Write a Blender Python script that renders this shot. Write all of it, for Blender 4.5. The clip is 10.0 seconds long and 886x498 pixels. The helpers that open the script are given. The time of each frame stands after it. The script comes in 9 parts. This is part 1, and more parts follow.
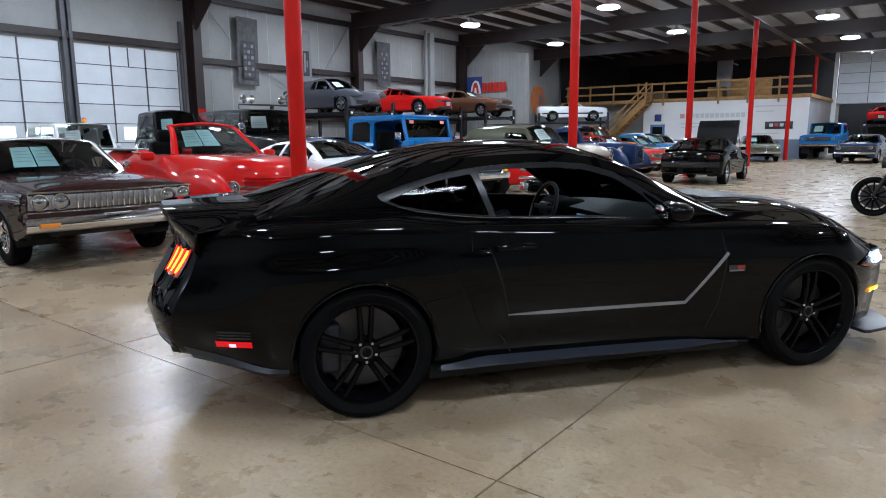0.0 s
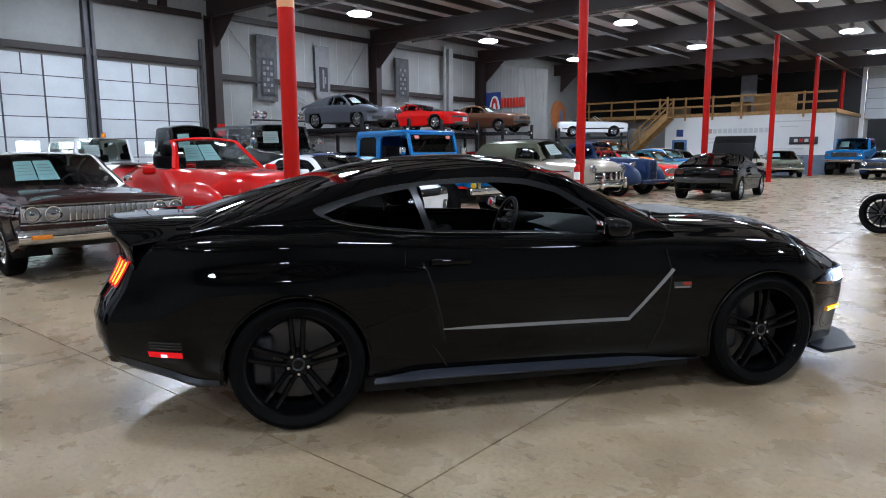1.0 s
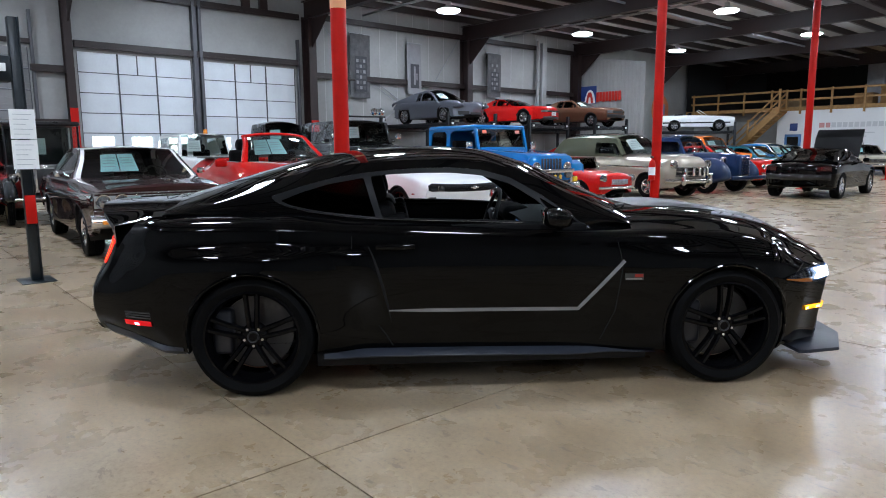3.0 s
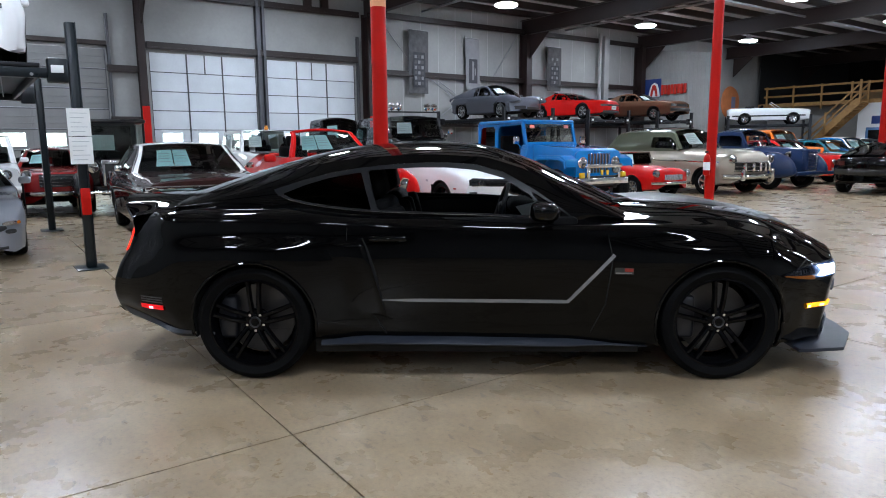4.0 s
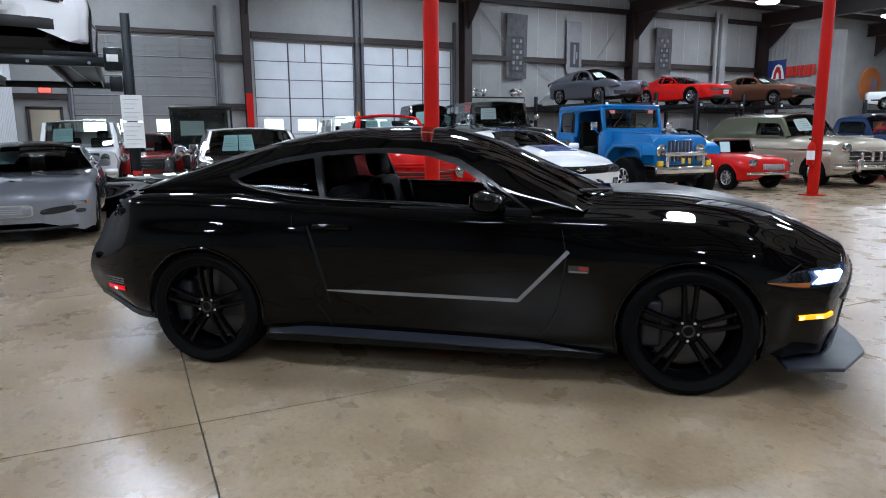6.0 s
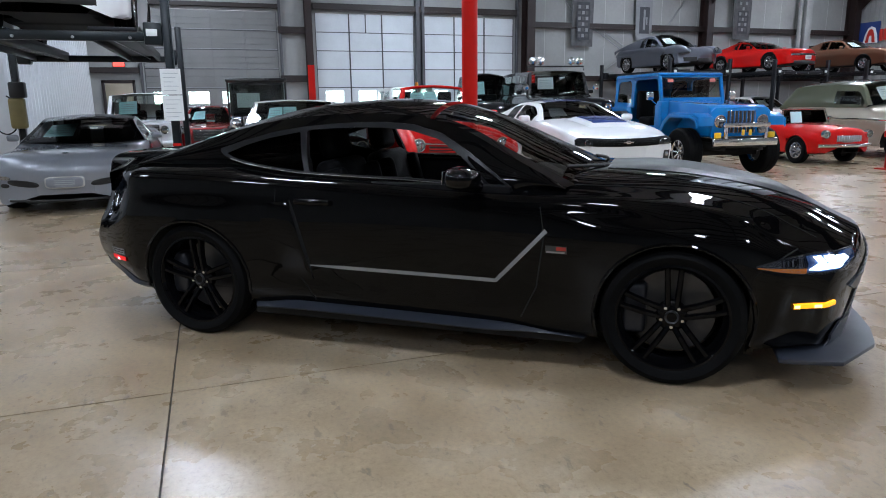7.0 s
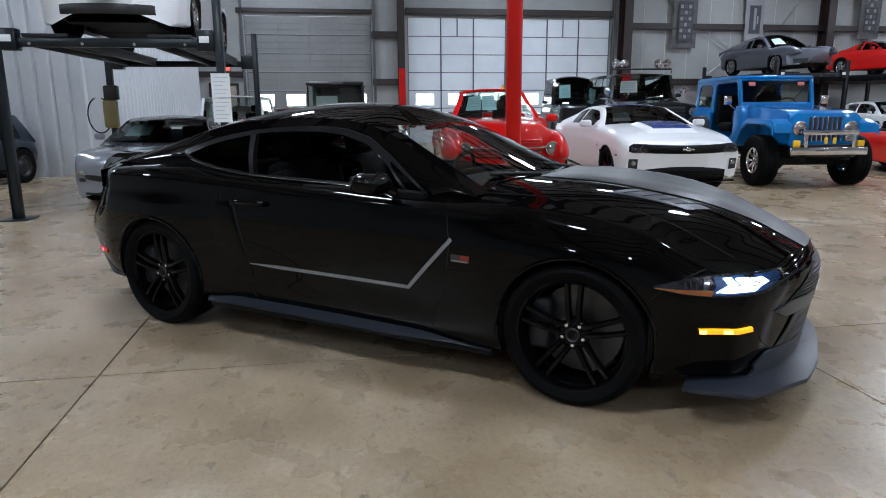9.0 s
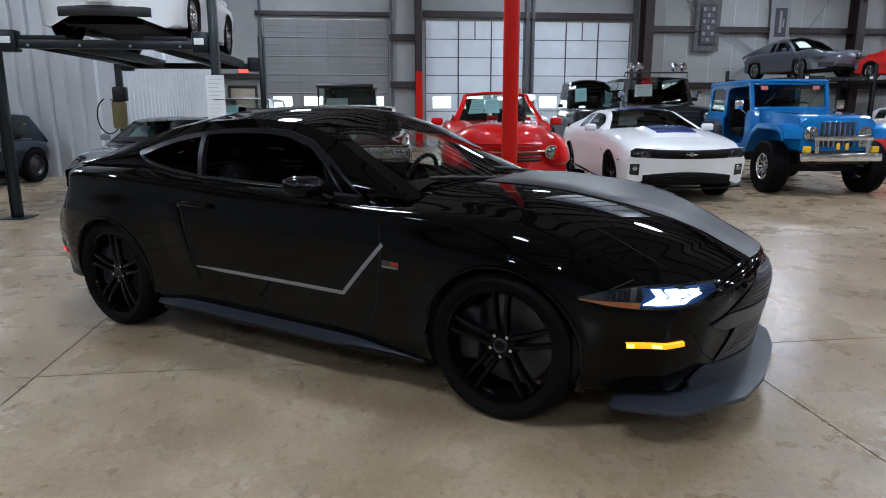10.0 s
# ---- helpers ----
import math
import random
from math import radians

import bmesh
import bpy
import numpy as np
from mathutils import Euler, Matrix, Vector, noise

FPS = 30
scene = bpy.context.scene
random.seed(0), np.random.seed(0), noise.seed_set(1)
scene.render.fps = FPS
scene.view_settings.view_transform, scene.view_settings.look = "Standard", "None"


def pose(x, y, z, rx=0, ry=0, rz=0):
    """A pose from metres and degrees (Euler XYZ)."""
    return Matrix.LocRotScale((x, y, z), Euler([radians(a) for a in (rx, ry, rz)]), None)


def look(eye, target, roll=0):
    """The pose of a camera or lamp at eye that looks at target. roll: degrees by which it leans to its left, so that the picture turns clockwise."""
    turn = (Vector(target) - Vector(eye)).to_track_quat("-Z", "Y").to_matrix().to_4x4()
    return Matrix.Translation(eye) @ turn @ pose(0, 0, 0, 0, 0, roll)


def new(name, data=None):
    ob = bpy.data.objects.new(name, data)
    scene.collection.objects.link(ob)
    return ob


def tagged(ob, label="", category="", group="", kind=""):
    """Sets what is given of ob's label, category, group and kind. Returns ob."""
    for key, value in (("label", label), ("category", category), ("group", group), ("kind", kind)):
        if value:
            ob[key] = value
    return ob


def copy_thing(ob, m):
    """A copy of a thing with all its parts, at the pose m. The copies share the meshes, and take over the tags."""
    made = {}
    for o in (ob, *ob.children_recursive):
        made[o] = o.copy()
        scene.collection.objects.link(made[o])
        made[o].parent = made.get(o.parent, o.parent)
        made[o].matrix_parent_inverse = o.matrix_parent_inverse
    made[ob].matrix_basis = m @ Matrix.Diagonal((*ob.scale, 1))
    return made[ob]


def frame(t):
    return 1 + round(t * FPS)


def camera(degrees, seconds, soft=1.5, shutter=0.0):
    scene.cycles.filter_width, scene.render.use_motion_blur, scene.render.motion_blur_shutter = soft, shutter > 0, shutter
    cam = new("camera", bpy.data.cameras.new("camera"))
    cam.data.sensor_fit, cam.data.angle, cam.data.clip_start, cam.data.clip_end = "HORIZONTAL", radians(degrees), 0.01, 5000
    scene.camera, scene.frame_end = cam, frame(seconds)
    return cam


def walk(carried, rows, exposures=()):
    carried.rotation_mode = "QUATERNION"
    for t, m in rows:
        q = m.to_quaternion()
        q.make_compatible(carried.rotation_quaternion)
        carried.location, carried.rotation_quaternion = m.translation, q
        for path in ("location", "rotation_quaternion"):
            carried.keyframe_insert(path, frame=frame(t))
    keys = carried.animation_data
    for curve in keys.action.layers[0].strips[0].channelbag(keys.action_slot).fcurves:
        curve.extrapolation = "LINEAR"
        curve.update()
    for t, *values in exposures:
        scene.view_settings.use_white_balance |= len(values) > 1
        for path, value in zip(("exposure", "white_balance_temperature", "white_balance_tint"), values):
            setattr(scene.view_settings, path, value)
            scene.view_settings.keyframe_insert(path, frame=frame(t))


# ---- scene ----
cam = camera(67.5, 10.0, soft=1.0)
PATH = [
    (0, (0.051, -0.046, 1.414), (-1.146, 1.521, 1.08), -0.4),
    (0.5, (0.229, 0.101, 1.406), (-0.983, 1.661, 1.101), -0.4),
    (1, (0.44, 0.236, 1.412), (-0.823, 1.759, 1.122), -0.3),
    (1.5, (0.749, 0.282, 1.413), (-0.596, 1.734, 1.128), -0.3),
    (2, (0.92, 0.389, 1.387), (-0.451, 1.817, 1.102), -0.3),
    (2.5, (1.042, 0.567, 1.389), (-0.386, 1.937, 1.096), -0.4),
    (3, (1.2, 0.707, 1.384), (-0.289, 2.008, 1.083), -0.3),
    (3.2, (1.303, 0.742, 1.39), (-0.229, 1.99, 1.085), -0.2),
    (4.5, (1.655, 1.176, 1.379), (0.02, 2.285, 1.065), -0.6),
    (5, (1.766, 1.41, 1.376), (0.075, 2.431, 1.063), -0.3),
    (5.5, (1.837, 1.63, 1.367), (0.079, 2.526, 1.041), -0.2),
    (6.8, (1.904, 2.318, 1.366), (0.09, 3.045, 0.941), -0.6),
    (7, (1.968, 2.394, 1.378), (0.123, 3.033, 0.944), -0.7),
    (7.5, (2.075, 2.606, 1.366), (0.191, 3.119, 0.932), -0.5),
    (8, (2.077, 2.875, 1.371), (0.178, 3.33, 0.937), -0.6),
    (8.5, (2.127, 3.13, 1.371), (0.21, 3.504, 0.938), -0.5),
    (9, (2.202, 3.381, 1.382), (0.274, 3.7, 0.959), -0.4),
    (9.5, (2.156, 3.633, 1.38), (0.226, 3.949, 0.962), -0.4),
    (10, (2.176, 3.85, 1.375), (0.234, 4.088, 0.961), -0.1),
]
walk(cam, [(t, look(eye, target, roll)) for t, eye, target, roll in PATH], [(0.0, 0.18), (3.0, 0.17), (5.5, 0.06), (7.5, 0.03), (10.0, -0.12)])

# ---- world and light ----
world = bpy.data.worlds.new("world")
scene.world = world
world.use_nodes = True
wn = world.node_tree.nodes
sky = wn.new("ShaderNodeTexSky")
sky.sky_type, sky.sun_disc = "NISHITA", False
sky.sun_elevation, sky.sun_rotation = radians(38), radians(200)
wn["Background"].inputs[1].default_value = 0.15
world.node_tree.links.new(sky.outputs[0], wn["Background"].inputs[0])
sun_data = bpy.data.lights.new("sun", "SUN")
sun_data.energy, sun_data.angle, sun_data.color = 1.2, radians(12), (1.0, 0.96, 0.9)
sun = new("sun", sun_data)
sun.matrix_world = look((0, 0, 30), (12, 14, 0))
LAMP_POWER = 112.0

# ---- materials ----
MATS = {}


def mat(name, base, rough=0.5, metal=0.0, coat=0.0, vary=0.0, scale=4.0, bump=0.0, bump_scale=40.0, spec=0.5, tint=None, rand=0.0, rough_vary=0.0):
    """A principled material with two scales of colour variation, wear in the roughness and fine relief."""
    if name in MATS:
        return MATS[name]
    m = bpy.data.materials.new(name)
    m.use_nodes = True
    n, l = m.node_tree.nodes, m.node_tree.links
    p = n["Principled BSDF"]
    p.inputs["Base Color"].default_value = (*base, 1)
    p.inputs["Roughness"].default_value = rough
    p.inputs["Metallic"].default_value = metal
    p.inputs["Coat Weight"].default_value = coat
    p.inputs["Coat Roughness"].default_value = 0.02
    p.inputs["Specular IOR Level"].default_value = spec
    co = n.new("ShaderNodeTexCoord")
    if vary or rough_vary:
        big, fine = n.new("ShaderNodeTexNoise"), n.new("ShaderNodeTexNoise")
        big.inputs["Scale"].default_value, big.inputs["Detail"].default_value = scale, 5
        fine.inputs["Scale"].default_value, fine.inputs["Detail"].default_value = scale * 11, 4
        l.new(co.outputs["Object"], big.inputs["Vector"])
        l.new(co.outputs["Object"], fine.inputs["Vector"])
        add = n.new("ShaderNodeMath")
        add.operation = "MULTIPLY_ADD"
        add.inputs[1].default_value = 0.4
        l.new(fine.outputs["Fac"], add.inputs[0])
        l.new(big.outputs["Fac"], add.inputs[2])
        if vary:
            ramp = n.new("ShaderNodeMapRange")
            ramp.inputs[1].default_value, ramp.inputs[2].default_value = 0.4, 1.0
            l.new(add.outputs[0], ramp.inputs[0])
            mix = n.new("ShaderNodeMix")
            mix.data_type = "RGBA"
            other = tint or tuple(c * (1 - vary) for c in base)
            mix.inputs[6].default_value, mix.inputs[7].default_value = (*base, 1), (*other, 1)
            l.new(ramp.outputs[0], mix.inputs[0])
            out = mix.outputs[2]
            if rand:
                info, hsv, rng = n.new("ShaderNodeObjectInfo"), n.new("ShaderNodeHueSaturation"), n.new("ShaderNodeMapRange")
                rng.inputs[3].default_value, rng.inputs[4].default_value = 1 - rand, 1 + rand
                l.new(info.outputs["Random"], rng.inputs[0])
                l.new(rng.outputs[0], hsv.inputs["Value"])
                l.new(out, hsv.inputs["Color"])
                out = hsv.outputs[0]
            l.new(out, p.inputs["Base Color"])
        if rough_vary:
            rr = n.new("ShaderNodeMapRange")
            rr.inputs[1].default_value, rr.inputs[2].default_value = 0.4, 1.0
            rr.inputs[3].default_value, rr.inputs[4].default_value = rough - rough_vary, rough + rough_vary
            l.new(add.outputs[0], rr.inputs[0])
            l.new(rr.outputs[0], p.inputs["Roughness"])
    if bump:
        tex, b = n.new("ShaderNodeTexNoise"), n.new("ShaderNodeBump")
        tex.inputs["Scale"].default_value, tex.inputs["Detail"].default_value = bump_scale, 6
        b.inputs["Strength"].default_value, b.inputs["Distance"].default_value = bump, 0.01
        l.new(co.outputs["Object"], tex.inputs["Vector"])
        l.new(tex.outputs["Fac"], b.inputs["Height"])
        l.new(b.outputs[0], p.inputs["Normal"])
    MATS[name] = m
    return m


def paint(name, base, metal=0.0):
    return mat("paint_" + name, base, rough=0.42 if not metal else 0.32, metal=metal, coat=1.0, vary=0.06, scale=1.5, rough_vary=0.05, spec=0.1)


def glass(name, tint, gloss=1.0):
    """A thin pane: tinted see-through with Fresnel gloss."""
    if name in MATS:
        return MATS[name]
    m = bpy.data.materials.new(name)
    m.use_nodes = True
    n, l = m.node_tree.nodes, m.node_tree.links
    n.remove(n["Principled BSDF"])
    t, g, f, mix = (n.new("ShaderNode" + k) for k in ("BsdfTransparent", "BsdfGlossy", "Fresnel", "MixShader"))
    t.inputs[0].default_value = (*tint, 1)
    g.inputs["Color"].default_value = (gloss, gloss, gloss, 1)
    g.inputs["Roughness"].default_value = 0.015
    f.inputs["IOR"].default_value = 1.5
    l.new(f.outputs[0], mix.inputs[0])
    l.new(t.outputs[0], mix.inputs[1])
    l.new(g.outputs[0], mix.inputs[2])
    l.new(mix.outputs[0], n["Material Output"].inputs[0])
    MATS[name] = m
    return m


def glow(name, colour, strength):
    if name in MATS:
        return MATS[name]
    m = bpy.data.materials.new(name)
    m.use_nodes = True
    p = m.node_tree.nodes["Principled BSDF"]
    p.inputs["Base Color"].default_value = (*colour, 1)
    p.inputs["Emission Color"].default_value = (*colour, 1)
    p.inputs["Emission Strength"].default_value = strength
    p.inputs["Roughness"].default_value = 0.2
    MATS[name] = m
    return m


CHROME = mat("chrome", (0.75, 0.75, 0.76), 0.09, 1.0, rough_vary=0.04, scale=6)
RUBBER = mat("tyre_rubber", (0.0035, 0.0035, 0.004), 0.55, vary=0.4, scale=8, bump=0.12, bump_scale=160, tint=(0.006, 0.006, 0.006), spec=0.04)
BLACK_TRIM = mat("black_trim", (0.012, 0.012, 0.013), 0.45, vary=0.3, scale=9)
DARK_INSIDE = mat("dark_interior", (0.0045, 0.0045, 0.005), 0.7, vary=0.3, scale=12, bump=0.2, bump_scale=200, spec=0.08)
UNDERBODY = mat("underbody", (0.01, 0.01, 0.01), 0.85, vary=0.4, scale=7)
LIGHT_LENS = mat("lamp_lens", (0.42, 0.44, 0.46), 0.10, 0.85, coat=1.0, vary=0.5, scale=45, rough_vary=0.06)
AMBER = mat("amber_lens", (0.75, 0.22, 0.02), 0.12, coat=1.0, vary=0.2, scale=60)
RED_LENS = mat("red_lens", (0.45, 0.01, 0.01), 0.12, coat=1.0, vary=0.2, scale=60)
GLASS = glass("clear_glass", (0.80, 0.86, 0.84))
TINTED = glass("tinted_glass", (0.10, 0.11, 0.11))
ALLOY = mat("alloy", (0.55, 0.56, 0.58), 0.25, 1.0, vary=0.2, scale=14, rough_vary=0.08)
STEEL_DARK = mat("dark_steel", (0.05, 0.05, 0.055), 0.4, 0.8, vary=0.3, scale=9, rough_vary=0.1)
PAPER = mat("paper_sheet", (0.78, 0.80, 0.80), 0.7, vary=0.06, scale=20)
PAPER_CYAN = mat("cyan_paper", (0.50, 0.76, 0.78), 0.6, vary=0.08, scale=20)
INK = mat("ink", (0.40, 0.43, 0.46), 0.7)
PLATE = mat("plate_white", (0.7, 0.7, 0.7), 0.4, vary=0.1, scale=30)

# ---- mesh helpers ----


def mesh_of(name, verts, faces, material, smooth=True, sharp=40):
    me = bpy.data.meshes.new(name)
    me.from_pydata([tuple(map(float, v)) for v in verts], [], [tuple(int(i) for i in f) for f in faces])
    if material:
        me.materials.append(material)
    if smooth:
        me.polygons.foreach_set("use_smooth", [True] * len(me.polygons))
        me.set_sharp_from_angle(angle=radians(sharp))
    me.update()
    return me


def put(name, me, parent=None, m=None, label=""):
    ob = new(name, me)
    if parent is not None:
        ob.parent = parent
    if m is not None:
        ob.matrix_basis = m
    if label:
        ob["label"] = label
    return ob


def part(name, bm, material, parent, label="", smooth=True, m=None):
    """Links a bmesh as one mesh object under a thing or a part."""
    me = bpy.data.meshes.new(name)
    bm.to_mesh(me)
    bm.free()
    me.materials.append(material)
    if smooth:
        me.polygons.foreach_set("use_smooth", [True] * len(me.polygons))
        me.set_sharp_from_angle(angle=radians(35))
    return put(name, me, parent, m, label)


def thing(name, m, label, category, group="", kind=""):
    ob = new(name)
    ob.matrix_basis = m
    ob.empty_display_size = 0.1
    return tagged(ob, label, category, group, kind)


def box_bm(*boxes, bevel=0.01, seg=2):
    """Bevelled boxes, each (x0, x1, y0, y1, z0, z1), in one bmesh."""
    out = bmesh.new()
    for b in boxes:
        x0, x1, y0, y1, z0, z1 = b
        r = bmesh.ops.create_cube(out, size=1.0)
        vs = r["verts"]
        for v in vs:
            v.co = Vector(((x0 + x1) / 2 + v.co.x * (x1 - x0), (y0 + y1) / 2 + v.co.y * (y1 - y0), (z0 + z1) / 2 + v.co.z * (z1 - z0)))
        w = min(bevel, 0.45 * min(x1 - x0, y1 - y0, z1 - z0))
        if w > 0.0005:
            es = list({e for v in vs for e in v.link_edges})
            bmesh.ops.bevel(out, geom=es, offset=w, segments=seg, profile=0.5, affect="EDGES")
    return out


def poly_bm(points, depth, axis="y", bevel=0.0):
    """A flat outline of (a, b) pairs extruded by depth along an axis: y -> (x, z), x -> (y, z), z -> (x, y)."""
    bm = bmesh.new()

    def at(p, d):
        return {"y": (p[0], d, p[1]), "x": (d, p[0], p[1]), "z": (p[0], p[1], d)}[axis]
    lo = [bm.verts.new(at(p, -depth / 2)) for p in points]
    hi = [bm.verts.new(at(p, depth / 2)) for p in points]
    bm.faces.new(lo)
    bm.faces.new(hi[::-1])
    for i in range(len(points)):
        j = (i + 1) % len(points)
        bm.faces.new((lo[j], lo[i], hi[i], hi[j]))
    bmesh.ops.recalc_face_normals(bm, faces=bm.faces)
    if bevel:
        bmesh.ops.bevel(bm, geom=list(bm.edges), offset=bevel, segments=2, profile=0.5, affect="EDGES")
    return bm


def lathe(profile, n=32, axis="y", closed=False):
    """Verts and faces of a profile of (radius, along) turned round an axis."""
    vs, fs = [], []
    k = len(profile)
    for i in range(n):
        a = 2 * math.pi * i / n
        for r, d in profile:
            u, w = r * math.cos(a), r * math.sin(a)
            vs.append({"y": (u, d, w), "x": (d, u, w), "z": (u, w, d)}[axis])
    for i in range(n):
        for j in range(k - 1 + closed):
            a, b = i * k + j, i * k + (j + 1) % k
            c, d = ((i + 1) % n) * k + (j + 1) % k, ((i + 1) % n) * k + j
            fs.append((a, b, c, d))
    return vs, fs


def lathe_bm(profile, n=32, axis="y", closed=False, m=None):
    vs, fs = lathe(profile, n, axis, closed)
    bm = bmesh.new()
    bv = [bm.verts.new(m @ Vector(v) if m else v) for v in vs]
    for f in fs:
        q = [bv[i] for i in f]
        bm.faces.new(q)
    bmesh.ops.remove_doubles(bm, verts=bm.verts, dist=1e-5)
    bmesh.ops.recalc_face_normals(bm, faces=bm.faces)
    return bm


def tube_bm(points, radius, n=8, closed=False):
    """A round bar swept along points."""
    bm = bmesh.new()
    pts = [Vector(p) for p in points]
    rings = []
    for i, p in enumerate(pts):
        a = pts[(i - 1) % len(pts)] if closed or i else p
        b = pts[(i + 1) % len(pts)] if closed or i < len(pts) - 1 else p
        d = (b - a).normalized()
        side = d.cross(Vector((0, 0, 1)))
        if side.length < 0.05:
            side = d.cross(Vector((1, 0, 0)))
        side.normalize()
        up = side.cross(d)
        rad = radius[i] if isinstance(radius, (list, tuple)) else radius
        rings.append([bm.verts.new(p + rad * (math.cos(2 * math.pi * k / n) * side + math.sin(2 * math.pi * k / n) * up)) for k in range(n)])
    for i in range(len(rings) - (0 if closed else 1)):
        r, s = rings[i], rings[(i + 1) % len(rings)]
        for k in range(n):
            bm.faces.new((r[k], r[(k + 1) % n], s[(k + 1) % n], s[k]))
    if not closed:
        bm.faces.new(rings[0])
        bm.faces.new(rings[-1][::-1])
    bmesh.ops.recalc_face_normals(bm, faces=bm.faces)
    return bm


def curve(pts):
    """A smooth monotone curve through (x, value) pairs."""
    xs = np.array([p[0] for p in pts], float)
    ys = np.array([p[1] for p in pts], float)
    o = np.argsort(xs)
    xs, ys = xs[o], ys[o]
    ok = np.r_[True, np.diff(xs) > 0.004]
    xs, ys = xs[ok], ys[ok]
    if len(xs) == 1:
        return lambda x: np.full(np.shape(x), ys[0]) if np.shape(x) else float(ys[0])
    h = np.diff(xs)
    d = np.diff(ys) / h
    s = np.zeros(len(xs))
    s[0], s[-1] = d[0], d[-1]
    for i in range(1, len(xs) - 1):
        if d[i - 1] * d[i] > 0:
            w1, w2 = 2 * h[i] + h[i - 1], h[i] + 2 * h[i - 1]
            s[i] = (w1 + w2) / (w1 / d[i - 1] + w2 / d[i])

    def f(x):
        x = np.clip(np.asarray(x, float), xs[0], xs[-1])
        i = np.clip(np.searchsorted(xs, x) - 1, 0, len(xs) - 2)
        t = (x - xs[i]) / h[i]
        return (1 + 2 * t) * (1 - t) ** 2 * ys[i] + t * (1 - t) ** 2 * h[i] * s[i] + t * t * (3 - 2 * t) * ys[i + 1] + t * t * (t - 1) * h[i] * s[i + 1]
    return f


def catmull(pts, cuts):
    """Points along a Catmull-Rom spline; cuts: how many steps in each span."""
    p = np.array(pts, float)
    p = np.vstack([2 * p[0] - p[1], p, 2 * p[-1] - p[-2]])
    out = []
    for i, k in enumerate(cuts):
        a, b, c, d = p[i:i + 4]
        for t in np.arange(k) / k:
            out.append(0.5 * (2 * b + (c - a) * t + (2 * a - 5 * b + 4 * c - d) * t * t + (3 * b - a - 3 * c + d) * t ** 3))
    out.append(p[-2])
    return np.array(out)


def grid_faces(nr, nc, flip=False, keep=None):
    fs = []
    for i in range(nr - 1):
        for j in range(nc - 1):
            if keep is not None and not keep(i, j):
                continue
            q = (i * nc + j, i * nc + j + 1, (i + 1) * nc + j + 1, (i + 1) * nc + j)
            fs.append(q[::-1] if flip else q)
    return fs


def compact(verts, faces):
    used = sorted({i for f in faces for i in f})
    at = {k: n for n, k in enumerate(used)}
    return [verts[i] for i in used], [tuple(at[i] for i in f) for f in faces]


def smoothstep(a, b, x):
    t = np.clip((np.asarray(x, float) - a) / (b - a), 0, 1)
    return t * t * (3 - 2 * t)

# ---- vehicles: a body kit ----


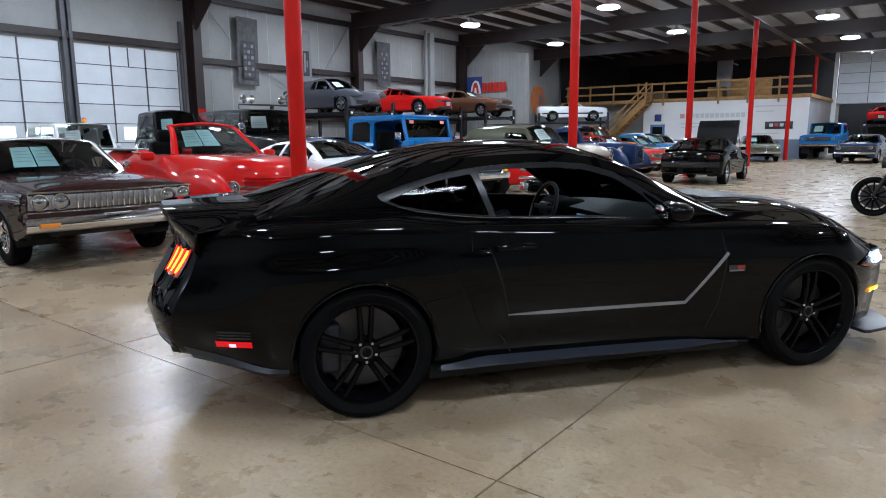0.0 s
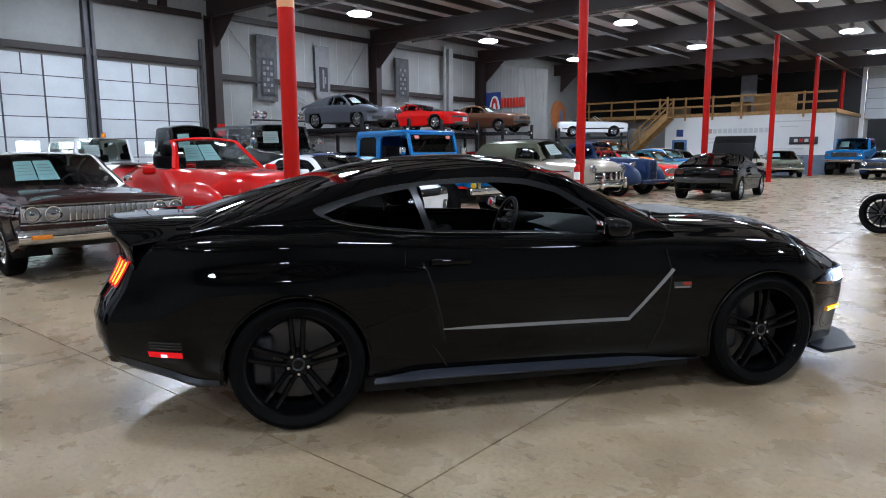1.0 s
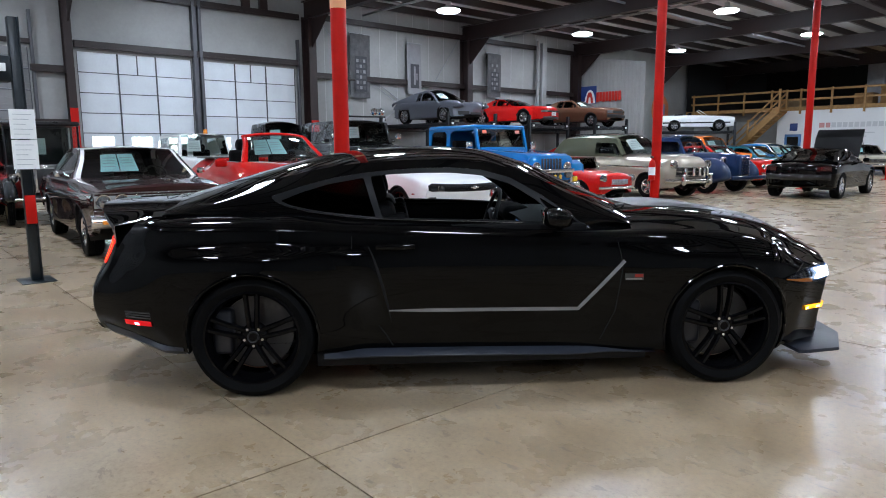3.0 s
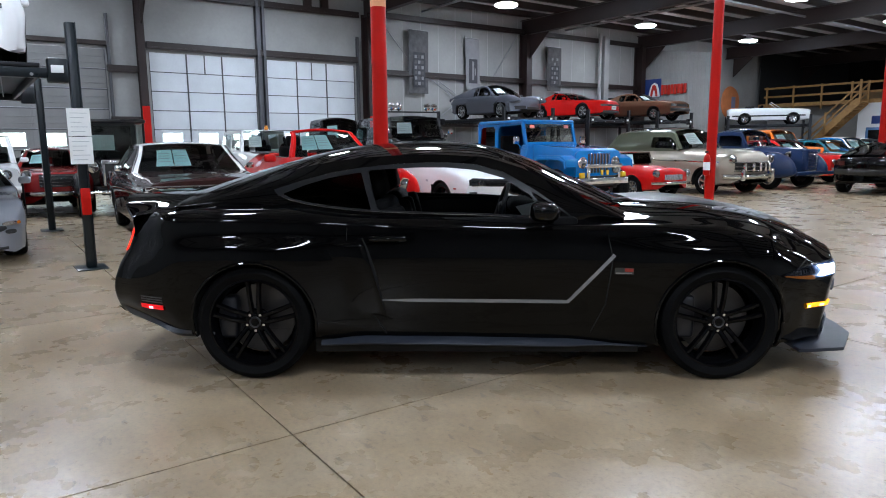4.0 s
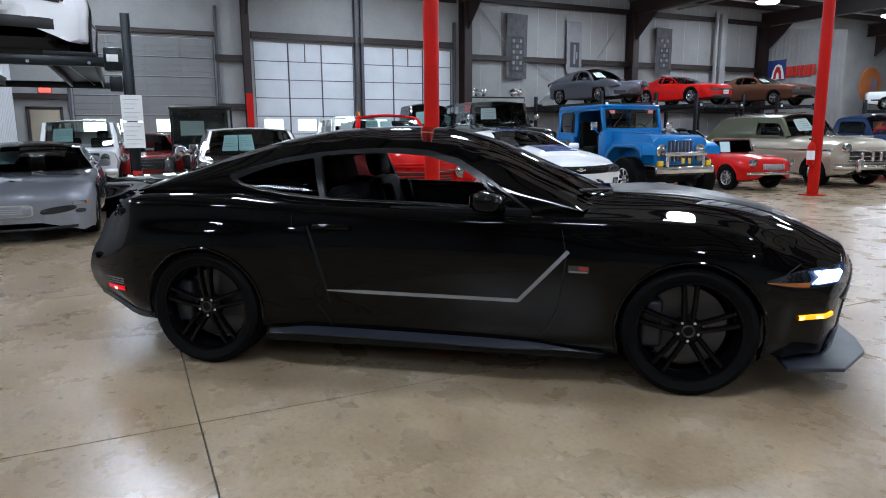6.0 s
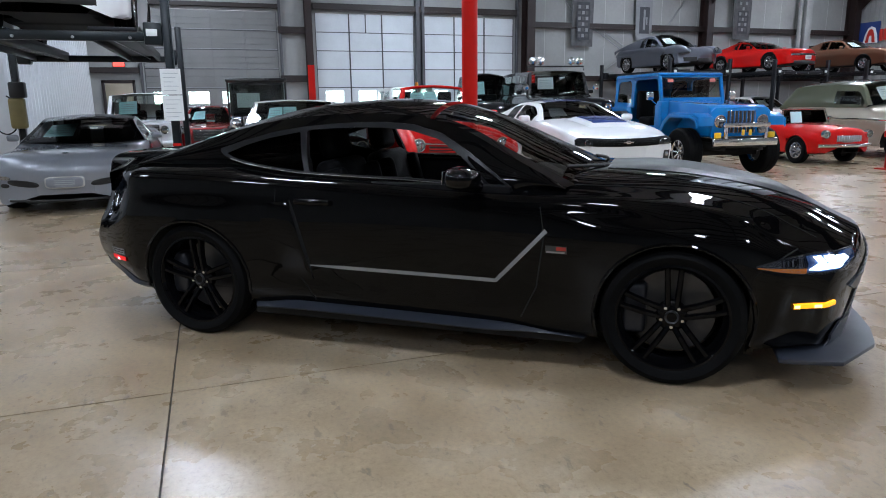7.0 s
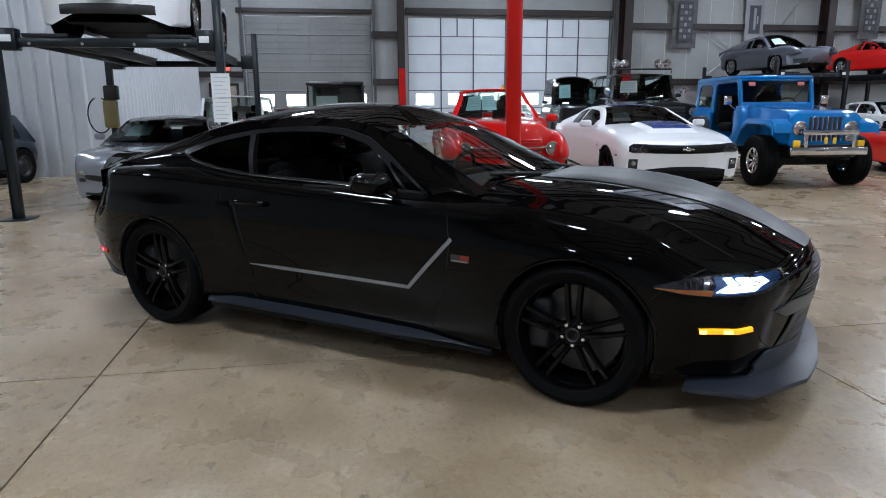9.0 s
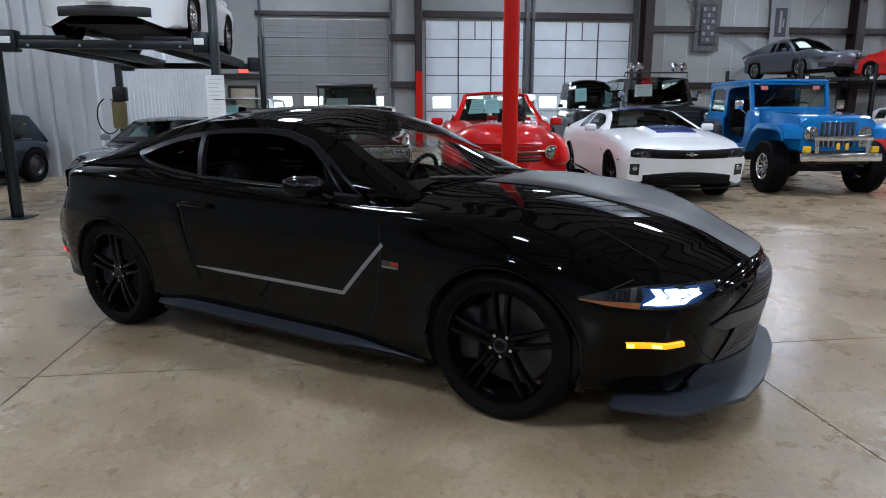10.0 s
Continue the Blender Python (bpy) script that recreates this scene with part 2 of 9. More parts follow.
class Shape:
    """A car body from its plan, its profile and its section; x ahead, y to the left, z up, on the ground."""

    def __init__(self, s):
        self.s = s
        self.x0, self.x1 = s["ends"]
        self.W, self.top, self.sh, self.bot = (curve(s[k]) for k in ("wide", "top", "shoulder", "sill"))
        self.tuck = curve(s.get("tuck", [(0, 0.07)]))
        self.waist = curve(s.get("waist", [(0, 0.02)]))
        self.nosez = curve(s.get("nose", [(0, 0)]))
        self.tailz = curve(s.get("tail", [(0, 0)]))
        self.cuts = s.get("cuts", [1, 2, 3, 2, 1, 3, 3])
        self.belt_row = sum(self.cuts[:5])

    def half(self, x):
        w, t, sh, b, tu, wa = (float(f(x)) for f in (self.W, self.top, self.sh, self.bot, self.tuck, self.waist))
        h, e = sh - b, self.s.get("flat", 0.75)
        return catmull([(w - 0.10, b), (w - 0.035, b + 0.025), (w - wa, b + 0.33 * h), (w, b + 0.68 * h), (w - 0.35 * tu, sh - 0.16 * h),
                        (w - tu, sh), (0.62 * (w - tu), sh + e * (t - sh)), (0.0, t)], self.cuts)

    def shift(self, x, y, z):
        L = self.s.get("ramp", 0.6)
        f, r = smoothstep(self.x1 - L, self.x1, x), 1 - smoothstep(self.x0, self.x0 + L, x)
        q = (np.abs(y) / np.maximum(self.W(x), 0.1)) ** 2
        return x + f * (self.nosez(z) - self.s.get("bowf", 0.2) * q) + r * (self.s.get("bowr", 0.12) * q - self.tailz(z))

    def side(self, x, z):
        p = self.half(x)[: self.belt_row + 1]
        return float(np.interp(z, p[:, 1], p[:, 0]))

    def deck(self, x, y):
        p = self.half(x)[self.belt_row:]
        return float(np.interp(abs(y), p[::-1, 0], p[::-1, 1]))

    def on_side(self, x, z, out=0.0, right=True):
        y = self.side(x, z) + out
        return (float(self.shift(x, y, z)), -y if right else y, z)

    def on_top(self, x, y, out=0.0):
        z = self.deck(x, y) + out
        return (float(self.shift(x, y, z)), y, z)

    def front(self, y, z, out=0.0):
        return (float(self.shift(self.x1, y, z)) + out, y, z)

    def rear(self, y, z, out=0.0):
        return (float(self.shift(self.x0, y, z)) - out, y, z)

    def body_mesh(self, name, material, n=46):
        s, vs = self.s, []
        xs = self.x0 + (self.x1 - self.x0) * (0.5 - 0.5 * np.cos(np.linspace(0, np.pi, n))) * 0.45 + (self.x1 - self.x0) * 0.55 * np.linspace(0, 1, n)
        xs = np.clip(xs, self.x0, self.x1)
        cab = s.get("cabin")
        for x in xs:
            h = self.half(x)
            row = [(y, z) for y, z in h] + [(-y, z) for y, z in h[-2::-1]]
            vs += [[float(self.shift(x, y, z)), y, z] for y, z in row]
        nc = 2 * len(self.half(0)) - 1
        m = (nc + 1) // 2
        arches = [(s["axles"][0], s["arch"][0], s["wheel"][0]), (s["axles"][1], s["arch"][-1], s["wheel"][0])]
        v = np.array(vs)

        def cut(i, j):
            q = v[[i * nc + j, i * nc + j + 1, (i + 1) * nc + j + 1, (i + 1) * nc + j]].mean(0)
            jj = min(j, nc - 2 - j)
            if jj < self.belt_row:
                for xa, ra, za in arches:
                    if (q[0] - xa) ** 2 + (q[2] - za) ** 2 < ra * ra:
                        return True
            elif cab and cab["C"] + 0.02 < 0.5 * (xs[i] + xs[i + 1]) < cab["A"] - 0.03:
                return True
            return False
        gone = {(i, j) for i in range(n - 1) for j in range(nc - 1) if cut(i, j)}
        faces = grid_faces(n, nc, flip=False, keep=lambda i, j: (i, j) not in gone)
        for i, j in gone:
            if min(j, nc - 2 - j) >= self.belt_row:
                continue
            for a, b in ((i, j), (i, j + 1), (i + 1, j), (i + 1, j + 1)):
                k = a * nc + b
                for xa, ra, za in arches:
                    d = np.array([v[k][0] - xa, v[k][2] - za])
                    if np.hypot(*d) < ra * 1.12 and abs(v[k][1]) > 0.4:
                        d = d / max(np.hypot(*d), 1e-6) * ra
                        if za + d[1] > float(self.bot(xa + d[0])) - 0.05:
                            yy = self.side(xa + d[0], max(za + d[1], float(self.bot(xa + d[0])) + 0.02))
                            v[k] = [xa + d[0], math.copysign(yy, v[k][1]), za + d[1]]
        v = [list(p) for p in v]
        for end, flip in ((0, False), (n - 1, True)):
            ring = [end * nc + j for j in range(nc)]
            zc = 0.5 * (v[ring[0]][2] + v[ring[m - 1]][2])
            prev = ring
            for k in (0.7, 0.4):
                cur = []
                for r in ring:
                    y, z = v[r][1] * k, zc + (v[r][2] - zc) * k
                    x = float(self.shift(xs[end], y, z))
                    cur.append(len(v))
                    v.append([x, y, z])
                for j in range(nc - 1):
                    q = (prev[j], prev[j + 1], cur[j + 1], cur[j])
                    faces.append(q if flip else q[::-1])
                prev = cur
            faces.append(tuple(prev[::-1]) if flip else tuple(prev))
        a, b = compact(v, faces)
        me = mesh_of(name, a, b, material, sharp=s.get("sharp", 50))
        bm = bmesh.new()
        bm.from_mesh(me)
        bmesh.ops.recalc_face_normals(bm, faces=bm.faces)
        bm.to_mesh(me)
        bm.free()
        return me

    def cabin_xyz(self, x, w):
        c = self.c
        f = smoothstep(c["H"] - 0.1, c["A"], x)
        r = 1 - smoothstep(c["C"], c["R"] + 0.1, x)
        q = 1 - w * w
        return [x + c.get("wbow", 0.15) * q * f - c.get("rbow", 0.12) * q * r, w * self.ry(x), self.rail(x) + c.get("crown", 0.06) * q * (1 - 0.6 * f - 0.5 * r)]

    def side_xyz(self, x, t, sign):
        b, r = float(self.sh(x)), float(self.rail(x))
        yb = float(self.W(x) - self.tuck(x))
        y = yb + (float(self.ry(x)) - yb) * t + self.c.get("bulge", 0.02) * math.sin(math.pi * t)
        return [x + self.c.get("lean", 0.0) * (t - 0.5) * smoothstep(self.c["C"], self.c["C"] + 0.3, x) * (1 - smoothstep(self.c["A"] - 0.6, self.c["A"], x)), sign * y, b + max(r - b, 0.0) * t]

    def cabin(self, car, body, clear, dark=None, n=40, frame=None, roof_mat=None, sides=True):
        """Roof with pillars, windscreen, rear window and side windows."""
        s = self.s
        c = self.c = s["cabin"]
        self.rail, self.ry = curve(c["rail"]), curve(c["ry"])
        lo, hi = curve(c.get("lo", [(0, 0.08)])), curve(c.get("hi", [(0, 0.86)]))
        dark = dark or clear
        knots = sorted({c["C"], c["R"], c["H"], c["A"], *[k for w in c["wins"] for k in w[:2]]})
        xs = []
        for a, b in zip(knots, knots[1:]):
            k = max(1, round(n * (b - a) / (c["A"] - c["C"])))
            xs += list(np.linspace(a, b, k, endpoint=False))
        xs.append(knots[-1])
        e = c.get("band", 0.1)
        ws = [-1, -1 + e * 0.5, -1 + e] + list(np.linspace(-1 + e, 1 - e, 11)[1:-1]) + [1 - e, 1 - e * 0.5, 1]
        v = [self.cabin_xyz(x, w) for x in xs for w in ws]
        nc = len(ws)

        def zone(i, j):
            x = 0.5 * (xs[i] + xs[i + 1])
            mid = 2 <= j < nc - 3
            if c.get("open_top") and x < c["H"] - 0.05:
                return "none"
            if mid and x > c["H"]:
                return "windshield"
            if mid and c["C"] + c.get("rear_sill", 0.05) < x < c["R"] and not c.get("solid_rear"):
                return "rear_window"
            return "roof"
        for zn, mt in (("roof", roof_mat or body), ("windshield", clear), ("rear_window", dark)):
            fs = grid_faces(len(xs), nc, flip=True, keep=lambda i, j: zone(i, j) == zn)
            if fs:
                put(zn, mesh_of(zn, *compact(v, fs), mt, sharp=60), car)
        for sign in (1, -1) if sides and not c.get("open_top") else ():
            vv = []
            for x in xs:
                a, b = float(lo(x)), float(hi(x))
                ts = [0, a, a + (b - a) * 0.33, a + (b - a) * 0.67, b, 1.0]
                vv += [self.side_xyz(x, t, sign) for t in ts]

            def which(i, j):
                x = 0.5 * (xs[i] + xs[i + 1])
                for k, w in enumerate(c["wins"]):
                    if w[0] <= x <= w[1] and 1 <= j <= 3:
                        return k
                return -1
            fs = grid_faces(len(xs), 6, flip=sign < 0, keep=lambda i, j: which(i, j) < 0)
            put("side_frame", mesh_of("side_frame", *compact(vv, fs), frame or body, sharp=60), car)
            for k, w in enumerate(c["wins"]):
                kind = w[2] if len(w) > 2 else clear
                if kind is None:
                    continue
                fs = grid_faces(len(xs), 6, flip=sign < 0, keep=lambda i, j: which(i, j) == k)
                if fs:
                    put("side_window", mesh_of("side_window", *compact(vv, fs), kind, sharp=60), car)

    def under(self, car):
        """Floor pan and wheel housings."""
        s = self.s
        xs = np.linspace(self.x0 + 0.12, self.x1 - 0.12, 18)
        vs, r = [], s["wheel"][0]
        for x in xs:
            near = min(abs(x - s["axles"][0]), abs(x - s["axles"][1]))
            w = float(self.W(x)) - (0.40 if near < s["arch"][0] + 0.05 else 0.13)
            w *= 1 - 0.30 * smoothstep(self.x1 - 0.75, self.x1 - 0.12, x)
            z = float(self.bot(x)) + 0.02
            vs += [[x, -w, z + 0.05], [x, -w * 0.9, z], [x, w * 0.9, z], [x, w, z + 0.05]]
        put("floor_pan", mesh_of("floor_pan", vs, grid_faces(len(xs), 4), UNDERBODY), car)
        for k, xa in enumerate(s["axles"]):
            ra = s["arch"][min(k, len(s["arch"]) - 1)]
            for sign in (1, -1):
                vv, n = [], 15
                for a in np.linspace(-0.25, math.pi + 0.25, n):
                    x, z = xa + ra * 1.0 * math.cos(a), r + ra * 1.0 * math.sin(a)
                    yo = self.side(x, max(z, float(self.bot(x)) + 0.02)) - 0.006
                    vv += [[x, sign * yo, z], [x, sign * (yo - 0.2), z], [x, sign * (yo - 0.42), z], [xa, sign * (yo - 0.42), r]]
                put("wheel_housing", mesh_of("wheel_housing", vv, grid_faces(n, 4), UNDERBODY), car)

    def arch_lips(self, car, material, size=0.012, flare=0.004, name="arch_lip"):
        s = self.s
        for k, xa in enumerate(s["axles"]):
            ra = s["arch"][min(k, len(s["arch"]) - 1)]
            for right in (False, True):
                pts = []
                for a in np.linspace(-0.3, math.pi + 0.3, 25):
                    x, z = xa + ra * math.cos(a), s["wheel"][0] + ra * math.sin(a)
                    if z < float(self.bot(x)) + 0.01:
                        continue
                    y = self.side(x, z) + flare - size * 0.5
                    pts.append((x, -y if right else y, z))
                part(name, tube_bm(pts, size, 8), material, car)


WHEELS = {}


def wheel_meshes(style, r, rim, width, metal, seg=36):
    key = (style, r, rim, width, metal.name)
    if key in WHEELS:
        return WHEELS[key]
    h = width / 2
    tyre = [(rim - 0.012, -h * 0.80), (rim + 0.01, -h * 0.93), ((r + rim) / 2, -h), (r - 0.03, -h * 0.97), (r - 0.010, -h * 0.86), (r - 0.001, -h * 0.7),
            (r, -h * 0.30), (r - 0.008, -h * 0.28), (r - 0.008, -h * 0.22), (r, -h * 0.20), (r, h * 0.20), (r - 0.008, h * 0.22), (r - 0.008, h * 0.28), (r, h * 0.30),
            (r - 0.001, h * 0.7), (r - 0.010, h * 0.86), (r - 0.03, h * 0.97), ((r + rim) / 2, h), (rim + 0.01, h * 0.93), (rim - 0.012, h * 0.80)]
    tb = lathe_bm(tyre, seg + 12, closed=True)
    tm = bpy.data.meshes.new("tyre")
    tb.to_mesh(tm)
    tb.free()
    tm.materials.append(RUBBER)
    tm.polygons.foreach_set("use_smooth", [True] * len(tm.polygons))
    tm.set_sharp_from_angle(angle=radians(30))
    # rim: outer side at -y
    lip = -h * 0.86
    barrel = [(rim + 0.004, lip), (rim - 0.012, lip - 0.004), (rim - 0.02, lip + 0.01), (rim - 0.03, lip + 0.03), (rim - 0.035, h * 0.5), (rim - 0.005, h * 0.8)]
    rb = lathe_bm(barrel, seg + 12)

    spokes = []

    def spoke(a, w0, w1, r0, r1, y0, y1, depth, o0=0.0, o1=0.0):
        ca, sa = math.cos(a), math.sin(a)
        kb = bmesh.new()

        def P(rad, off, y):
            return kb.verts.new((ca * rad - sa * off, y, sa * rad + ca * off))
        rings = []
        for t in (0.0, 0.25, 0.5, 0.75, 1.0):
            rad, w, o = r0 + (r1 - r0) * t, w0 + (w1 - w0) * t, o0 + (o1 - o0) * t
            y = y0 + (y1 - y0) * t - 0.012 * math.sin(math.pi * t)
            rings.append([P(rad, o - w, y + 0.012), P(rad, o - w * 0.55, y), P(rad, o + w * 0.55, y), P(rad, o + w, y + 0.012), P(rad, o + w * 0.8, y + depth), P(rad, o - w * 0.8, y + depth)])
        for p, q in zip(rings, rings[1:]):
            for k in range(6):
                kb.faces.new((p[k], p[(k + 1) % 6], q[(k + 1) % 6], q[k]))
        kb.faces.new(rings[0][::-1])
        kb.faces.new(rings[-1])
        bmesh.ops.recalc_face_normals(kb, faces=kb.faces)
        km = bpy.data.meshes.new("spoke")
        kb.to_mesh(km)
        kb.free()
        km.materials.append(metal)
        km.polygons.foreach_set("use_smooth", [True] * len(km.polygons))
        km.set_sharp_from_angle(angle=radians(35))
        spokes.append(km)
    hub_y = lip + 0.035
    if style == "split5":
        for k in range(5):
            a = math.pi / 2 + 2 * math.pi * k / 5
            for off in (-1, 1):
                spoke(a, 0.0150, 0.0140, 0.04, rim - 0.016, hub_y, lip + 0.012, 0.036, off * 0.020, off * 0.033)
    elif style == "five":
        for k in range(5):
            spoke(math.pi / 2 + 2 * math.pi * k / 5, 0.035, 0.045, 0.04, rim - 0.02, hub_y, lip + 0.012, 0.04)
    elif style == "mesh":
        for k in range(12):
            spoke(2 * math.pi * k / 12, 0.012, 0.014, 0.05, rim - 0.02, hub_y, lip + 0.012, 0.03)
    elif style == "eight":
        for k in range(8):
            spoke(2 * math.pi * k / 8, 0.02, 0.02, 0.05, rim - 0.02, hub_y, lip + 0.012, 0.03)
    else:
        vs, fs = lathe([(rim - 0.022, lip + 0.012), (rim * 0.86, lip + 0.004), (rim * 0.72, lip + 0.03), (rim * 0.55, lip + 0.012), (rim * 0.3, lip - 0.01), (0.0, lip - 0.018)], seg)
        bv = [rb.verts.new(p) for p in vs]
        for f in fs:
            q = [bv[i] for i in f]
            rb.faces.new(q)
    hub = [(0.0, hub_y - 0.014), (0.03, hub_y - 0.012), (0.036, hub_y - 0.004), (0.062, hub_y), (0.075, hub_y + 0.012), (0.075, hub_y + 0.05)]
    if style != "disc":
        vs, fs = lathe(hub, 24)
        bv = [rb.verts.new(p) for p in vs]
        for f in fs:
            rb.faces.new([bv[i] for i in f])
        cb = lathe_bm([(0.024, hub_y - 0.013), (0.030, hub_y - 0.017), (0.034, hub_y - 0.013), (0.034, hub_y - 0.004)], 24)
        cm = bpy.data.meshes.new("cap_ring")
        cb.to_mesh(cm)
        cb.free()
        cm.materials.append(STEEL_DARK if style == "split5" else ALLOY)
        spokes.append(cm)
        nb = lathe_bm([(0.0, hub_y - 0.010), (0.008, hub_y - 0.010), (0.010, hub_y + 0.008)], 8)
        for k in range(5):
            a = math.pi / 2 + math.pi / 5 + 2 * math.pi * k / 5
            nm = bpy.data.meshes.new("lug_nut")
            nb.to_mesh(nm)
            nm.transform(Matrix.Translation((0.052 * math.cos(a), 0, 0.052 * math.sin(a))))
            nm.materials.append(CHROME)
            spokes.append(nm)
        nb.free()
    bmesh.ops.remove_doubles(rb, verts=rb.verts, dist=1e-5)
    bmesh.ops.recalc_face_normals(rb, faces=rb.faces)
    rm = bpy.data.meshes.new("rim")
    rb.to_mesh(rm)
    rb.free()
    rm.materials.append(metal)
    rm.polygons.foreach_set("use_smooth", [True] * len(rm.polygons))
    rm.set_sharp_from_angle(angle=radians(35))
    db = lathe_bm([(0.03, 0.02), (rim * 0.78, 0.02), (rim * 0.78, 0.045), (0.03, 0.045)], 32)
    dm = bpy.data.meshes.new("brake_disc")
    db.to_mesh(dm)
    db.free()
    dm.materials.append(mat("disc_iron", (0.10, 0.10, 0.105), 0.4, 0.9, vary=0.3, scale=10))
    WHEELS[key] = (tm, rm, dm, spokes)
    return WHEELS[key]


def add_wheels(car, s, style, metal, disc=True):
    r, width, ymid = s["wheel"][:3]
    rim = s["wheel"][3]
    tm, rm, dm, spokes = wheel_meshes(style, r, rim, width, metal)
    for xa in s["axles"]:
        for sign in (1, -1):
            m = pose(xa, sign * ymid, r, 0, 0, 0 if sign < 0 else 180)
            w = put("wheel", rm, car, m)
            put("tyre", tm, w)
            for sm in spokes:
                put(sm.name.split(".")[0], sm, w)
            if disc:
                put("brake_disc", dm, w)


def band(shape, z0, z1, y0, y1, out, material, car, name, n=17, rear=False, label="", thick=0.03):
    """A bar that follows the nose or the tail, z0..z1 high, from y0 to y1."""
    f = shape.rear if rear else shape.front
    zs = [z0, z0 + 0.15 * (z1 - z0), (z0 + z1) / 2, z1 - 0.15 * (z1 - z0), z1]
    outs = [out - thick, out - thick * 0.25, out, out - thick * 0.25, out - thick]
    vs = []
    for y in np.linspace(y0, y1, n):
        vs += [f(y, z, o) for z, o in zip(zs, outs)]
    return put(name, mesh_of(name, vs, grid_faces(n, 5, flip=rear), material, sharp=70), car, None, label)


def round_lamp(shape, y, z, r, car, out=0.02, name="headlight", ring=CHROME, lens=LIGHT_LENS, rear=False):
    f = shape.rear if rear else shape.front
    p = f(y, z, out)
    sg = -1 if rear else 1
    b = lathe_bm([(r, -0.07 * sg), (r, 0.0), (r * 0.98, 0.012 * sg), (r * 0.86, 0.010 * sg), (r * 0.84, -0.004 * sg)], 24, "x")
    bez = part(name, b, ring, car, m=pose(*p))
    part("lens", lathe_bm([(r * 0.85, 0.0), (r * 0.6, 0.018 * sg), (r * 0.3, 0.026 * sg), (0.0, 0.028 * sg)], 24, "x"), lens, bez)


def mirrors(shape, car, material, x, z, y, size=(0.09, 0.2, 0.13)):
    a, b, c = size
    for sign in (1, -1):
        bm = box_bm((-a, a * 0.6, -b / 2, b / 2, -c / 2, c / 2), bevel=0.04, seg=3)
        part("mirror", bm, material, car, m=pose(x, sign * y, z))


def seats(car, x, z, w=0.26, material=None, back=0.62, n=2, y=0.36):
    for k in range(n):
        yy = (-y, y)[k] if n == 2 else 0
        part("seat", box_bm((x - 0.22, x + 0.30, yy - w, yy + w, z - 0.12, z + 0.06), (x - 0.38, x - 0.2, yy - w, yy + w, z - 0.1, z + back), (x - 0.40, x - 0.26, yy - 0.13, yy + 0.13, z + back - 0.02, z + back + 0.17), bevel=0.06, seg=3), material or DARK_INSIDE, car)


def inside(shape, car, x0, x1, z, wheel_x=None):
    w = float(shape.W(0)) - 0.12
    part("interior_tub", box_bm((x0, x1, -w, w, z - 0.25, z - 0.18), (x1 - 0.28, x1, -w, w, z - 0.2, z + 0.38), bevel=0.03), DARK_INSIDE, car)
    if wheel_x:
        a = [(wheel_x + 0.06 * math.cos(t), 0.36 + 0.18 * math.sin(t), z + 0.36 + 0.16 * math.cos(t)) for t in np.linspace(0, 2 * math.pi, 20, endpoint=False)]
        part("steering_wheel", tube_bm(a, 0.014, 8, closed=True), BLACK_TRIM, car)


def windscreen_sheet(car, shape, y0, y1, t0, t1, material=PAPER_CYAN, n=1):
    """Price sheets behind the windscreen, y0..y1 across and t0..t1 up the glass."""
    c = shape.c
    for k in range(n):
        a, b = y0 + (y1 - y0) * k / n + 0.01, y0 + (y1 - y0) * (k + 1) / n - 0.01
        vs = []
        for w in np.linspace(a, b, 5):
            for t in np.linspace(t0, t1, 4):
                p = shape.cabin_xyz(c["A"] + (c["H"] - c["A"]) * t, w)
                vs.append([p[0] - 0.02, p[1], p[2] - 0.012])
        ob = put("price_sheet", mesh_of("price_sheet", vs, grid_faces(5, 4), material), car)
        for q in (0.25, 0.45, 0.6, 0.75):
            vs = []
            for w in np.linspace(a + 0.12 * (b - a), b - 0.15 * (b - a), 5):
                for t in (t0 + (t1 - t0) * q, t0 + (t1 - t0) * (q + 0.035)):
                    p = shape.cabin_xyz(c["A"] + (c["H"] - c["A"]) * t, w)
                    vs.append([p[0] - 0.016, p[1], p[2] - 0.008])
            put("print_line", mesh_of("print_line", vs, grid_faces(5, 2), INK), ob)


def start_car(name, spec, m, label, category, body, n=46, group=""):
    car = thing(name, m, label, category, group)
    sh = Shape(spec)
    put("body", sh.body_mesh("body", body, n), car)
    sh.under(car)
    return car, sh

# ---- the hall ----
WEST, ROOF, SOUTH, NORTH, EAST = -22.88, 7.35, -13.0, 56.0, 15.0
WALL_WHITE = mat("wall_panel_white", (0.315, 0.317, 0.31), 0.55, vary=0.22, scale=0.9, bump=0.08, bump_scale=20, rough_vary=0.1)
# lighter than the wall panels: the strong light on these walls put into the colour
BRIGHT_WHITE = mat("fresh_white_paint", (0.78, 0.79, 0.79), 0.5, vary=0.08, scale=0.8)
GIRT = mat("girt_brown", (0.018, 0.009, 0.008), 0.5, vary=0.35, scale=3)
BEAM = mat("beam_brown", (0.020, 0.0075, 0.006), 0.5, vary=0.4, scale=2)
POST_RED = mat("post_red", (0.50, 0.010, 0.006), 0.36, spec=0.15, vary=0.22, scale=2.5, rough_vary=0.1, bump=0.05, bump_scale=30)
CORRUGATED = mat("corrugated_white", (0.66, 0.68, 0.71), 0.34, 0.25, vary=0.12, scale=1.2, rough_vary=0.02)
DOOR_PANEL = mat("door_panel", (0.66, 0.70, 0.74), 0.5, vary=0.16, scale=1.5, rand=0.05, rough_vary=0.1)
DOOR_GREY = mat("door_panel_grey", (0.21, 0.21, 0.21), 0.5, vary=0.2, scale=1.5, rand=0.05)
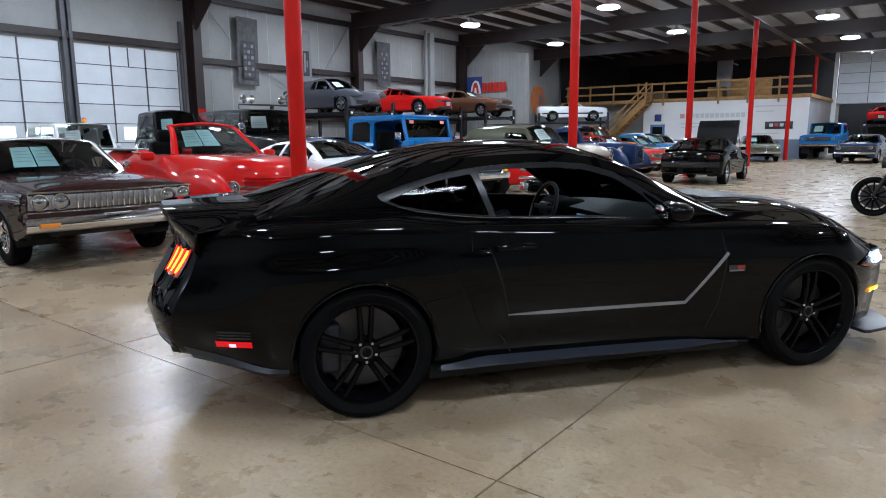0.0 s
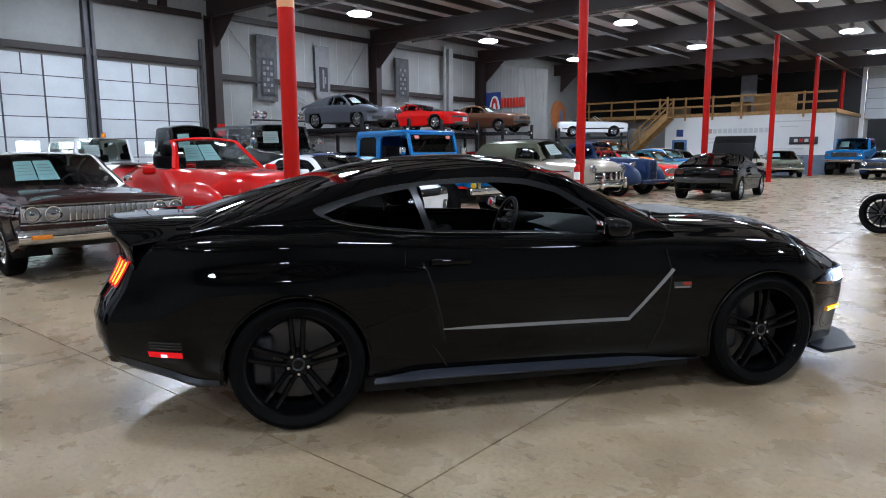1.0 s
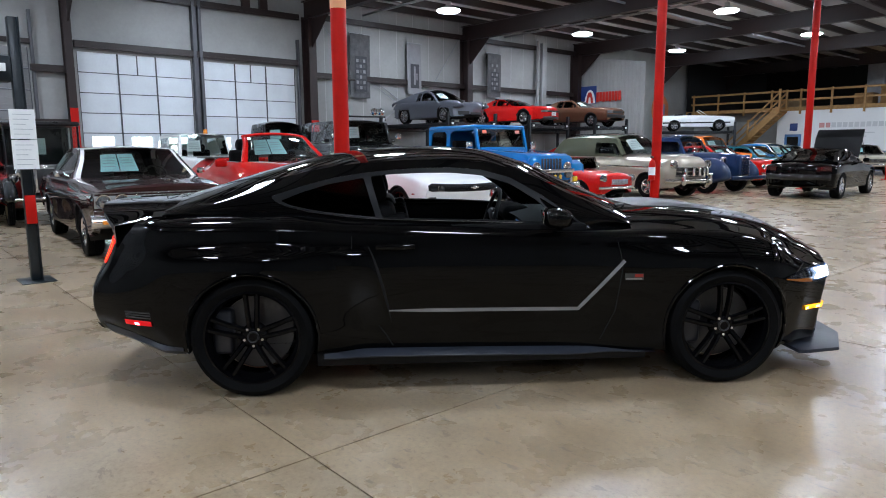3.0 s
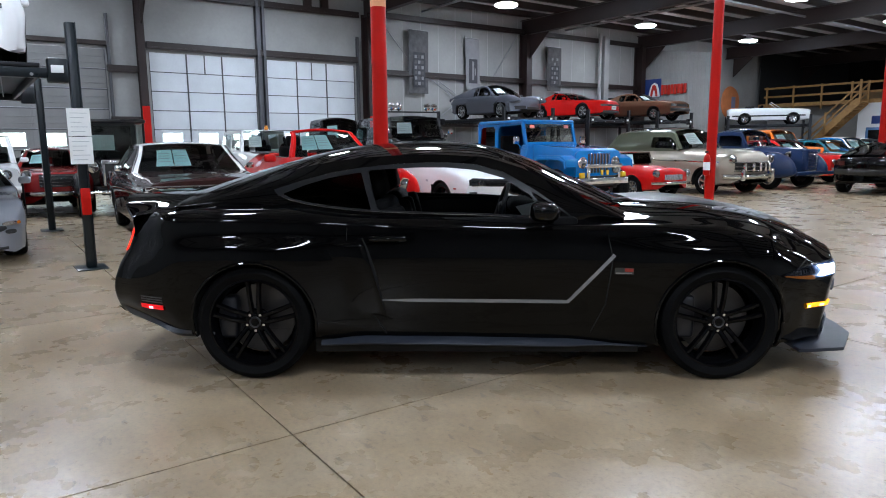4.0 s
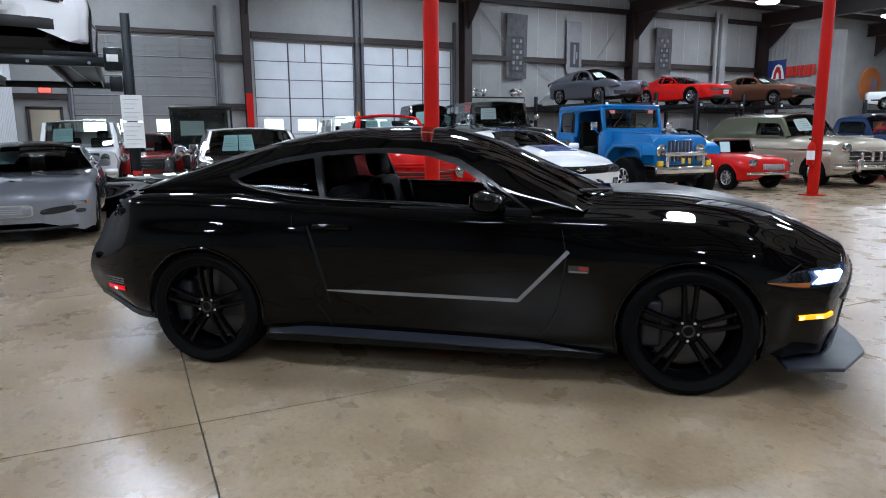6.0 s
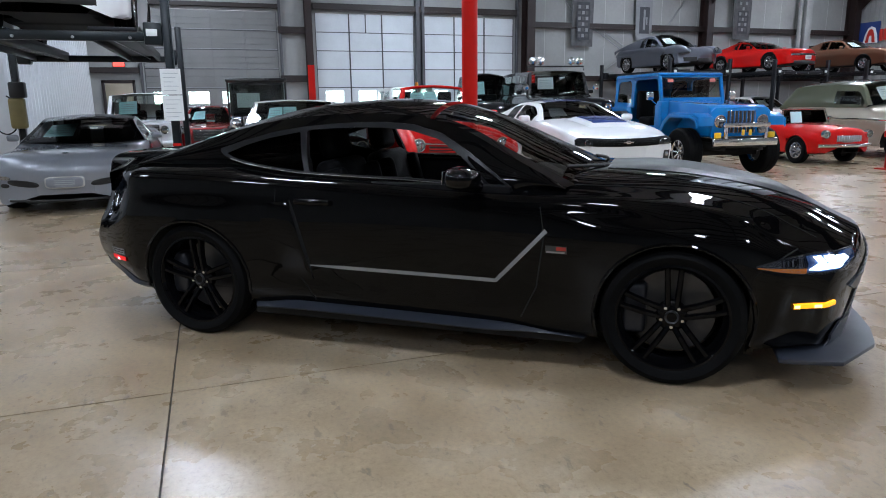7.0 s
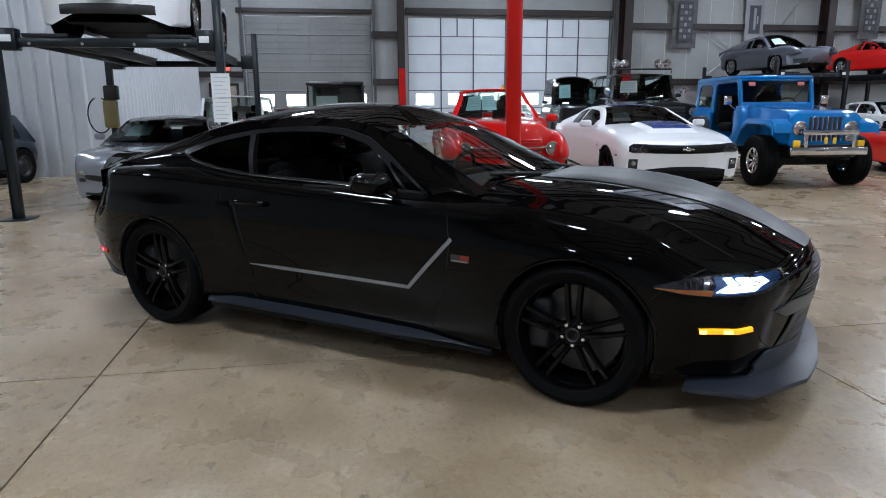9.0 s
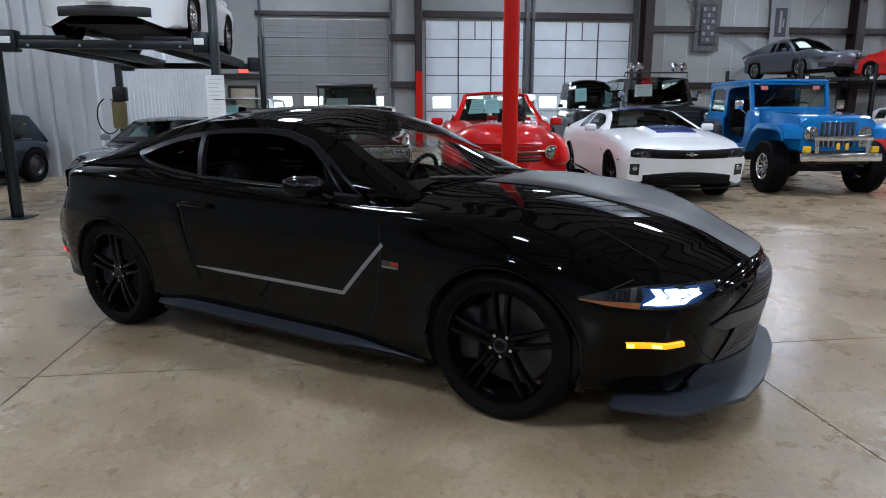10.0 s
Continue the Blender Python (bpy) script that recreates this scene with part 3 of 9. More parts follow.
RAIL_DARK = mat("door_rail", (0.10, 0.10, 0.11), 0.5, 0.4, vary=0.3, scale=4)
TIMBER = mat("timber", (0.42, 0.24, 0.08), 0.6, vary=0.4, scale=5, bump=0.2, bump_scale=60, tint=(0.24, 0.12, 0.04))
# near-black base colour: the lack of light above the mezzanine is painted in
UNLIT_BLACK = mat("dark_wall", (0.008, 0.009, 0.010), 0.8, vary=0.4, scale=0.8)
INSULATION = mat("roof_insulation", (0.58, 0.58, 0.58), 0.7, vary=0.25, scale=0.7, bump=0.3, bump_scale=5)
BLUE_BAND = mat("blue_grey_paint", (0.17, 0.22, 0.30), 0.5, vary=0.2, scale=2)
GALV = mat("galvanised", (0.42, 0.43, 0.45), 0.45, 0.6, vary=0.3, scale=5)


def concrete():
    m = bpy.data.materials.new("polished_concrete")
    m.use_nodes = True
    n, l = m.node_tree.nodes, m.node_tree.links
    p = n["Principled BSDF"]
    geo, info = n.new("ShaderNodeNewGeometry"), n.new("ShaderNodeObjectInfo")

    def noise_tex(scale, detail, rough=0.55, warp=0.0):
        t = n.new("ShaderNodeTexNoise")
        t.inputs["Scale"].default_value, t.inputs["Detail"].default_value, t.inputs["Roughness"].default_value = scale, detail, rough
        t.inputs["Distortion"].default_value = warp
        l.new(geo.outputs["Position"], t.inputs["Vector"])
        return t

    def ramp(src, stops):
        r = n.new("ShaderNodeValToRGB")
        e = r.color_ramp.elements
        while len(e) < len(stops):
            e.new(0.5)
        for k, (pos, c) in enumerate(stops):
            e[k].position, e[k].color = pos, (*c, 1)
        l.new(src, r.inputs[0])
        return r.outputs[0]

    def mixc(fac, a, b, mode="MIX"):
        x = n.new("ShaderNodeMix")
        x.data_type, x.blend_type = "RGBA", mode
        if isinstance(fac, float):
            x.inputs[0].default_value = fac
        else:
            l.new(fac, x.inputs[0])
        l.new(a, x.inputs[6])
        l.new(b, x.inputs[7])
        return x.outputs[2]
    base = ramp(noise_tex(1.1, 12, 0.62, 0.1).outputs["Fac"], [(0.30, (0.240, 0.172, 0.102)), (0.5, (0.340, 0.260, 0.167)), (0.70, (0.440, 0.360, 0.258))])
    mottle = ramp(noise_tex(34.0, 12, 0.80, 0.1).outputs["Fac"], [(0.32, (0.40, 0.37, 0.32)), (0.45, (0.90, 0.89, 0.88)), (0.70, (1.28, 1.28, 1.28))])
    col = mixc(1.0, base, mottle, "MULTIPLY")
    stain = ramp(noise_tex(1.3, 9, 0.70, 0.2).outputs["Fac"], [(0.48, (0.0, 0.0, 0.0)), (0.74, (1.0, 1.0, 1.0))])
    dark = ramp(noise_tex(9.0, 4).outputs["Fac"], [(0.3, (0.10, 0.082, 0.06)), (0.8, (0.21, 0.175, 0.13))])
    half = n.new("ShaderNodeMath")
    half.operation = "MULTIPLY"
    half.inputs[1].default_value = 0.40
    l.new(stain, half.inputs[0])
    col = mixc(half.outputs[0], col, dark)
    turn = n.new("ShaderNodeMapping")
    turn.inputs["Rotation"].default_value = (0, 0, 0.6)
    turn.inputs["Scale"].default_value = (1.0, 2.3, 1.0)
    l.new(geo.outputs["Position"], turn.inputs["Vector"])
    smear = noise_tex(6.0, 9, 0.68, 0.2)
    l.new(turn.outputs[0], smear.inputs["Vector"])
    spots = ramp(smear.outputs["Fac"], [(0.60, (0.0, 0.0, 0.0)), (0.645, (1.0, 1.0, 1.0))])
    keep = n.new("ShaderNodeMath")
    keep.operation = "MULTIPLY"
    keep.inputs[1].default_value = 0.55
    l.new(spots, keep.inputs[0])
    tone = n.new("ShaderNodeRGB")
    tone.outputs[0].default_value = (0.06, 0.05, 0.042, 1)
    col = mixc(keep.outputs[0], col, tone.outputs[0])
    hsv, rng = n.new("ShaderNodeHueSaturation"), n.new("ShaderNodeMapRange")
    rng.inputs[3].default_value, rng.inputs[4].default_value = 0.93, 1.07
    l.new(info.outputs["Random"], rng.inputs[0])
    l.new(rng.outputs[0], hsv.inputs["Value"])
    l.new(col, hsv.inputs["Color"])
    l.new(hsv.outputs[0], p.inputs["Base Color"])
    rr = n.new("ShaderNodeMapRange")
    rr.inputs[1].default_value, rr.inputs[2].default_value, rr.inputs[3].default_value, rr.inputs[4].default_value = 0.25, 0.75, 0.25, 0.31
    l.new(noise_tex(2.4, 6, 0.6).outputs["Fac"], rr.inputs[0])
    wet = ramp(noise_tex(5.5, 3, 0.5).outputs["Fac"], [(0.745, (1.0, 1.0, 1.0)), (0.77, (0.3, 0.3, 0.3))])
    worn = n.new("ShaderNodeMath")
    worn.operation = "MULTIPLY"
    l.new(rr.outputs[0], worn.inputs[0])
    l.new(wet, worn.inputs[1])
    l.new(worn.outputs[0], p.inputs["Roughness"])
    p.inputs["Specular IOR Level"].default_value = 0.66
    return m


CONCRETE = concrete()
JOINT = mat("joint_dirt", (0.05, 0.042, 0.035), 0.8, vary=0.3, scale=6)


def struct(name, bm, material, label="", smooth=False):
    return tagged(part(name, bm, material, None, smooth=smooth), label, "", "", "structure")


# floor: joint bed with cast slabs on it
floor = struct("floor", box_bm((WEST - 0.3, EAST + 0.3, SOUTH - 0.3, NORTH + 0.3, -0.3, -0.012), bevel=0), JOINT, "polished warm grey concrete floor cast in slabs")
SX, SY = 3.13, 3.765
slab_me = bpy.data.meshes.new("slab")
sb = box_bm((-SX / 2 + 0.0045, SX / 2 - 0.0045, -SY / 2 + 0.0045, SY / 2 - 0.0045, -0.1, 0.0), bevel=0)
sb.to_mesh(slab_me)
sb.free()
slab_me.materials.append(CONCRETE)
for ix in range(-7, 5):
    for iy in range(-5, 14):
        put("slab", slab_me, floor, pose(-1.33 + SX * (ix + 0.5), 2.12 + SY * (iy + 0.5), 0))

# west wall with its door openings
DOORS = [(0.55, 4.95, DOOR_GREY), (6.28, 9.95, DOOR_PANEL), (10.32, 14.03, DOOR_PANEL)]
DOOR_TOP = 4.50
segs, y = [], -1.4
for a, b, _ in DOORS:
    segs.append((WEST - 0.25, WEST, y, a, 0, DOOR_TOP))
    y = b
segs += [(WEST - 0.25, WEST, y, NORTH, 0, DOOR_TOP), (WEST - 0.25, WEST, -1.4, NORTH, DOOR_TOP, ROOF)]
wall_west = struct("wall_west", box_bm(*segs, bevel=0), WALL_WHITE, "white insulated metal panel wall with brown girts")
seam = [(WEST, WEST + 0.004, yy, yy + 0.02, 0.02, ROOF - 0.1) for yy in np.arange(15.4, 31.5, 0.92)]
part("panel_seams", box_bm(*seam, bevel=0), mat("seam_grey", (0.45, 0.45, 0.44), 0.6), wall_west, smooth=False)
for z, a, b in ((4.31, 14.8, 31.7), (6.57, 14.8, 31.7), (2.25, 14.8, 31.7), (4.72, 6.2, 14.1), (6.45, -1.1, 14.2), (2.25, 4.97, 6.0), (3.9, 4.97, 6.0)):
    struct("girt", box_bm((WEST + 0.005, WEST + 0.20, a, b, z - 0.10, z + 0.10), (WEST + 0.18, WEST + 0.21, a, b, z - 0.13, z - 0.06), bevel=0.008), GIRT, "brown steel wall girt")
struct("girt", box_bm((WEST + 0.005, WEST + 0.16, 0.3, 5.0, 4.60, 4.74), bevel=0.008), GIRT, "brown steel wall girt")


def i_column(yy, w, d, z1, material, name="wall_column", label="dark red steel I-section wall column"):
    return struct(name, box_bm((WEST + 0.01, WEST + 0.035, yy - w / 2, yy + w / 2, 0, z1), (WEST + 0.036, WEST + d - 0.026, yy - 0.015, yy + 0.015, 0, z1), (WEST + d - 0.025, WEST + d, yy - w / 2, yy + w / 2, 0, z1), bevel=0.004), material, label)


for yy in (14.55, 23.05, 31.45):
    i_column(yy, 0.34, 0.55, 6.5, BEAM)
i_column(6.02, 0.24, 0.3, 7.2, BEAM)
struct("column_guard", box_bm((WEST + 0.31, WEST + 0.33, 5.90, 6.14, 0, 2.7), bevel=0.004), POST_RED, "bright red painted foot of the steel column")
struct("column_guard", box_bm((WEST + 0.556, WEST + 0.575, 14.38, 14.72, 0, 2.5), bevel=0.004), POST_RED, "bright red painted foot of the steel column")
struct("door_post", box_bm((WEST + 0.01, WEST + 0.24, 9.97, 10.08, 0, 7.2), (WEST + 0.01, WEST + 0.24, 10.19, 10.30, 0, 7.2), (WEST + 0.02, WEST + 0.1, 10.082, 10.188, 0, 7.2), bevel=0.01), RAIL_DARK, "dark steel double door post between the overhead doors")
for yy in (5.0, 0.42, 14.1):
    struct("door_track", box_bm((WEST + 0.01, WEST + 0.16, yy, yy + 0.09, 0, 5.6), bevel=0.01), RAIL_DARK, "dark steel overhead door track")
# stub posts above the doors
for yy in (7.95, 8.6, 11.9, 12.6):
    struct("header_stub", box_bm((WEST + 0.02, WEST + 0.18, yy, yy + 0.3, 6.55, 7.3), bevel=0.006), BEAM, "brown steel stub above the door header")

# overhead doors: six rows of sections, three panels wide
for k, (a, b, pm) in enumerate(DOORS):
    door = tagged(new("overhead_door", mesh_of("door_back", [(WEST - 0.06, a, 0), (WEST - 0.06, a, 0.01), (WEST - 0.06, b, 0.01), (WEST - 0.06, b, 0)], [(0, 1, 2, 3)], RAIL_DARK)),
                  "closed grey sectional overhead door with small windows" if pm is DOOR_GREY else "closed white sectional overhead door with small lit windows", "garage door", "overhead doors", "structure")
    rows, cols = 7, 4 if k == 0 else 3
    rh, cw = DOOR_TOP / rows, (b - a) / cols
    for r in range(rows):
        for c in range(cols):
            y0, y1, z0, z1 = a + c * cw, a + (c + 1) * cw, r * rh, (r + 1) * rh
            if r == 2:
                wy, wz = (y0 + y1) / 2, (z0 + z1) / 2
                hw, hh = 0.33, 0.20
                bm = box_bm((WEST - 0.06, WEST - 0.015, y0 + 0.02, wy - hw, z0 + 0.006, z1 - 0.006), (WEST - 0.06, WEST - 0.015, wy + hw, y1 - 0.02, z0 + 0.006, z1 - 0.006),
                            (WEST - 0.06, WEST - 0.015, wy - hw, wy + hw, z0 + 0.006, wz - hh), (WEST - 0.06, WEST - 0.015, wy - hw, wy + hw, wz + hh, z1 - 0.006), bevel=0)
                pn = part("panel", bm, pm, door, smooth=False)
                pane = part("window_pane", box_bm((WEST - 0.05, WEST - 0.044, wy - hw, wy + hw, wz - hh, wz + hh), bevel=0), GLASS, pn, smooth=False)
                pane.visible_shadow = False
                part("window_frame", box_bm((WEST - 0.02, WEST - 0.008, wy - hw - 0.03, wy - hw, wz - hh, wz + hh), (WEST - 0.02, WEST - 0.008, wy + hw, wy + hw + 0.03, wz - hh, wz + hh),
                                            (WEST - 0.02, WEST - 0.008, wy - hw - 0.03, wy + hw + 0.03, wz + hh, wz + hh + 0.03), (WEST - 0.02, WEST - 0.008, wy - hw - 0.03, wy + hw + 0.03, wz - hh - 0.03, wz - hh), bevel=0.003), pm, pn)
            else:
                part("panel", box_bm((WEST - 0.06, WEST - 0.015, y0 + 0.02, y1 - 0.02, z0 + 0.006, z1 - 0.006), bevel=0.008, seg=1), pm, door, smooth=False)
    for c in range(cols + 1):
        yy = a + c * cw
        thin = not k and c not in (0, cols)
        part("stile", box_bm((WEST - 0.055, WEST - (0.018 if thin else -0.006), yy - 0.022 if c else yy, yy + 0.022 if c < cols else yy, 0, DOOR_TOP), bevel=0.003), DOOR_GREY if thin else RAIL_DARK, door)
    for r in range(1, rows):
        part("section_joint", box_bm((WEST - 0.05, WEST - 0.008, a + 0.01, b - 0.01, r * rh - 0.014, r * rh + 0.014), bevel=0.003), RAIL_DARK, door)
    if not k:
        for r in range(rows):
            for f in (0.30, 0.62):
                if r != 2:
                    part("panel_rib", box_bm((WEST - 0.016, WEST - 0.002, a + 0.03, b - 0.03, (r + f) * rh - 0.012, (r + f) * rh + 0.012), bevel=0.004), DOOR_GREY, door)
            part("joint_strip", box_bm((WEST - 0.008, WEST + 0.004, a + 0.02, b - 0.02, r * rh + 0.016, r * rh + 0.034), bevel=0.003), GALV, door)
    if k:
        part("stile", box_bm((WEST - 0.05, WEST + 0.0, (a + b) / 2 - 0.02, (a + b) / 2 + 0.02, 6 * rh, DOOR_TOP), bevel=0.003), RAIL_DARK, door)
struct("backdrop", box_bm((-27.2, -27.0, -6, 24, 0.0, 6.0), bevel=0), glow("daylight_backdrop", (0.90, 0.97, 1.0), 9.0), "bright overcast daylight outside the doors")
outside = struct("ground_outside", box_bm((-90, WEST - 0.35, -40, 60, -0.35, -0.05), bevel=0), mat("outside_paving", (0.35, 0.35, 0.34), 0.9, vary=0.2, scale=0.5))

# exit door and its sign by the corner
ex = tagged(new("door_1", mesh_of("door_1", [(WEST + 0.01, -0.72, 0.0), (WEST + 0.01, 0.18, 0.0), (WEST + 0.01, 0.18, 0.01), (WEST + 0.01, -0.72, 0.01)], [(0, 1, 2, 3)], GIRT)), "closed beige steel exit door in a brown frame", "door", "", "structure")
part("leaf", box_bm((WEST + 0.02, WEST + 0.07, -0.68, 0.14, 0.02, 2.1), bevel=0.006), mat("beige_door", (0.36, 0.31, 0.23), 0.5, vary=0.2, scale=2), ex)
part("door_frame", box_bm((WEST + 0.02, WEST + 0.10, -0.78, -0.69, 0, 2.2), (WEST + 0.02, WEST + 0.10, 0.15, 0.24, 0, 2.2), (WEST + 0.02, WEST + 0.10, -0.78, 0.24, 2.11, 2.2), bevel=0.006), GIRT, ex)
part("handle", box_bm((WEST + 0.07, WEST + 0.13, -0.6, -0.56, 1.0, 1.05), bevel=0.01), CHROME, ex)
sign = thing("exit_sign", pose(WEST + 0.06, -0.2, 2.72), "small red illuminated exit sign over the door", "sign")
part("case", box_bm((-0.05, 0.03, -0.19, 0.19, -0.11, 0.11), bevel=0.012), BLACK_TRIM, sign)
part("face", box_bm((0.031, 0.036, -0.17, 0.17, -0.09, 0.09), bevel=0.002), glow("exit_red", (1.0, 0.10, 0.08), 1.6), sign)
struct("girt", box_bm((WEST + 0.005, WEST + 0.18, -1.1, 0.4, 2.42, 2.60), bevel=0.008), GIRT, "brown steel wall girt")


def ribbed(name, p0, p1, z1, label, pitch=0.305, depth=0.085, material=None, top1=None):
    """An upright ribbed sheet wall from p0 to p1, ribs towards its left side."""
    a, b = Vector(p0), Vector(p1)
    d = (b - a)
    n = Vector((-d.y, d.x)).normalized()
    L = d.length
    d.normalize()
    prof = []
    k = 0.0
    while k < L:
        for s, o in ((0.0, 0), (0.60, 0), (0.70, 1), (0.90, 1)):
            if k + s * pitch <= L:
                prof.append((k + s * pitch, o))
        k += pitch
    prof.append((L, 0))
    vs, fs = [], []
    for s, o in prof:
        q = a + d * s + n * depth * o
        zt = z1 + ((top1 - z1) * s / L if top1 else 0)
        vs += [(q.x, q.y, 0), (q.x, q.y, zt)]
    m = len(prof)
    for i in range(m - 1):
        fs.append((2 * i, 2 * i + 2, 2 * i + 3, 2 * i + 1))
    o = len(vs)
    for q, zt in ((a - n * 0.12, z1), (b - n * 0.12, top1 or z1)):
        vs += [(q.x, q.y, 0), (q.x, q.y, zt)]
    fs += [(o + 1, o + 3, o + 2, o), (0, 1, o + 1, o), (2 * m - 2, o + 2, o + 3, 2 * m - 1), tuple(2 * i + 1 for i in range(m)) + (o + 3, o + 1)]
    ob = new(name, mesh_of(name, vs, fs, material or CORRUGATED, smooth=False))
    return tagged(ob, label, "", "", "structure")


ribbed("wall_south_west", (WEST, -1.15), (-12.6, -1.15), ROOF, "white corrugated sheet metal wall")
ribbed("wall_side", (-12.6, -1.27), (-12.6, SOUTH), ROOF, "white corrugated sheet metal wall")
struct("wall_south", box_bm((-12.6, EAST, SOUTH - 0.2, SOUTH, 0, ROOF), bevel=0), WALL_WHITE, "plain pale wall")
struct("wall_east", box_bm((EAST, EAST + 0.2, SOUTH, NORTH, 0, ROOF), bevel=0), WALL_WHITE, "plain pale wall")
struct("wall_north", box_bm((WEST, EAST, NORTH, NORTH + 0.2, 0, ROOF), bevel=0), UNLIT_BLACK, "far wall in near-black that stands in for unlit depth")

# partition with signs at the end of the lift row
ribbed("partition", (-18.42, 31.8), (WEST, 31.8), 5.75, "white ribbed sheet metal partition", pitch=0.23, depth=0.018, material=WALL_WHITE, top1=6.4)

# roof: insulated deck, purlins and rafters
ceiling = struct("ceiling", box_bm((WEST - 0.3, EAST + 0.3, SOUTH - 0.3, NORTH + 0.3, ROOF, ROOF + 0.2), bevel=0), INSULATION, "white faced insulated metal roof")
for xx in np.arange(WEST + 0.9, EAST, 1.45):
    struct("purlin", box_bm((xx - 0.015, xx + 0.015, SOUTH, NORTH, ROOF - 0.27, ROOF - 0.004), (xx - 0.11, xx + 0.016, SOUTH, NORTH, ROOF - 0.275, ROOF - 0.25), bevel=0), GIRT, "brown steel roof purlin")
RAFTERS = [6.02 + 8.52 * k for k in range(-2, 6)]
for yy in RAFTERS:
    struct("rafter", box_bm((WEST, EAST, yy - 0.13, yy + 0.13, 6.40, 6.43), (WEST, EAST, yy - 0.012, yy + 0.012, 6.43, 7.05), (WEST, EAST, yy - 0.13, yy + 0.13, 7.05, 7.08), bevel=0), BEAM, "brown steel I-section rafter")
    if yy > 5:
        bm = poly_bm([(WEST + 0.5, 5.3), (WEST + 0.56, 5.3), (WEST + 1.8, 6.38), (WEST + 0.5, 6.38)], 0.03, "y")
        ob = struct("knee_brace", bm, BEAM, "brown steel haunch plate")
        ob.location.y = yy
# long girder across the posts' line
struct("girder", box_bm((-7.55, -7.25, SOUTH, NORTH, 6.35, 6.40), bevel=0), BEAM, "brown steel flange over the red posts")
for yy in RAFTERS[1:]:
    struct("roof_pipe", tube_bm([(WEST + 0.3, yy + 2.6, 6.85), (EAST, yy + 2.6, 6.85)], 0.045, 8), GALV, "grey conduit under the roof", smooth=True)
struct("roof_pipe", tube_bm([(-13.9, SOUTH, 6.75), (-13.9, NORTH, 6.75)], 0.05, 8), GALV, "grey sprinkler pipe under the roof", smooth=True)
# the red posts
POSTS = [(-6.9, 5.89), (-7.29, 14.75), (-7.4, 23.9), (-7.35, 32.4), (-7.4, 41.2), (-7.5, 49.6)]
post_me = None
for px, py in POSTS:
    po = thing("steel_post", pose(px, py, 0), "bright red painted round steel post on a base plate", "post", "red roof posts")
    if post_me is None:
        pipe = part("pipe", lathe_bm([(0.0, 0.02), (0.108, 0.02), (0.108, 0.6), (0.109, 3.0), (0.108, 6.40), (0.0, 6.40)], 28, "z"), POST_RED, po)
        plate = part("base_plate", box_bm((-0.19, 0.19, -0.19, 0.19, 0, 0.022), bevel=0.004), POST_RED, po)
        post_me = (pipe.data, plate.data)
    else:
        put("pipe", post_me[0], po)
        put("base_plate", post_me[1], po)
tag = thing("post_tag", pose(-6.9, 5.89, 0), "small orange and white number tag strapped to the red post", "tag")
part("strap", lathe_bm([(0.1105, 3.28), (0.1125, 3.28), (0.1125, 3.55), (0.1105, 3.55)], 20, "z"), mat("tag_orange", (0.75, 0.34, 0.16), 0.6), tag)
ext = thing("fire_extinguisher", pose(-7.29, 14.75, 0), "red fire extinguisher with a white label hung on the post", "extinguisher")
part("cylinder", lathe_bm([(0.0, 0.62), (0.07, 0.63), (0.075, 0.68), (0.075, 1.0), (0.05, 1.07), (0.02, 1.10), (0.02, 1.14), (0.0, 1.14)], 18, "z", m=pose(0.02, -0.185, 0)), POST_RED, ext)
part("label", lathe_bm([(0.0765, 0.74), (0.0765, 0.92)], 18, "z", m=pose(0.02, -0.185, 0)), PAPER, ext)
part("valve", box_bm((0.0, 0.04, -0.25, -0.16, 1.13, 1.17), bevel=0.008), BLACK_TRIM, ext)

# high-bay lamps
LAMP_FACE = glow("lamp_face", (0.875, 0.99, 1.17), LAMP_POWER)
LAMP_SHELL = mat("lamp_shell", (0.5, 0.5, 0.5), 0.4, 0.6, vary=0.2, scale=5)
lamp0 = None
for lx in (-19.1, -12.05, -5.15, 1.8, 8.8):
    for ly in (-7.0, 1.65, 10.2, 18.8, 27.35, 36.0, 44.4, 53.0):
        if (lx < -12.5 and ly < -2) or (lx < -7 and ly > 44):
            continue
        if lamp0 is None:
            lamp0 = thing("high_bay_lamp", pose(lx, ly, 6.70), "lit white high-bay lamp hung under the roof", "ceiling lamp", "high-bay lamps")
            part("housing", lathe_bm([(0.0, 0.36), (0.10, 0.36), (0.12, 0.20), (0.24, 0.16), (0.39, 0.08), (0.450, 0.052), (0.446, 0.046), (0.0, 0.05)], 28, "z"), LAMP_SHELL, lamp0)
            part("refractor", lathe_bm([(0.435, 0.045), (0.456, 0.03), (0.454, 0.010), (0.40, -0.022), (0.25, -0.042), (0.0, -0.05)], 28, "z"), LAMP_FACE, lamp0)
            part("hanger", tube_bm([(0, 0, 0.35), (0, 0, ROOF - 6.70)], 0.014, 8), GALV, lamp0)
        else:
            copy_thing(lamp0, pose(lx, ly, 6.70))

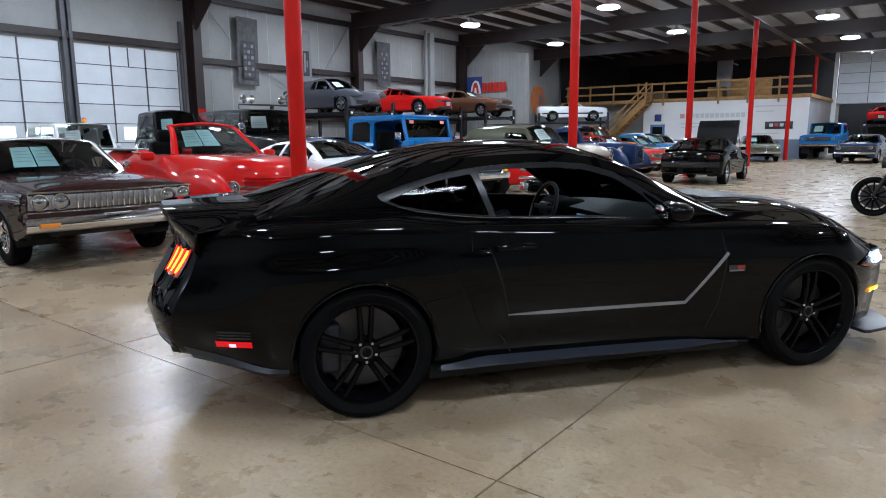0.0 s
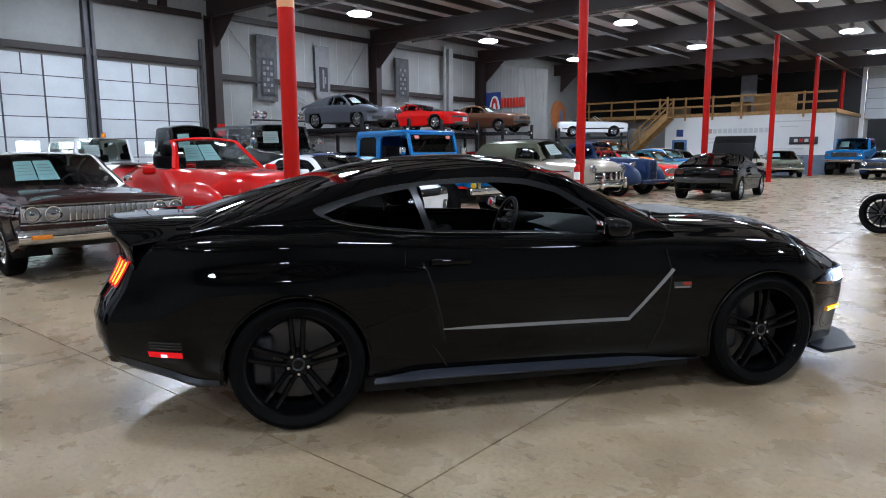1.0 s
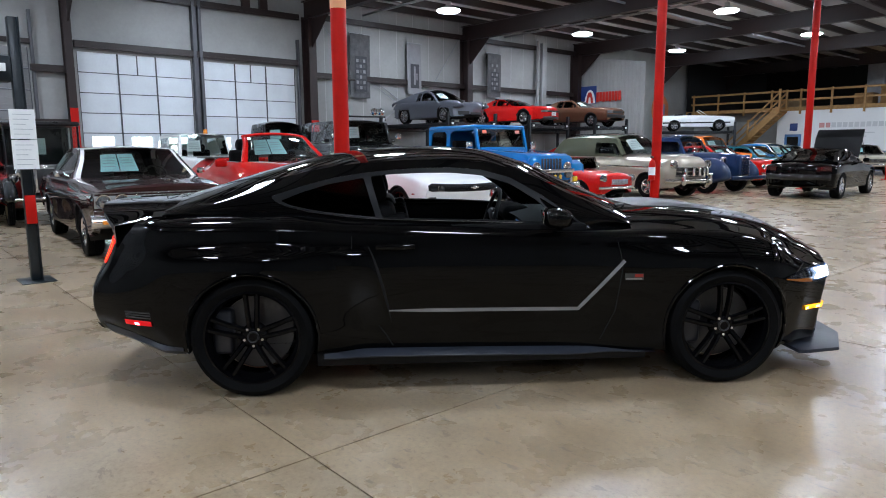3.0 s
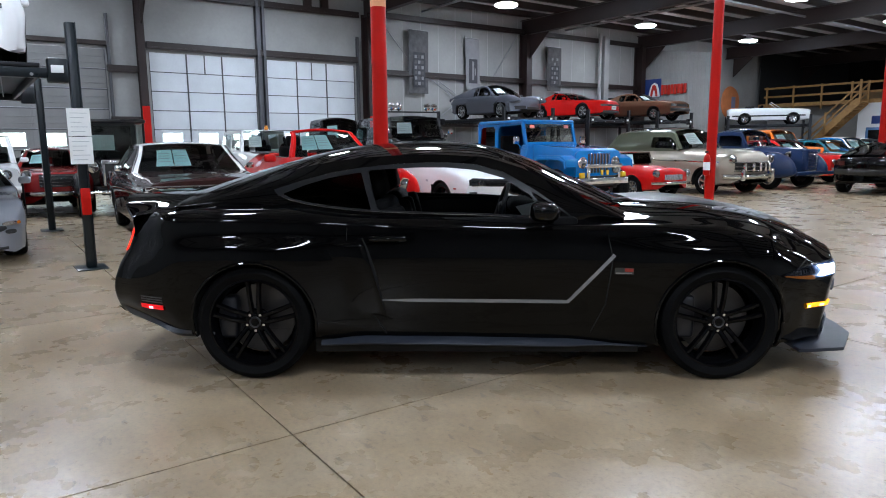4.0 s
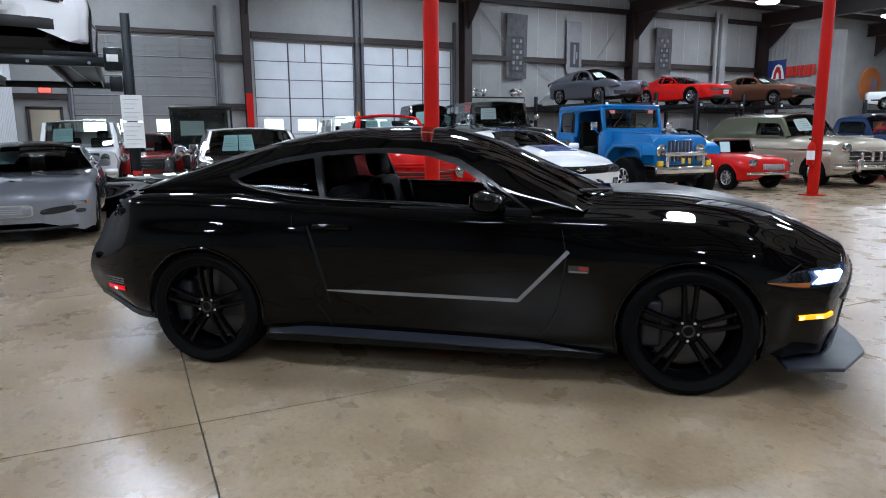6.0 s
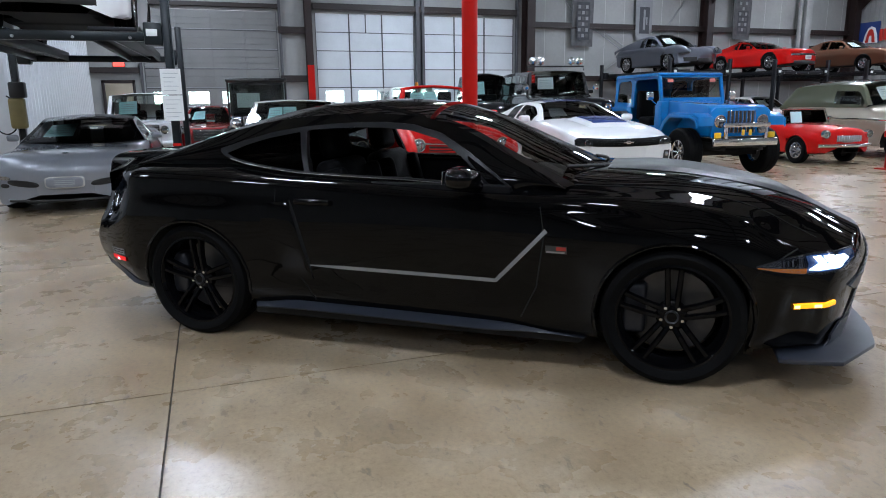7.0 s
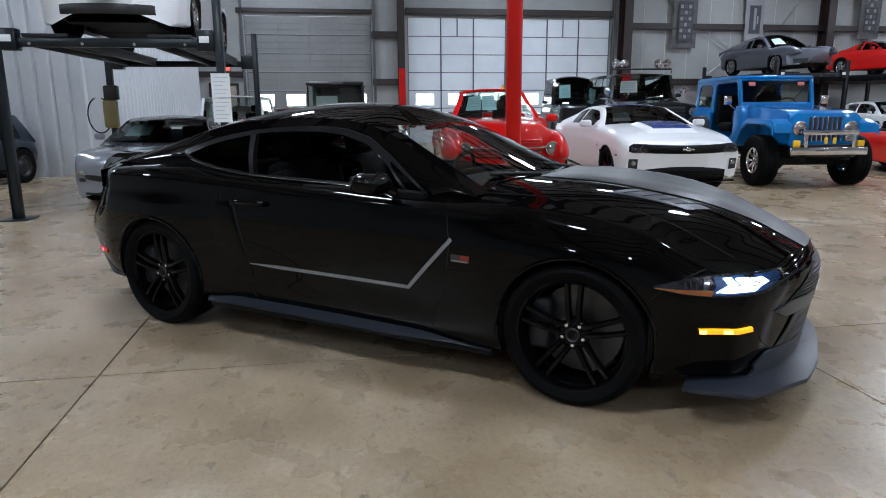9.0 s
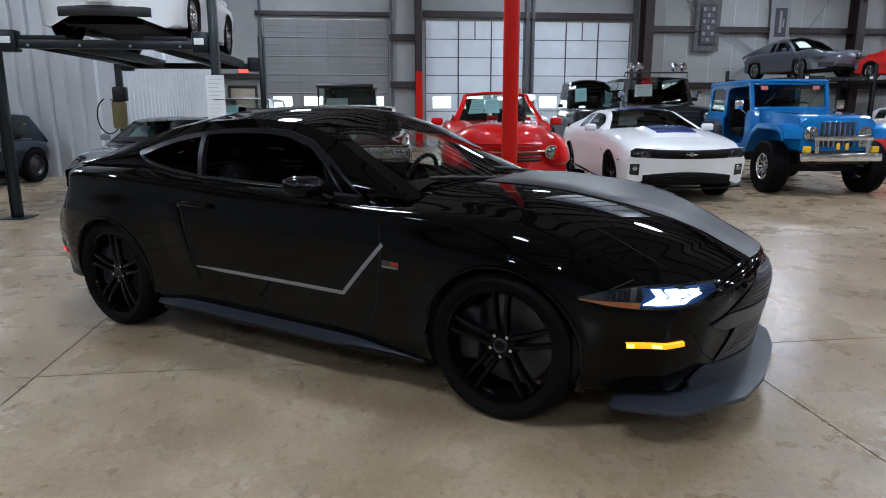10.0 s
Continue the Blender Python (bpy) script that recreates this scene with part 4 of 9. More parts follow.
# banners and pipes on the west wall
BANNER = mat("banner_grey", (0.11, 0.11, 0.115), 0.7, vary=0.6, scale=5)
BANNER_DARK = mat("banner_dark", (0.05, 0.05, 0.06), 0.7, vary=0.3, scale=5)
BANNER_PALE = mat("banner_pale", (0.24, 0.24, 0.25), 0.7, vary=0.2, scale=5)
for by, w, z0, z1, inset in ((17.0, 1.0, 3.5, 6.1, True), (19.9, 0.8, 3.8, 6.0, False), (25.0, 0.95, 3.9, 6.0, True)):
    b = thing("wall_banner", pose(WEST + 0.215, by, 0), "long grey printed cloth banner hung on the wall girts", "banner", "wall banners")
    n = 13
    vs = [(0.02 * math.sin(3.1 * k / n + by) + 0.012 * math.sin(t * 5), -w / 2 + w * t, z0 + (z1 - z0) * k / n) for k in range(n + 1) for t in np.linspace(0, 1, 7)]
    me = mesh_of("cloth", vs, grid_faces(n + 1, 7), BANNER_PALE if not inset else BANNER)
    put("cloth", me, b)
    part("rod", tube_bm([(0, -w / 2 - 0.04, z1), (0, w / 2 + 0.04, z1)], 0.018, 8), GALV, b)
    part("print_block", box_bm((0.045, 0.05, -w * 0.3, w * 0.3, z0 + 0.25, z1 - 0.9), bevel=0), BANNER_DARK, b, smooth=False)
    if inset:
        for r in range(6):
            for c in range(3):
                yy, zz = -w * 0.24 + w * 0.17 * c, z0 + 0.35 + 0.22 * r
                part("print_bar", box_bm((0.052, 0.056, yy, yy + w * 0.12, zz, zz + 0.13), bevel=0), BANNER_PALE if (r + c) % 2 else BANNER, b, smooth=False)
    else:
        part("print_bar", box_bm((0.052, 0.056, -0.06, 0.04, z0 + 0.4, z1 - 1.0), (0.052, 0.056, 0.08, 0.14, z0 + 0.6, z1 - 1.3), bevel=0), BANNER_PALE, b, smooth=False)
pipe = thing("wall_pipe", pose(WEST + 0.3, 28.2, 0), "white plastic drain pipe and duct on the wall", "pipe")
part("pipe", tube_bm([(0, 0, 2.9), (0, 0, 6.9)], 0.09, 10), WALL_WHITE, pipe)
part("duct", box_bm((-0.05, 0.15, 0.2, 0.55, 3.1, 6.8), bevel=0.01), WALL_WHITE, pipe)
part("fan", box_bm((-0.1, 0.25, 0.8, 1.5, 3.45, 3.7), bevel=0.04), STEEL_DARK, pipe)
for a, b in (((17.6, 4.2), (20.6, 2.4)), ((20.6, 4.2), (17.8, 2.3)), ((17.9, 4.2), (20.9, 2.5)), ((15.1, 6.5), (17.0, 4.4)), ((21.2, 4.4), (22.7, 6.4))):
    struct("brace_rod", tube_bm([(WEST + 0.10, a[0], a[1]), (WEST + 0.10, b[0], b[1])], 0.018, 6), GALV, "thin steel cross brace on the wall")

# signs on the partition (plain shapes)
SIGN_BLUE = mat("sign_blue", (0.02, 0.05, 0.20), 0.4, vary=0.15, scale=6)
SIGN_RED = mat("sign_red", (0.55, 0.03, 0.02), 0.4, vary=0.15, scale=6)
sg = thing("wall_sign", pose(-22.1, 31.72, 4.25), "blue sign with a rounded red emblem on a white field", "sign")
part("panel", box_bm((-0.70, 0.72, -0.02, 0.02, -0.48, 0.48), bevel=0.01), SIGN_BLUE, sg)
part("emblem_field", poly_bm([(-0.05, -0.46), (0.02, -0.1), (0.15, 0.2), (0.32, 0.28), (0.5, 0.2), (0.62, -0.1), (0.68, -0.46)], 0.02, "y"), PAPER, sg, m=pose(0, -0.032, 0))
part("emblem", poly_bm([(0.08, -0.44), (0.14, -0.1), (0.22, 0.12), (0.32, 0.16), (0.42, 0.12), (0.5, -0.1), (0.56, -0.44), (0.42, -0.44), (0.38, -0.15), (0.32, -0.12), (0.26, -0.15), (0.22, -0.44)], 0.02, "y"), SIGN_RED, sg, m=pose(0, -0.055, 0))
sg = thing("wall_sign", pose(-20.55, 31.72, 4.1), "row of red block letters on the white partition", "sign")
part("rail", box_bm((-0.82, 0.82, -0.012, 0.03, -0.03, 0.03), bevel=0.004), WALL_WHITE, sg)
for k in range(8):
    x = -0.8 + 0.2 * k
    part("letter_block", box_bm((x, x + 0.165, -0.05, -0.015, -0.25 + 0.03 * (k % 2), 0.27), bevel=0.01), SIGN_RED, sg)
sg = thing("round_sign", pose(-22.82, 40.7, 3.8, 0, 0, 90), "large round orange sign with a faded blue mark", "sign")
part("disc", lathe_bm([(0.0, -0.08), (0.6, -0.07), (0.95, -0.03), (1.0, 0.03), (0.0, 0.03)], 36, "y"), mat("sign_orange", (0.62, 0.20, 0.07), 0.5, vary=0.3, scale=3), sg)
part("mark", box_bm((-0.02, 0.42, -0.095, -0.078, -0.35, 0.35), bevel=0.02), mat("faded_blue", (0.2, 0.2, 0.3), 0.5), sg)

# mezzanine with stair, timber rails and the painted front wall
MY = 43.6
struct("mezzanine_front", box_bm((-16.5, -6.8, MY, MY + 0.15, 1.15, 3.5), (-16.5, -6.8, MY - 0.003, MY + 0.15, 0, 1.149), bevel=0), BRIGHT_WHITE, "white painted wall below the mezzanine")
struct("mezzanine_band", box_bm((-14.6, -6.8, MY - 0.012, MY - 0.005, 0, 1.12), bevel=0), BLUE_BAND, "blue grey painted band along the foot of the white wall")
struct("mezzanine_end", box_bm((-6.95, -6.8, MY + 0.16, NORTH, 0, 3.5), bevel=0), WALL_WHITE, "white end wall below the mezzanine")
struct("mezzanine_back", box_bm((WEST + 0.3, -16.51, MY + 1.2, MY + 1.35, 0, 3.5), bevel=0), WALL_WHITE, "white wall behind the stair")
struct("mezzanine_deck", box_bm((WEST + 0.3, -6.7, MY - 0.05, NORTH, 3.5, 3.72), bevel=0.01), TIMBER, "timber mezzanine deck")
# added panel over the white west wall, its darkness stands in for shade
struct("mezzanine_side", box_bm((WEST + 0.23, WEST + 0.26, MY + 0.1, NORTH - 0.1, 3.73, ROOF - 0.3), bevel=0), UNLIT_BLACK, "near-black panel standing in for the shade above the mezzanine")
rail = thing("mezzanine_railing", pose(0, 0, 0), "unpainted timber guard rail with two rails and posts", "railing")
for x in np.arange(-22.0, -6.7, 1.7):
    part("rail_post", box_bm((x - 0.05, x + 0.05, MY - 0.14, MY - 0.04, 3.3, 4.78), bevel=0.006), TIMBER, rail)
for z in (4.15, 4.68):
    part("rail_bar", box_bm((-22.2, -6.75, MY - 0.09, MY - 0.05, z - 0.06, z + 0.06), bevel=0.006), TIMBER, rail)
stair = thing("timber_stair", pose(0, MY - 0.85, 0), "open timber stair with handrails up to the mezzanine", "stairs")
n = 19
for k in range(n):
    t = (k + 0.5) / n
    part("tread", box_bm((-19.6 + 3.7 * t - 0.13, -19.6 + 3.7 * t + 0.13, -0.45, 0.45, 3.6 * t - 0.02, 3.6 * t + 0.025), bevel=0.004), TIMBER, stair)
for yy in (-0.5, 0.48):
    part("stringer", poly_bm([(-19.85, 0.0), (-19.45, 0.0), (-15.85, 3.4), (-15.85, 3.72), (-16.1, 3.72)], 0.05, "y"), TIMBER, stair, m=pose(0, yy, 0))
    for z in (0.55, 1.0):
        part("handrail", poly_bm([(-19.5, z + 0.05), (-15.9, z + 3.5), (-15.9, z + 3.62), (-19.5, z + 0.17)], 0.05, "y"), TIMBER, stair, m=pose(0, yy, 0))
    for x in (-19.5, -17.7, -15.9):
        zz = 3.6 * (x + 19.6) / 3.7
        part("newel", box_bm((x - 0.05, x + 0.05, yy - 0.05, yy + 0.05, max(0, zz - 0.1), zz + 1.15), bevel=0.006), TIMBER, stair)
# the wall's writing as plain bars
wr = thing("wall_lettering", pose(0, MY - 0.006, 0), "large grey and red lettering painted on the white wall", "lettering")
L_RED, L_GREY = mat("letter_red", (0.55, 0.26, 0.25), 0.5), mat("letter_grey", (0.56, 0.57, 0.58), 0.5)
x = -14.1
for k in range(13):
    w = 0.30 if k else 0.36
    part("letter_bar", box_bm((x, x + w * 0.80, -0.012, 0.0, 2.46, 2.74), bevel=0), L_RED if k < 2 else L_GREY, wr, smooth=False)
    x += w
for k, (x0, x1, z) in enumerate(((-14.0, -12.8, 2.1), (-14.0, -13.2, 1.85), (-12.6, -11.2, 2.1), (-10.0, -8.0, 3.05), (-9.6, -8.6, 2.75), (-13.5, -11.6, 1.9), (-10.1, -8.3, 1.45))):
    part("text_line", box_bm((x0, x1, -0.010, 0.0, z, z + 0.06), bevel=0), L_GREY, wr, smooth=False)
sg = thing("wall_sign", pose(-8.3, MY - 0.03, 1.95), "small dark plate sign on the white wall", "sign")
part("plate", box_bm((-0.75, 0.75, -0.02, 0.02, -0.22, 0.22), bevel=0.01), mat("plate_dark", (0.03, 0.03, 0.035), 0.4), sg)
for k in range(4):
    part("mark", box_bm((-0.5 + 0.28 * k, -0.3 + 0.28 * k, -0.03, -0.021, -0.08, 0.1), bevel=0), SIGN_RED if k % 2 else L_GREY, sg, smooth=False)
dr = tagged(new("door_2", mesh_of("door_2", [(-16.0, MY - 0.01, 0), (-15.0, MY - 0.01, 0), (-15.0, MY - 0.01, 0.01), (-16.0, MY - 0.01, 0.01)], [(0, 1, 2, 3)], BLUE_BAND)), "closed blue office door with a glass light and a notice", "door", "", "structure")
part("leaf", box_bm((-16.0, -15.05, MY - 0.06, MY - 0.008, 0.02, 2.1), bevel=0.01), mat("door_blue", (0.05, 0.14, 0.30), 0.4, vary=0.1, scale=3), dr)
part("pane", box_bm((-15.85, -15.2, MY - 0.068, MY - 0.061, 1.0, 1.95), bevel=0), TINTED, dr)
part("notice", box_bm((-15.75, -15.3, MY - 0.03, MY - 0.008, 2.3, 2.75), bevel=0.01), SIGN_BLUE, dr)
# stored things on the deck
for (x0, x1, y0, z1, mt, nm, lb) in ((-11.9, -9.6, 47.0, 4.95, TIMBER, "crate", "wooden storage crate on the mezzanine"), (-13.6, -12.6, 48.0, 4.6, TIMBER, "crate", "wooden storage crate on the mezzanine"), (-18.2, -16.8, 48.5, 4.5, mat("carton", (0.25, 0.17, 0.09), 0.8, vary=0.2, scale=4), "carton", "brown carton on the mezzanine")):
    cr = thing(nm, pose((x0 + x1) / 2, y0, 3.72), lb, "box")
    w = (x1 - x0) / 2
    part("box", box_bm((-w, w, -0.5, 0.5, 0, z1 - 3.72), bevel=0.01), mt, cr)
    for zz in (0.15, z1 - 3.72 - 0.15):
        part("batten", box_bm((-w - 0.02, w + 0.02, -0.53, -0.501, zz - 0.06, zz + 0.06), bevel=0.005), mt, cr)
struct("mezzanine_column", box_bm((-13.9, -12.9, 50.5, 50.8, 3.72, ROOF), bevel=0.02), GALV, "grey steel column behind the railing")
# far bay: white wall, raised sectional door
FY = 52.0
struct("wall_far_bay", box_bm((-6.79, -6.55, FY, FY + 0.2, 0, ROOF), (-6.55, EAST, FY, FY + 0.2, 6.7, ROOF), (-1.2, EAST, FY, FY + 0.2, 0, 6.7), bevel=0), BRIGHT_WHITE, "white wall round the far bay opening")
fd = tagged(new("overhead_door", mesh_of("door_back", [(-6.5, FY + 0.1, 3.4), (-6.5, FY + 0.1, 3.41), (-1.25, FY + 0.1, 3.41), (-1.25, FY + 0.1, 3.4)], [(0, 1, 2, 3)], GALV)), "half raised white sectional overhead door", "garage door", "overhead doors", "structure")
for r in range(5):
    for c in range(3):
        part("panel", box_bm((-6.5 + 1.75 * c + 0.02, -4.75 + 1.75 * c - 0.02, FY + 0.05, FY + 0.09, 3.42 + 0.65 * r, 4.05 + 0.65 * r), bevel=0.006, seg=1), DOOR_PANEL, fd, smooth=False)
for r in range(6):
    part("section_joint", box_bm((-6.5, -1.25, FY + 0.02, FY + 0.1, 3.38 + 0.65 * r, 3.43 + 0.65 * r), bevel=0.004), GALV, fd)

# ---- the black coupe ----
BLACK = mat("paint_black", (0.0014, 0.0014, 0.0016), rough=0.022, rough_vary=0.008, scale=2.0, spec=0.20)
SATIN = mat("satin_grey", (0.013, 0.0145, 0.017), rough=0.42, vary=0.12, scale=3, rough_vary=0.05)
AERO = mat("aero_grey", (0.019, 0.023, 0.034), rough=0.38, vary=0.15, scale=4, rough_vary=0.06)
STRIPE = mat("stripe_silver", (0.24, 0.24, 0.25), rough=0.35, metal=0.3, vary=0.05, scale=9)
RIM_BLACK = mat("gloss_black_rim", (0.002, 0.002, 0.0025), rough=0.05, rough_vary=0.02, scale=9, spec=0.15)
HEAD_WHITE = glow("headlight_white", (0.70, 0.86, 1.0), 6.0)
AMBER_LIT = glow("amber_lit", (1.0, 0.40, 0.015), 1.3)
TAIL_LIT = glow("tail_lit", (1.0, 0.03, 0.02), 1.6)
TAIL_HOT = glow("tail_hot", (1.0, 0.30, 0.025), 2.8)
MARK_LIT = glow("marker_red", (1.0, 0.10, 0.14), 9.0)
MARK_LENS = glow("marker_lens", (0.60, 0.006, 0.010), 0.45)

MAIN_SPEC = dict(
    ends=(-2.43, 2.30), ramp=0.75, bowf=0.30, bowr=0.20, cuts=[2, 2, 4, 4, 4, 5, 5, 6, 8, 8], flat=0.86, sharp=70,
    wide=[(-2.43, 0.71), (-2.25, 0.80), (-2.05, 0.868), (-1.8, 0.925), (-1.36, 0.958), (-0.95, 0.935), (-0.6, 0.918), (0.0, 0.912), (0.6, 0.920), (1.0, 0.942), (1.36, 0.953), (1.6, 0.938), (1.8, 0.900), (2.05, 0.850), (2.30, 0.76)],
    top=[(-2.43, 0.97), (-2.30, 1.045), (-2.1, 1.075), (-1.8, 1.09), (-1.0, 1.10), (0.6, 1.03), (0.92, 1.01), (1.3, 0.995), (1.7, 0.94), (2.0, 0.865), (2.2, 0.785), (2.30, 0.71)],
    shoulder=[(-2.43, 0.90), (-2.3, 0.955), (-2.0, 1.0), (-1.6, 1.022), (-1.2, 1.030), (-1.0, 1.008), (-0.8, 0.985), (-0.2, 0.958), (0.28, 0.937), (0.5, 0.932), (0.8, 0.931), (1.0, 0.928), (1.36, 0.905), (1.7, 0.835), (2.0, 0.745), (2.2, 0.675), (2.30, 0.63)],
    sill=[(-2.43, 0.34), (-2.2, 0.30), (-1.77, 0.25), (-1.0, 0.235), (0.0, 0.215), (0.95, 0.195), (1.8, 0.19), (2.30, 0.20)],
    tuck=[(-2.43, 0.08), (-1.9, 0.17), (-1.36, 0.205), (-1.0, 0.175), (-0.6, 0.135), (-0.2, 0.122), (0.4, 0.138), (0.8, 0.165), (1.36, 0.150), (1.9, 0.12), (2.30, 0.07)],
    nose=[(0.15, -0.02), (0.30, 0.01), (0.45, 0.035), (0.58, 0.055), (0.68, 0.02), (0.78, -0.05)],
    tail=[(0.28, -0.07), (0.42, 0.04), (0.52, 0.06), (0.62, 0.03), (0.75, -0.05), (0.90, -0.10), (1.0, -0.07)],
    # heights and insets of the flank's feature lines: hollow, middle, flare, under the shoulder, shoulder
    flank_z=([(-2.43, 0.46), (-1.36, 0.45), (0.0, 0.41), (1.36, 0.42), (2.3, 0.36)],
             [(-2.43, 0.60), (0.0, 0.60), (1.36, 0.60), (1.8, 0.54), (2.3, 0.46)],
             [(-2.43, 0.71), (-1.36, 0.765), (-0.9, 0.75), (0.0, 0.745), (1.0, 0.735), (1.36, 0.715), (1.8, 0.63), (2.3, 0.53)],
             [(-2.43, 0.80), (-2.0, 0.855), (-1.36, 0.872), (-0.8, 0.868), (0.0, 0.862), (0.7, 0.85), (1.36, 0.80), (1.8, 0.705), (2.3, 0.575)],
             [(-2.43, 0.865), (-2.0, 0.955), (-1.36, 0.975), (-0.9, 0.955), (-0.3, 0.922), (0.6, 0.900), (1.0, 0.896), (1.36, 0.868), (1.7, 0.795), (2.0, 0.705), (2.3, 0.607)]),
    flank_in=([(-2.43, 0.02), (-1.36, 0.004), (-0.9, 0.022), (-0.5, 0.032), (0.4, 0.032), (0.85, 0.018), (1.36, 0.004), (1.8, 0.02), (2.3, 0.03)],
              [(-2.43, 0.005), (-1.36, 0.0), (-0.9, 0.010), (-0.4, 0.012), (0.5, 0.012), (1.0, 0.004), (1.36, 0.0), (2.3, 0.0)],
              [(-2.43, 0.010), (-1.36, 0.004), (-0.95, 0.014), (-0.3, 0.014), (0.6, 0.014), (1.36, 0.003), (2.3, 0.012)],
              [(-2.43, 0.022), (-2.0, 0.038), (-1.36, 0.046), (-0.95, 0.040), (-0.3, 0.034), (0.6, 0.036), (1.0, 0.038), (1.36, 0.032), (1.8, 0.03), (2.3, 0.03)],
              [(-2.43, 0.035), (-2.0, 0.060), (-1.36, 0.070), (-0.95, 0.060), (-0.3, 0.054), (0.6, 0.056), (1.0, 0.064), (1.36, 0.075), (1.9, 0.07), (2.3, 0.045)]),
    axles=(1.361, -1.361), arch=(0.372, 0.368), wheel=(0.343, 0.275, 0.80, 0.268),
    cabin=dict(A=0.82, H=0.10, R=-0.80, C=-1.86, crown=0.082, wbow=0.20, rbow=0.12, band=0.10, bulge=0.028, rear_sill=0.10,
               rail=[(-1.86, 1.030), (-1.6, 1.108), (-1.3, 1.196), (-1.0, 1.266), (-0.7, 1.304), (-0.35, 1.318), (-0.05, 1.302), (0.2, 1.242), (0.5, 1.098), (0.82, 0.945)],
               ry=[(-1.86, 0.70), (-1.3, 0.625), (-0.8, 0.595), (-0.3, 0.59), (0.1, 0.605), (0.5, 0.675), (0.82, 0.765)],
               wins=[]),
)
# outline of the side glass with its trim, and of the openings inside it: x and height on the flank
DLO = [(-1.262, 1.118), (-1.235, 1.088), (-1.17, 1.060), (-1.05, 1.030), (-0.88, 1.006), (-0.70, 0.988), (-0.37, 0.975), (-0.04, 0.965), (0.28, 0.945), (0.47, 0.937), (0.545, 0.934),
       (0.448, 1.008), (0.288, 1.118), (0.12, 1.212), (-0.05, 1.258), (-0.22, 1.271), (-0.39, 1.270), (-0.56, 1.261), (-0.73, 1.245), (-0.91, 1.218), (-1.09, 1.172)]
QUARTER_GLASS = [(-1.205, 1.092), (-1.15, 1.066), (-1.05, 1.044), (-0.91, 1.021), (-0.668, 0.997), (-0.738, 1.216), (-0.94, 1.181), (-1.08, 1.141)]
MIRROR_SAIL = [(0.415, 0.953), (0.515, 0.946), (0.430, 1.006), (0.285, 1.098), (0.292, 1.074)]
DOOR_OPENING = [(-0.632, 0.992), (-0.37, 0.984), (-0.04, 0.975), (0.28, 0.956), (0.40, 0.951), (0.27, 1.080), (0.12, 1.176), (-0.05, 1.224), (-0.22, 1.240), (-0.39, 1.241), (-0.56, 1.235), (-0.700, 1.226)]


def dense_loop(pts, n, soft=2):
    """A closed outline resampled to n even steps with slightly rounded corners."""
    p = np.array(pts + pts[:1], float)
    d = np.r_[0, np.cumsum(np.hypot(*np.diff(p, axis=0).T))]
    s = np.linspace(0, d[-1], n, endpoint=False)
    q = np.c_[np.interp(s, d, p[:, 0]), np.interp(s, d, p[:, 1])]
    for _ in range(soft):
        q = 0.25 * np.roll(q, 1, 0) + 0.5 * q + 0.25 * np.roll(q, -1, 0)
    return q


def within(q, p):
    """Whether point p lies in the outline q."""
    a, b = q, np.roll(q, -1, 0)
    hit = ((a[:, 1] > p[1]) != (b[:, 1] > p[1])) & (p[0] < (b[:, 0] - a[:, 0]) * (p[1] - a[:, 1]) / (b[:, 1] - a[:, 1] + 1e-12) + a[:, 0])
    return hit.sum() % 2 == 1


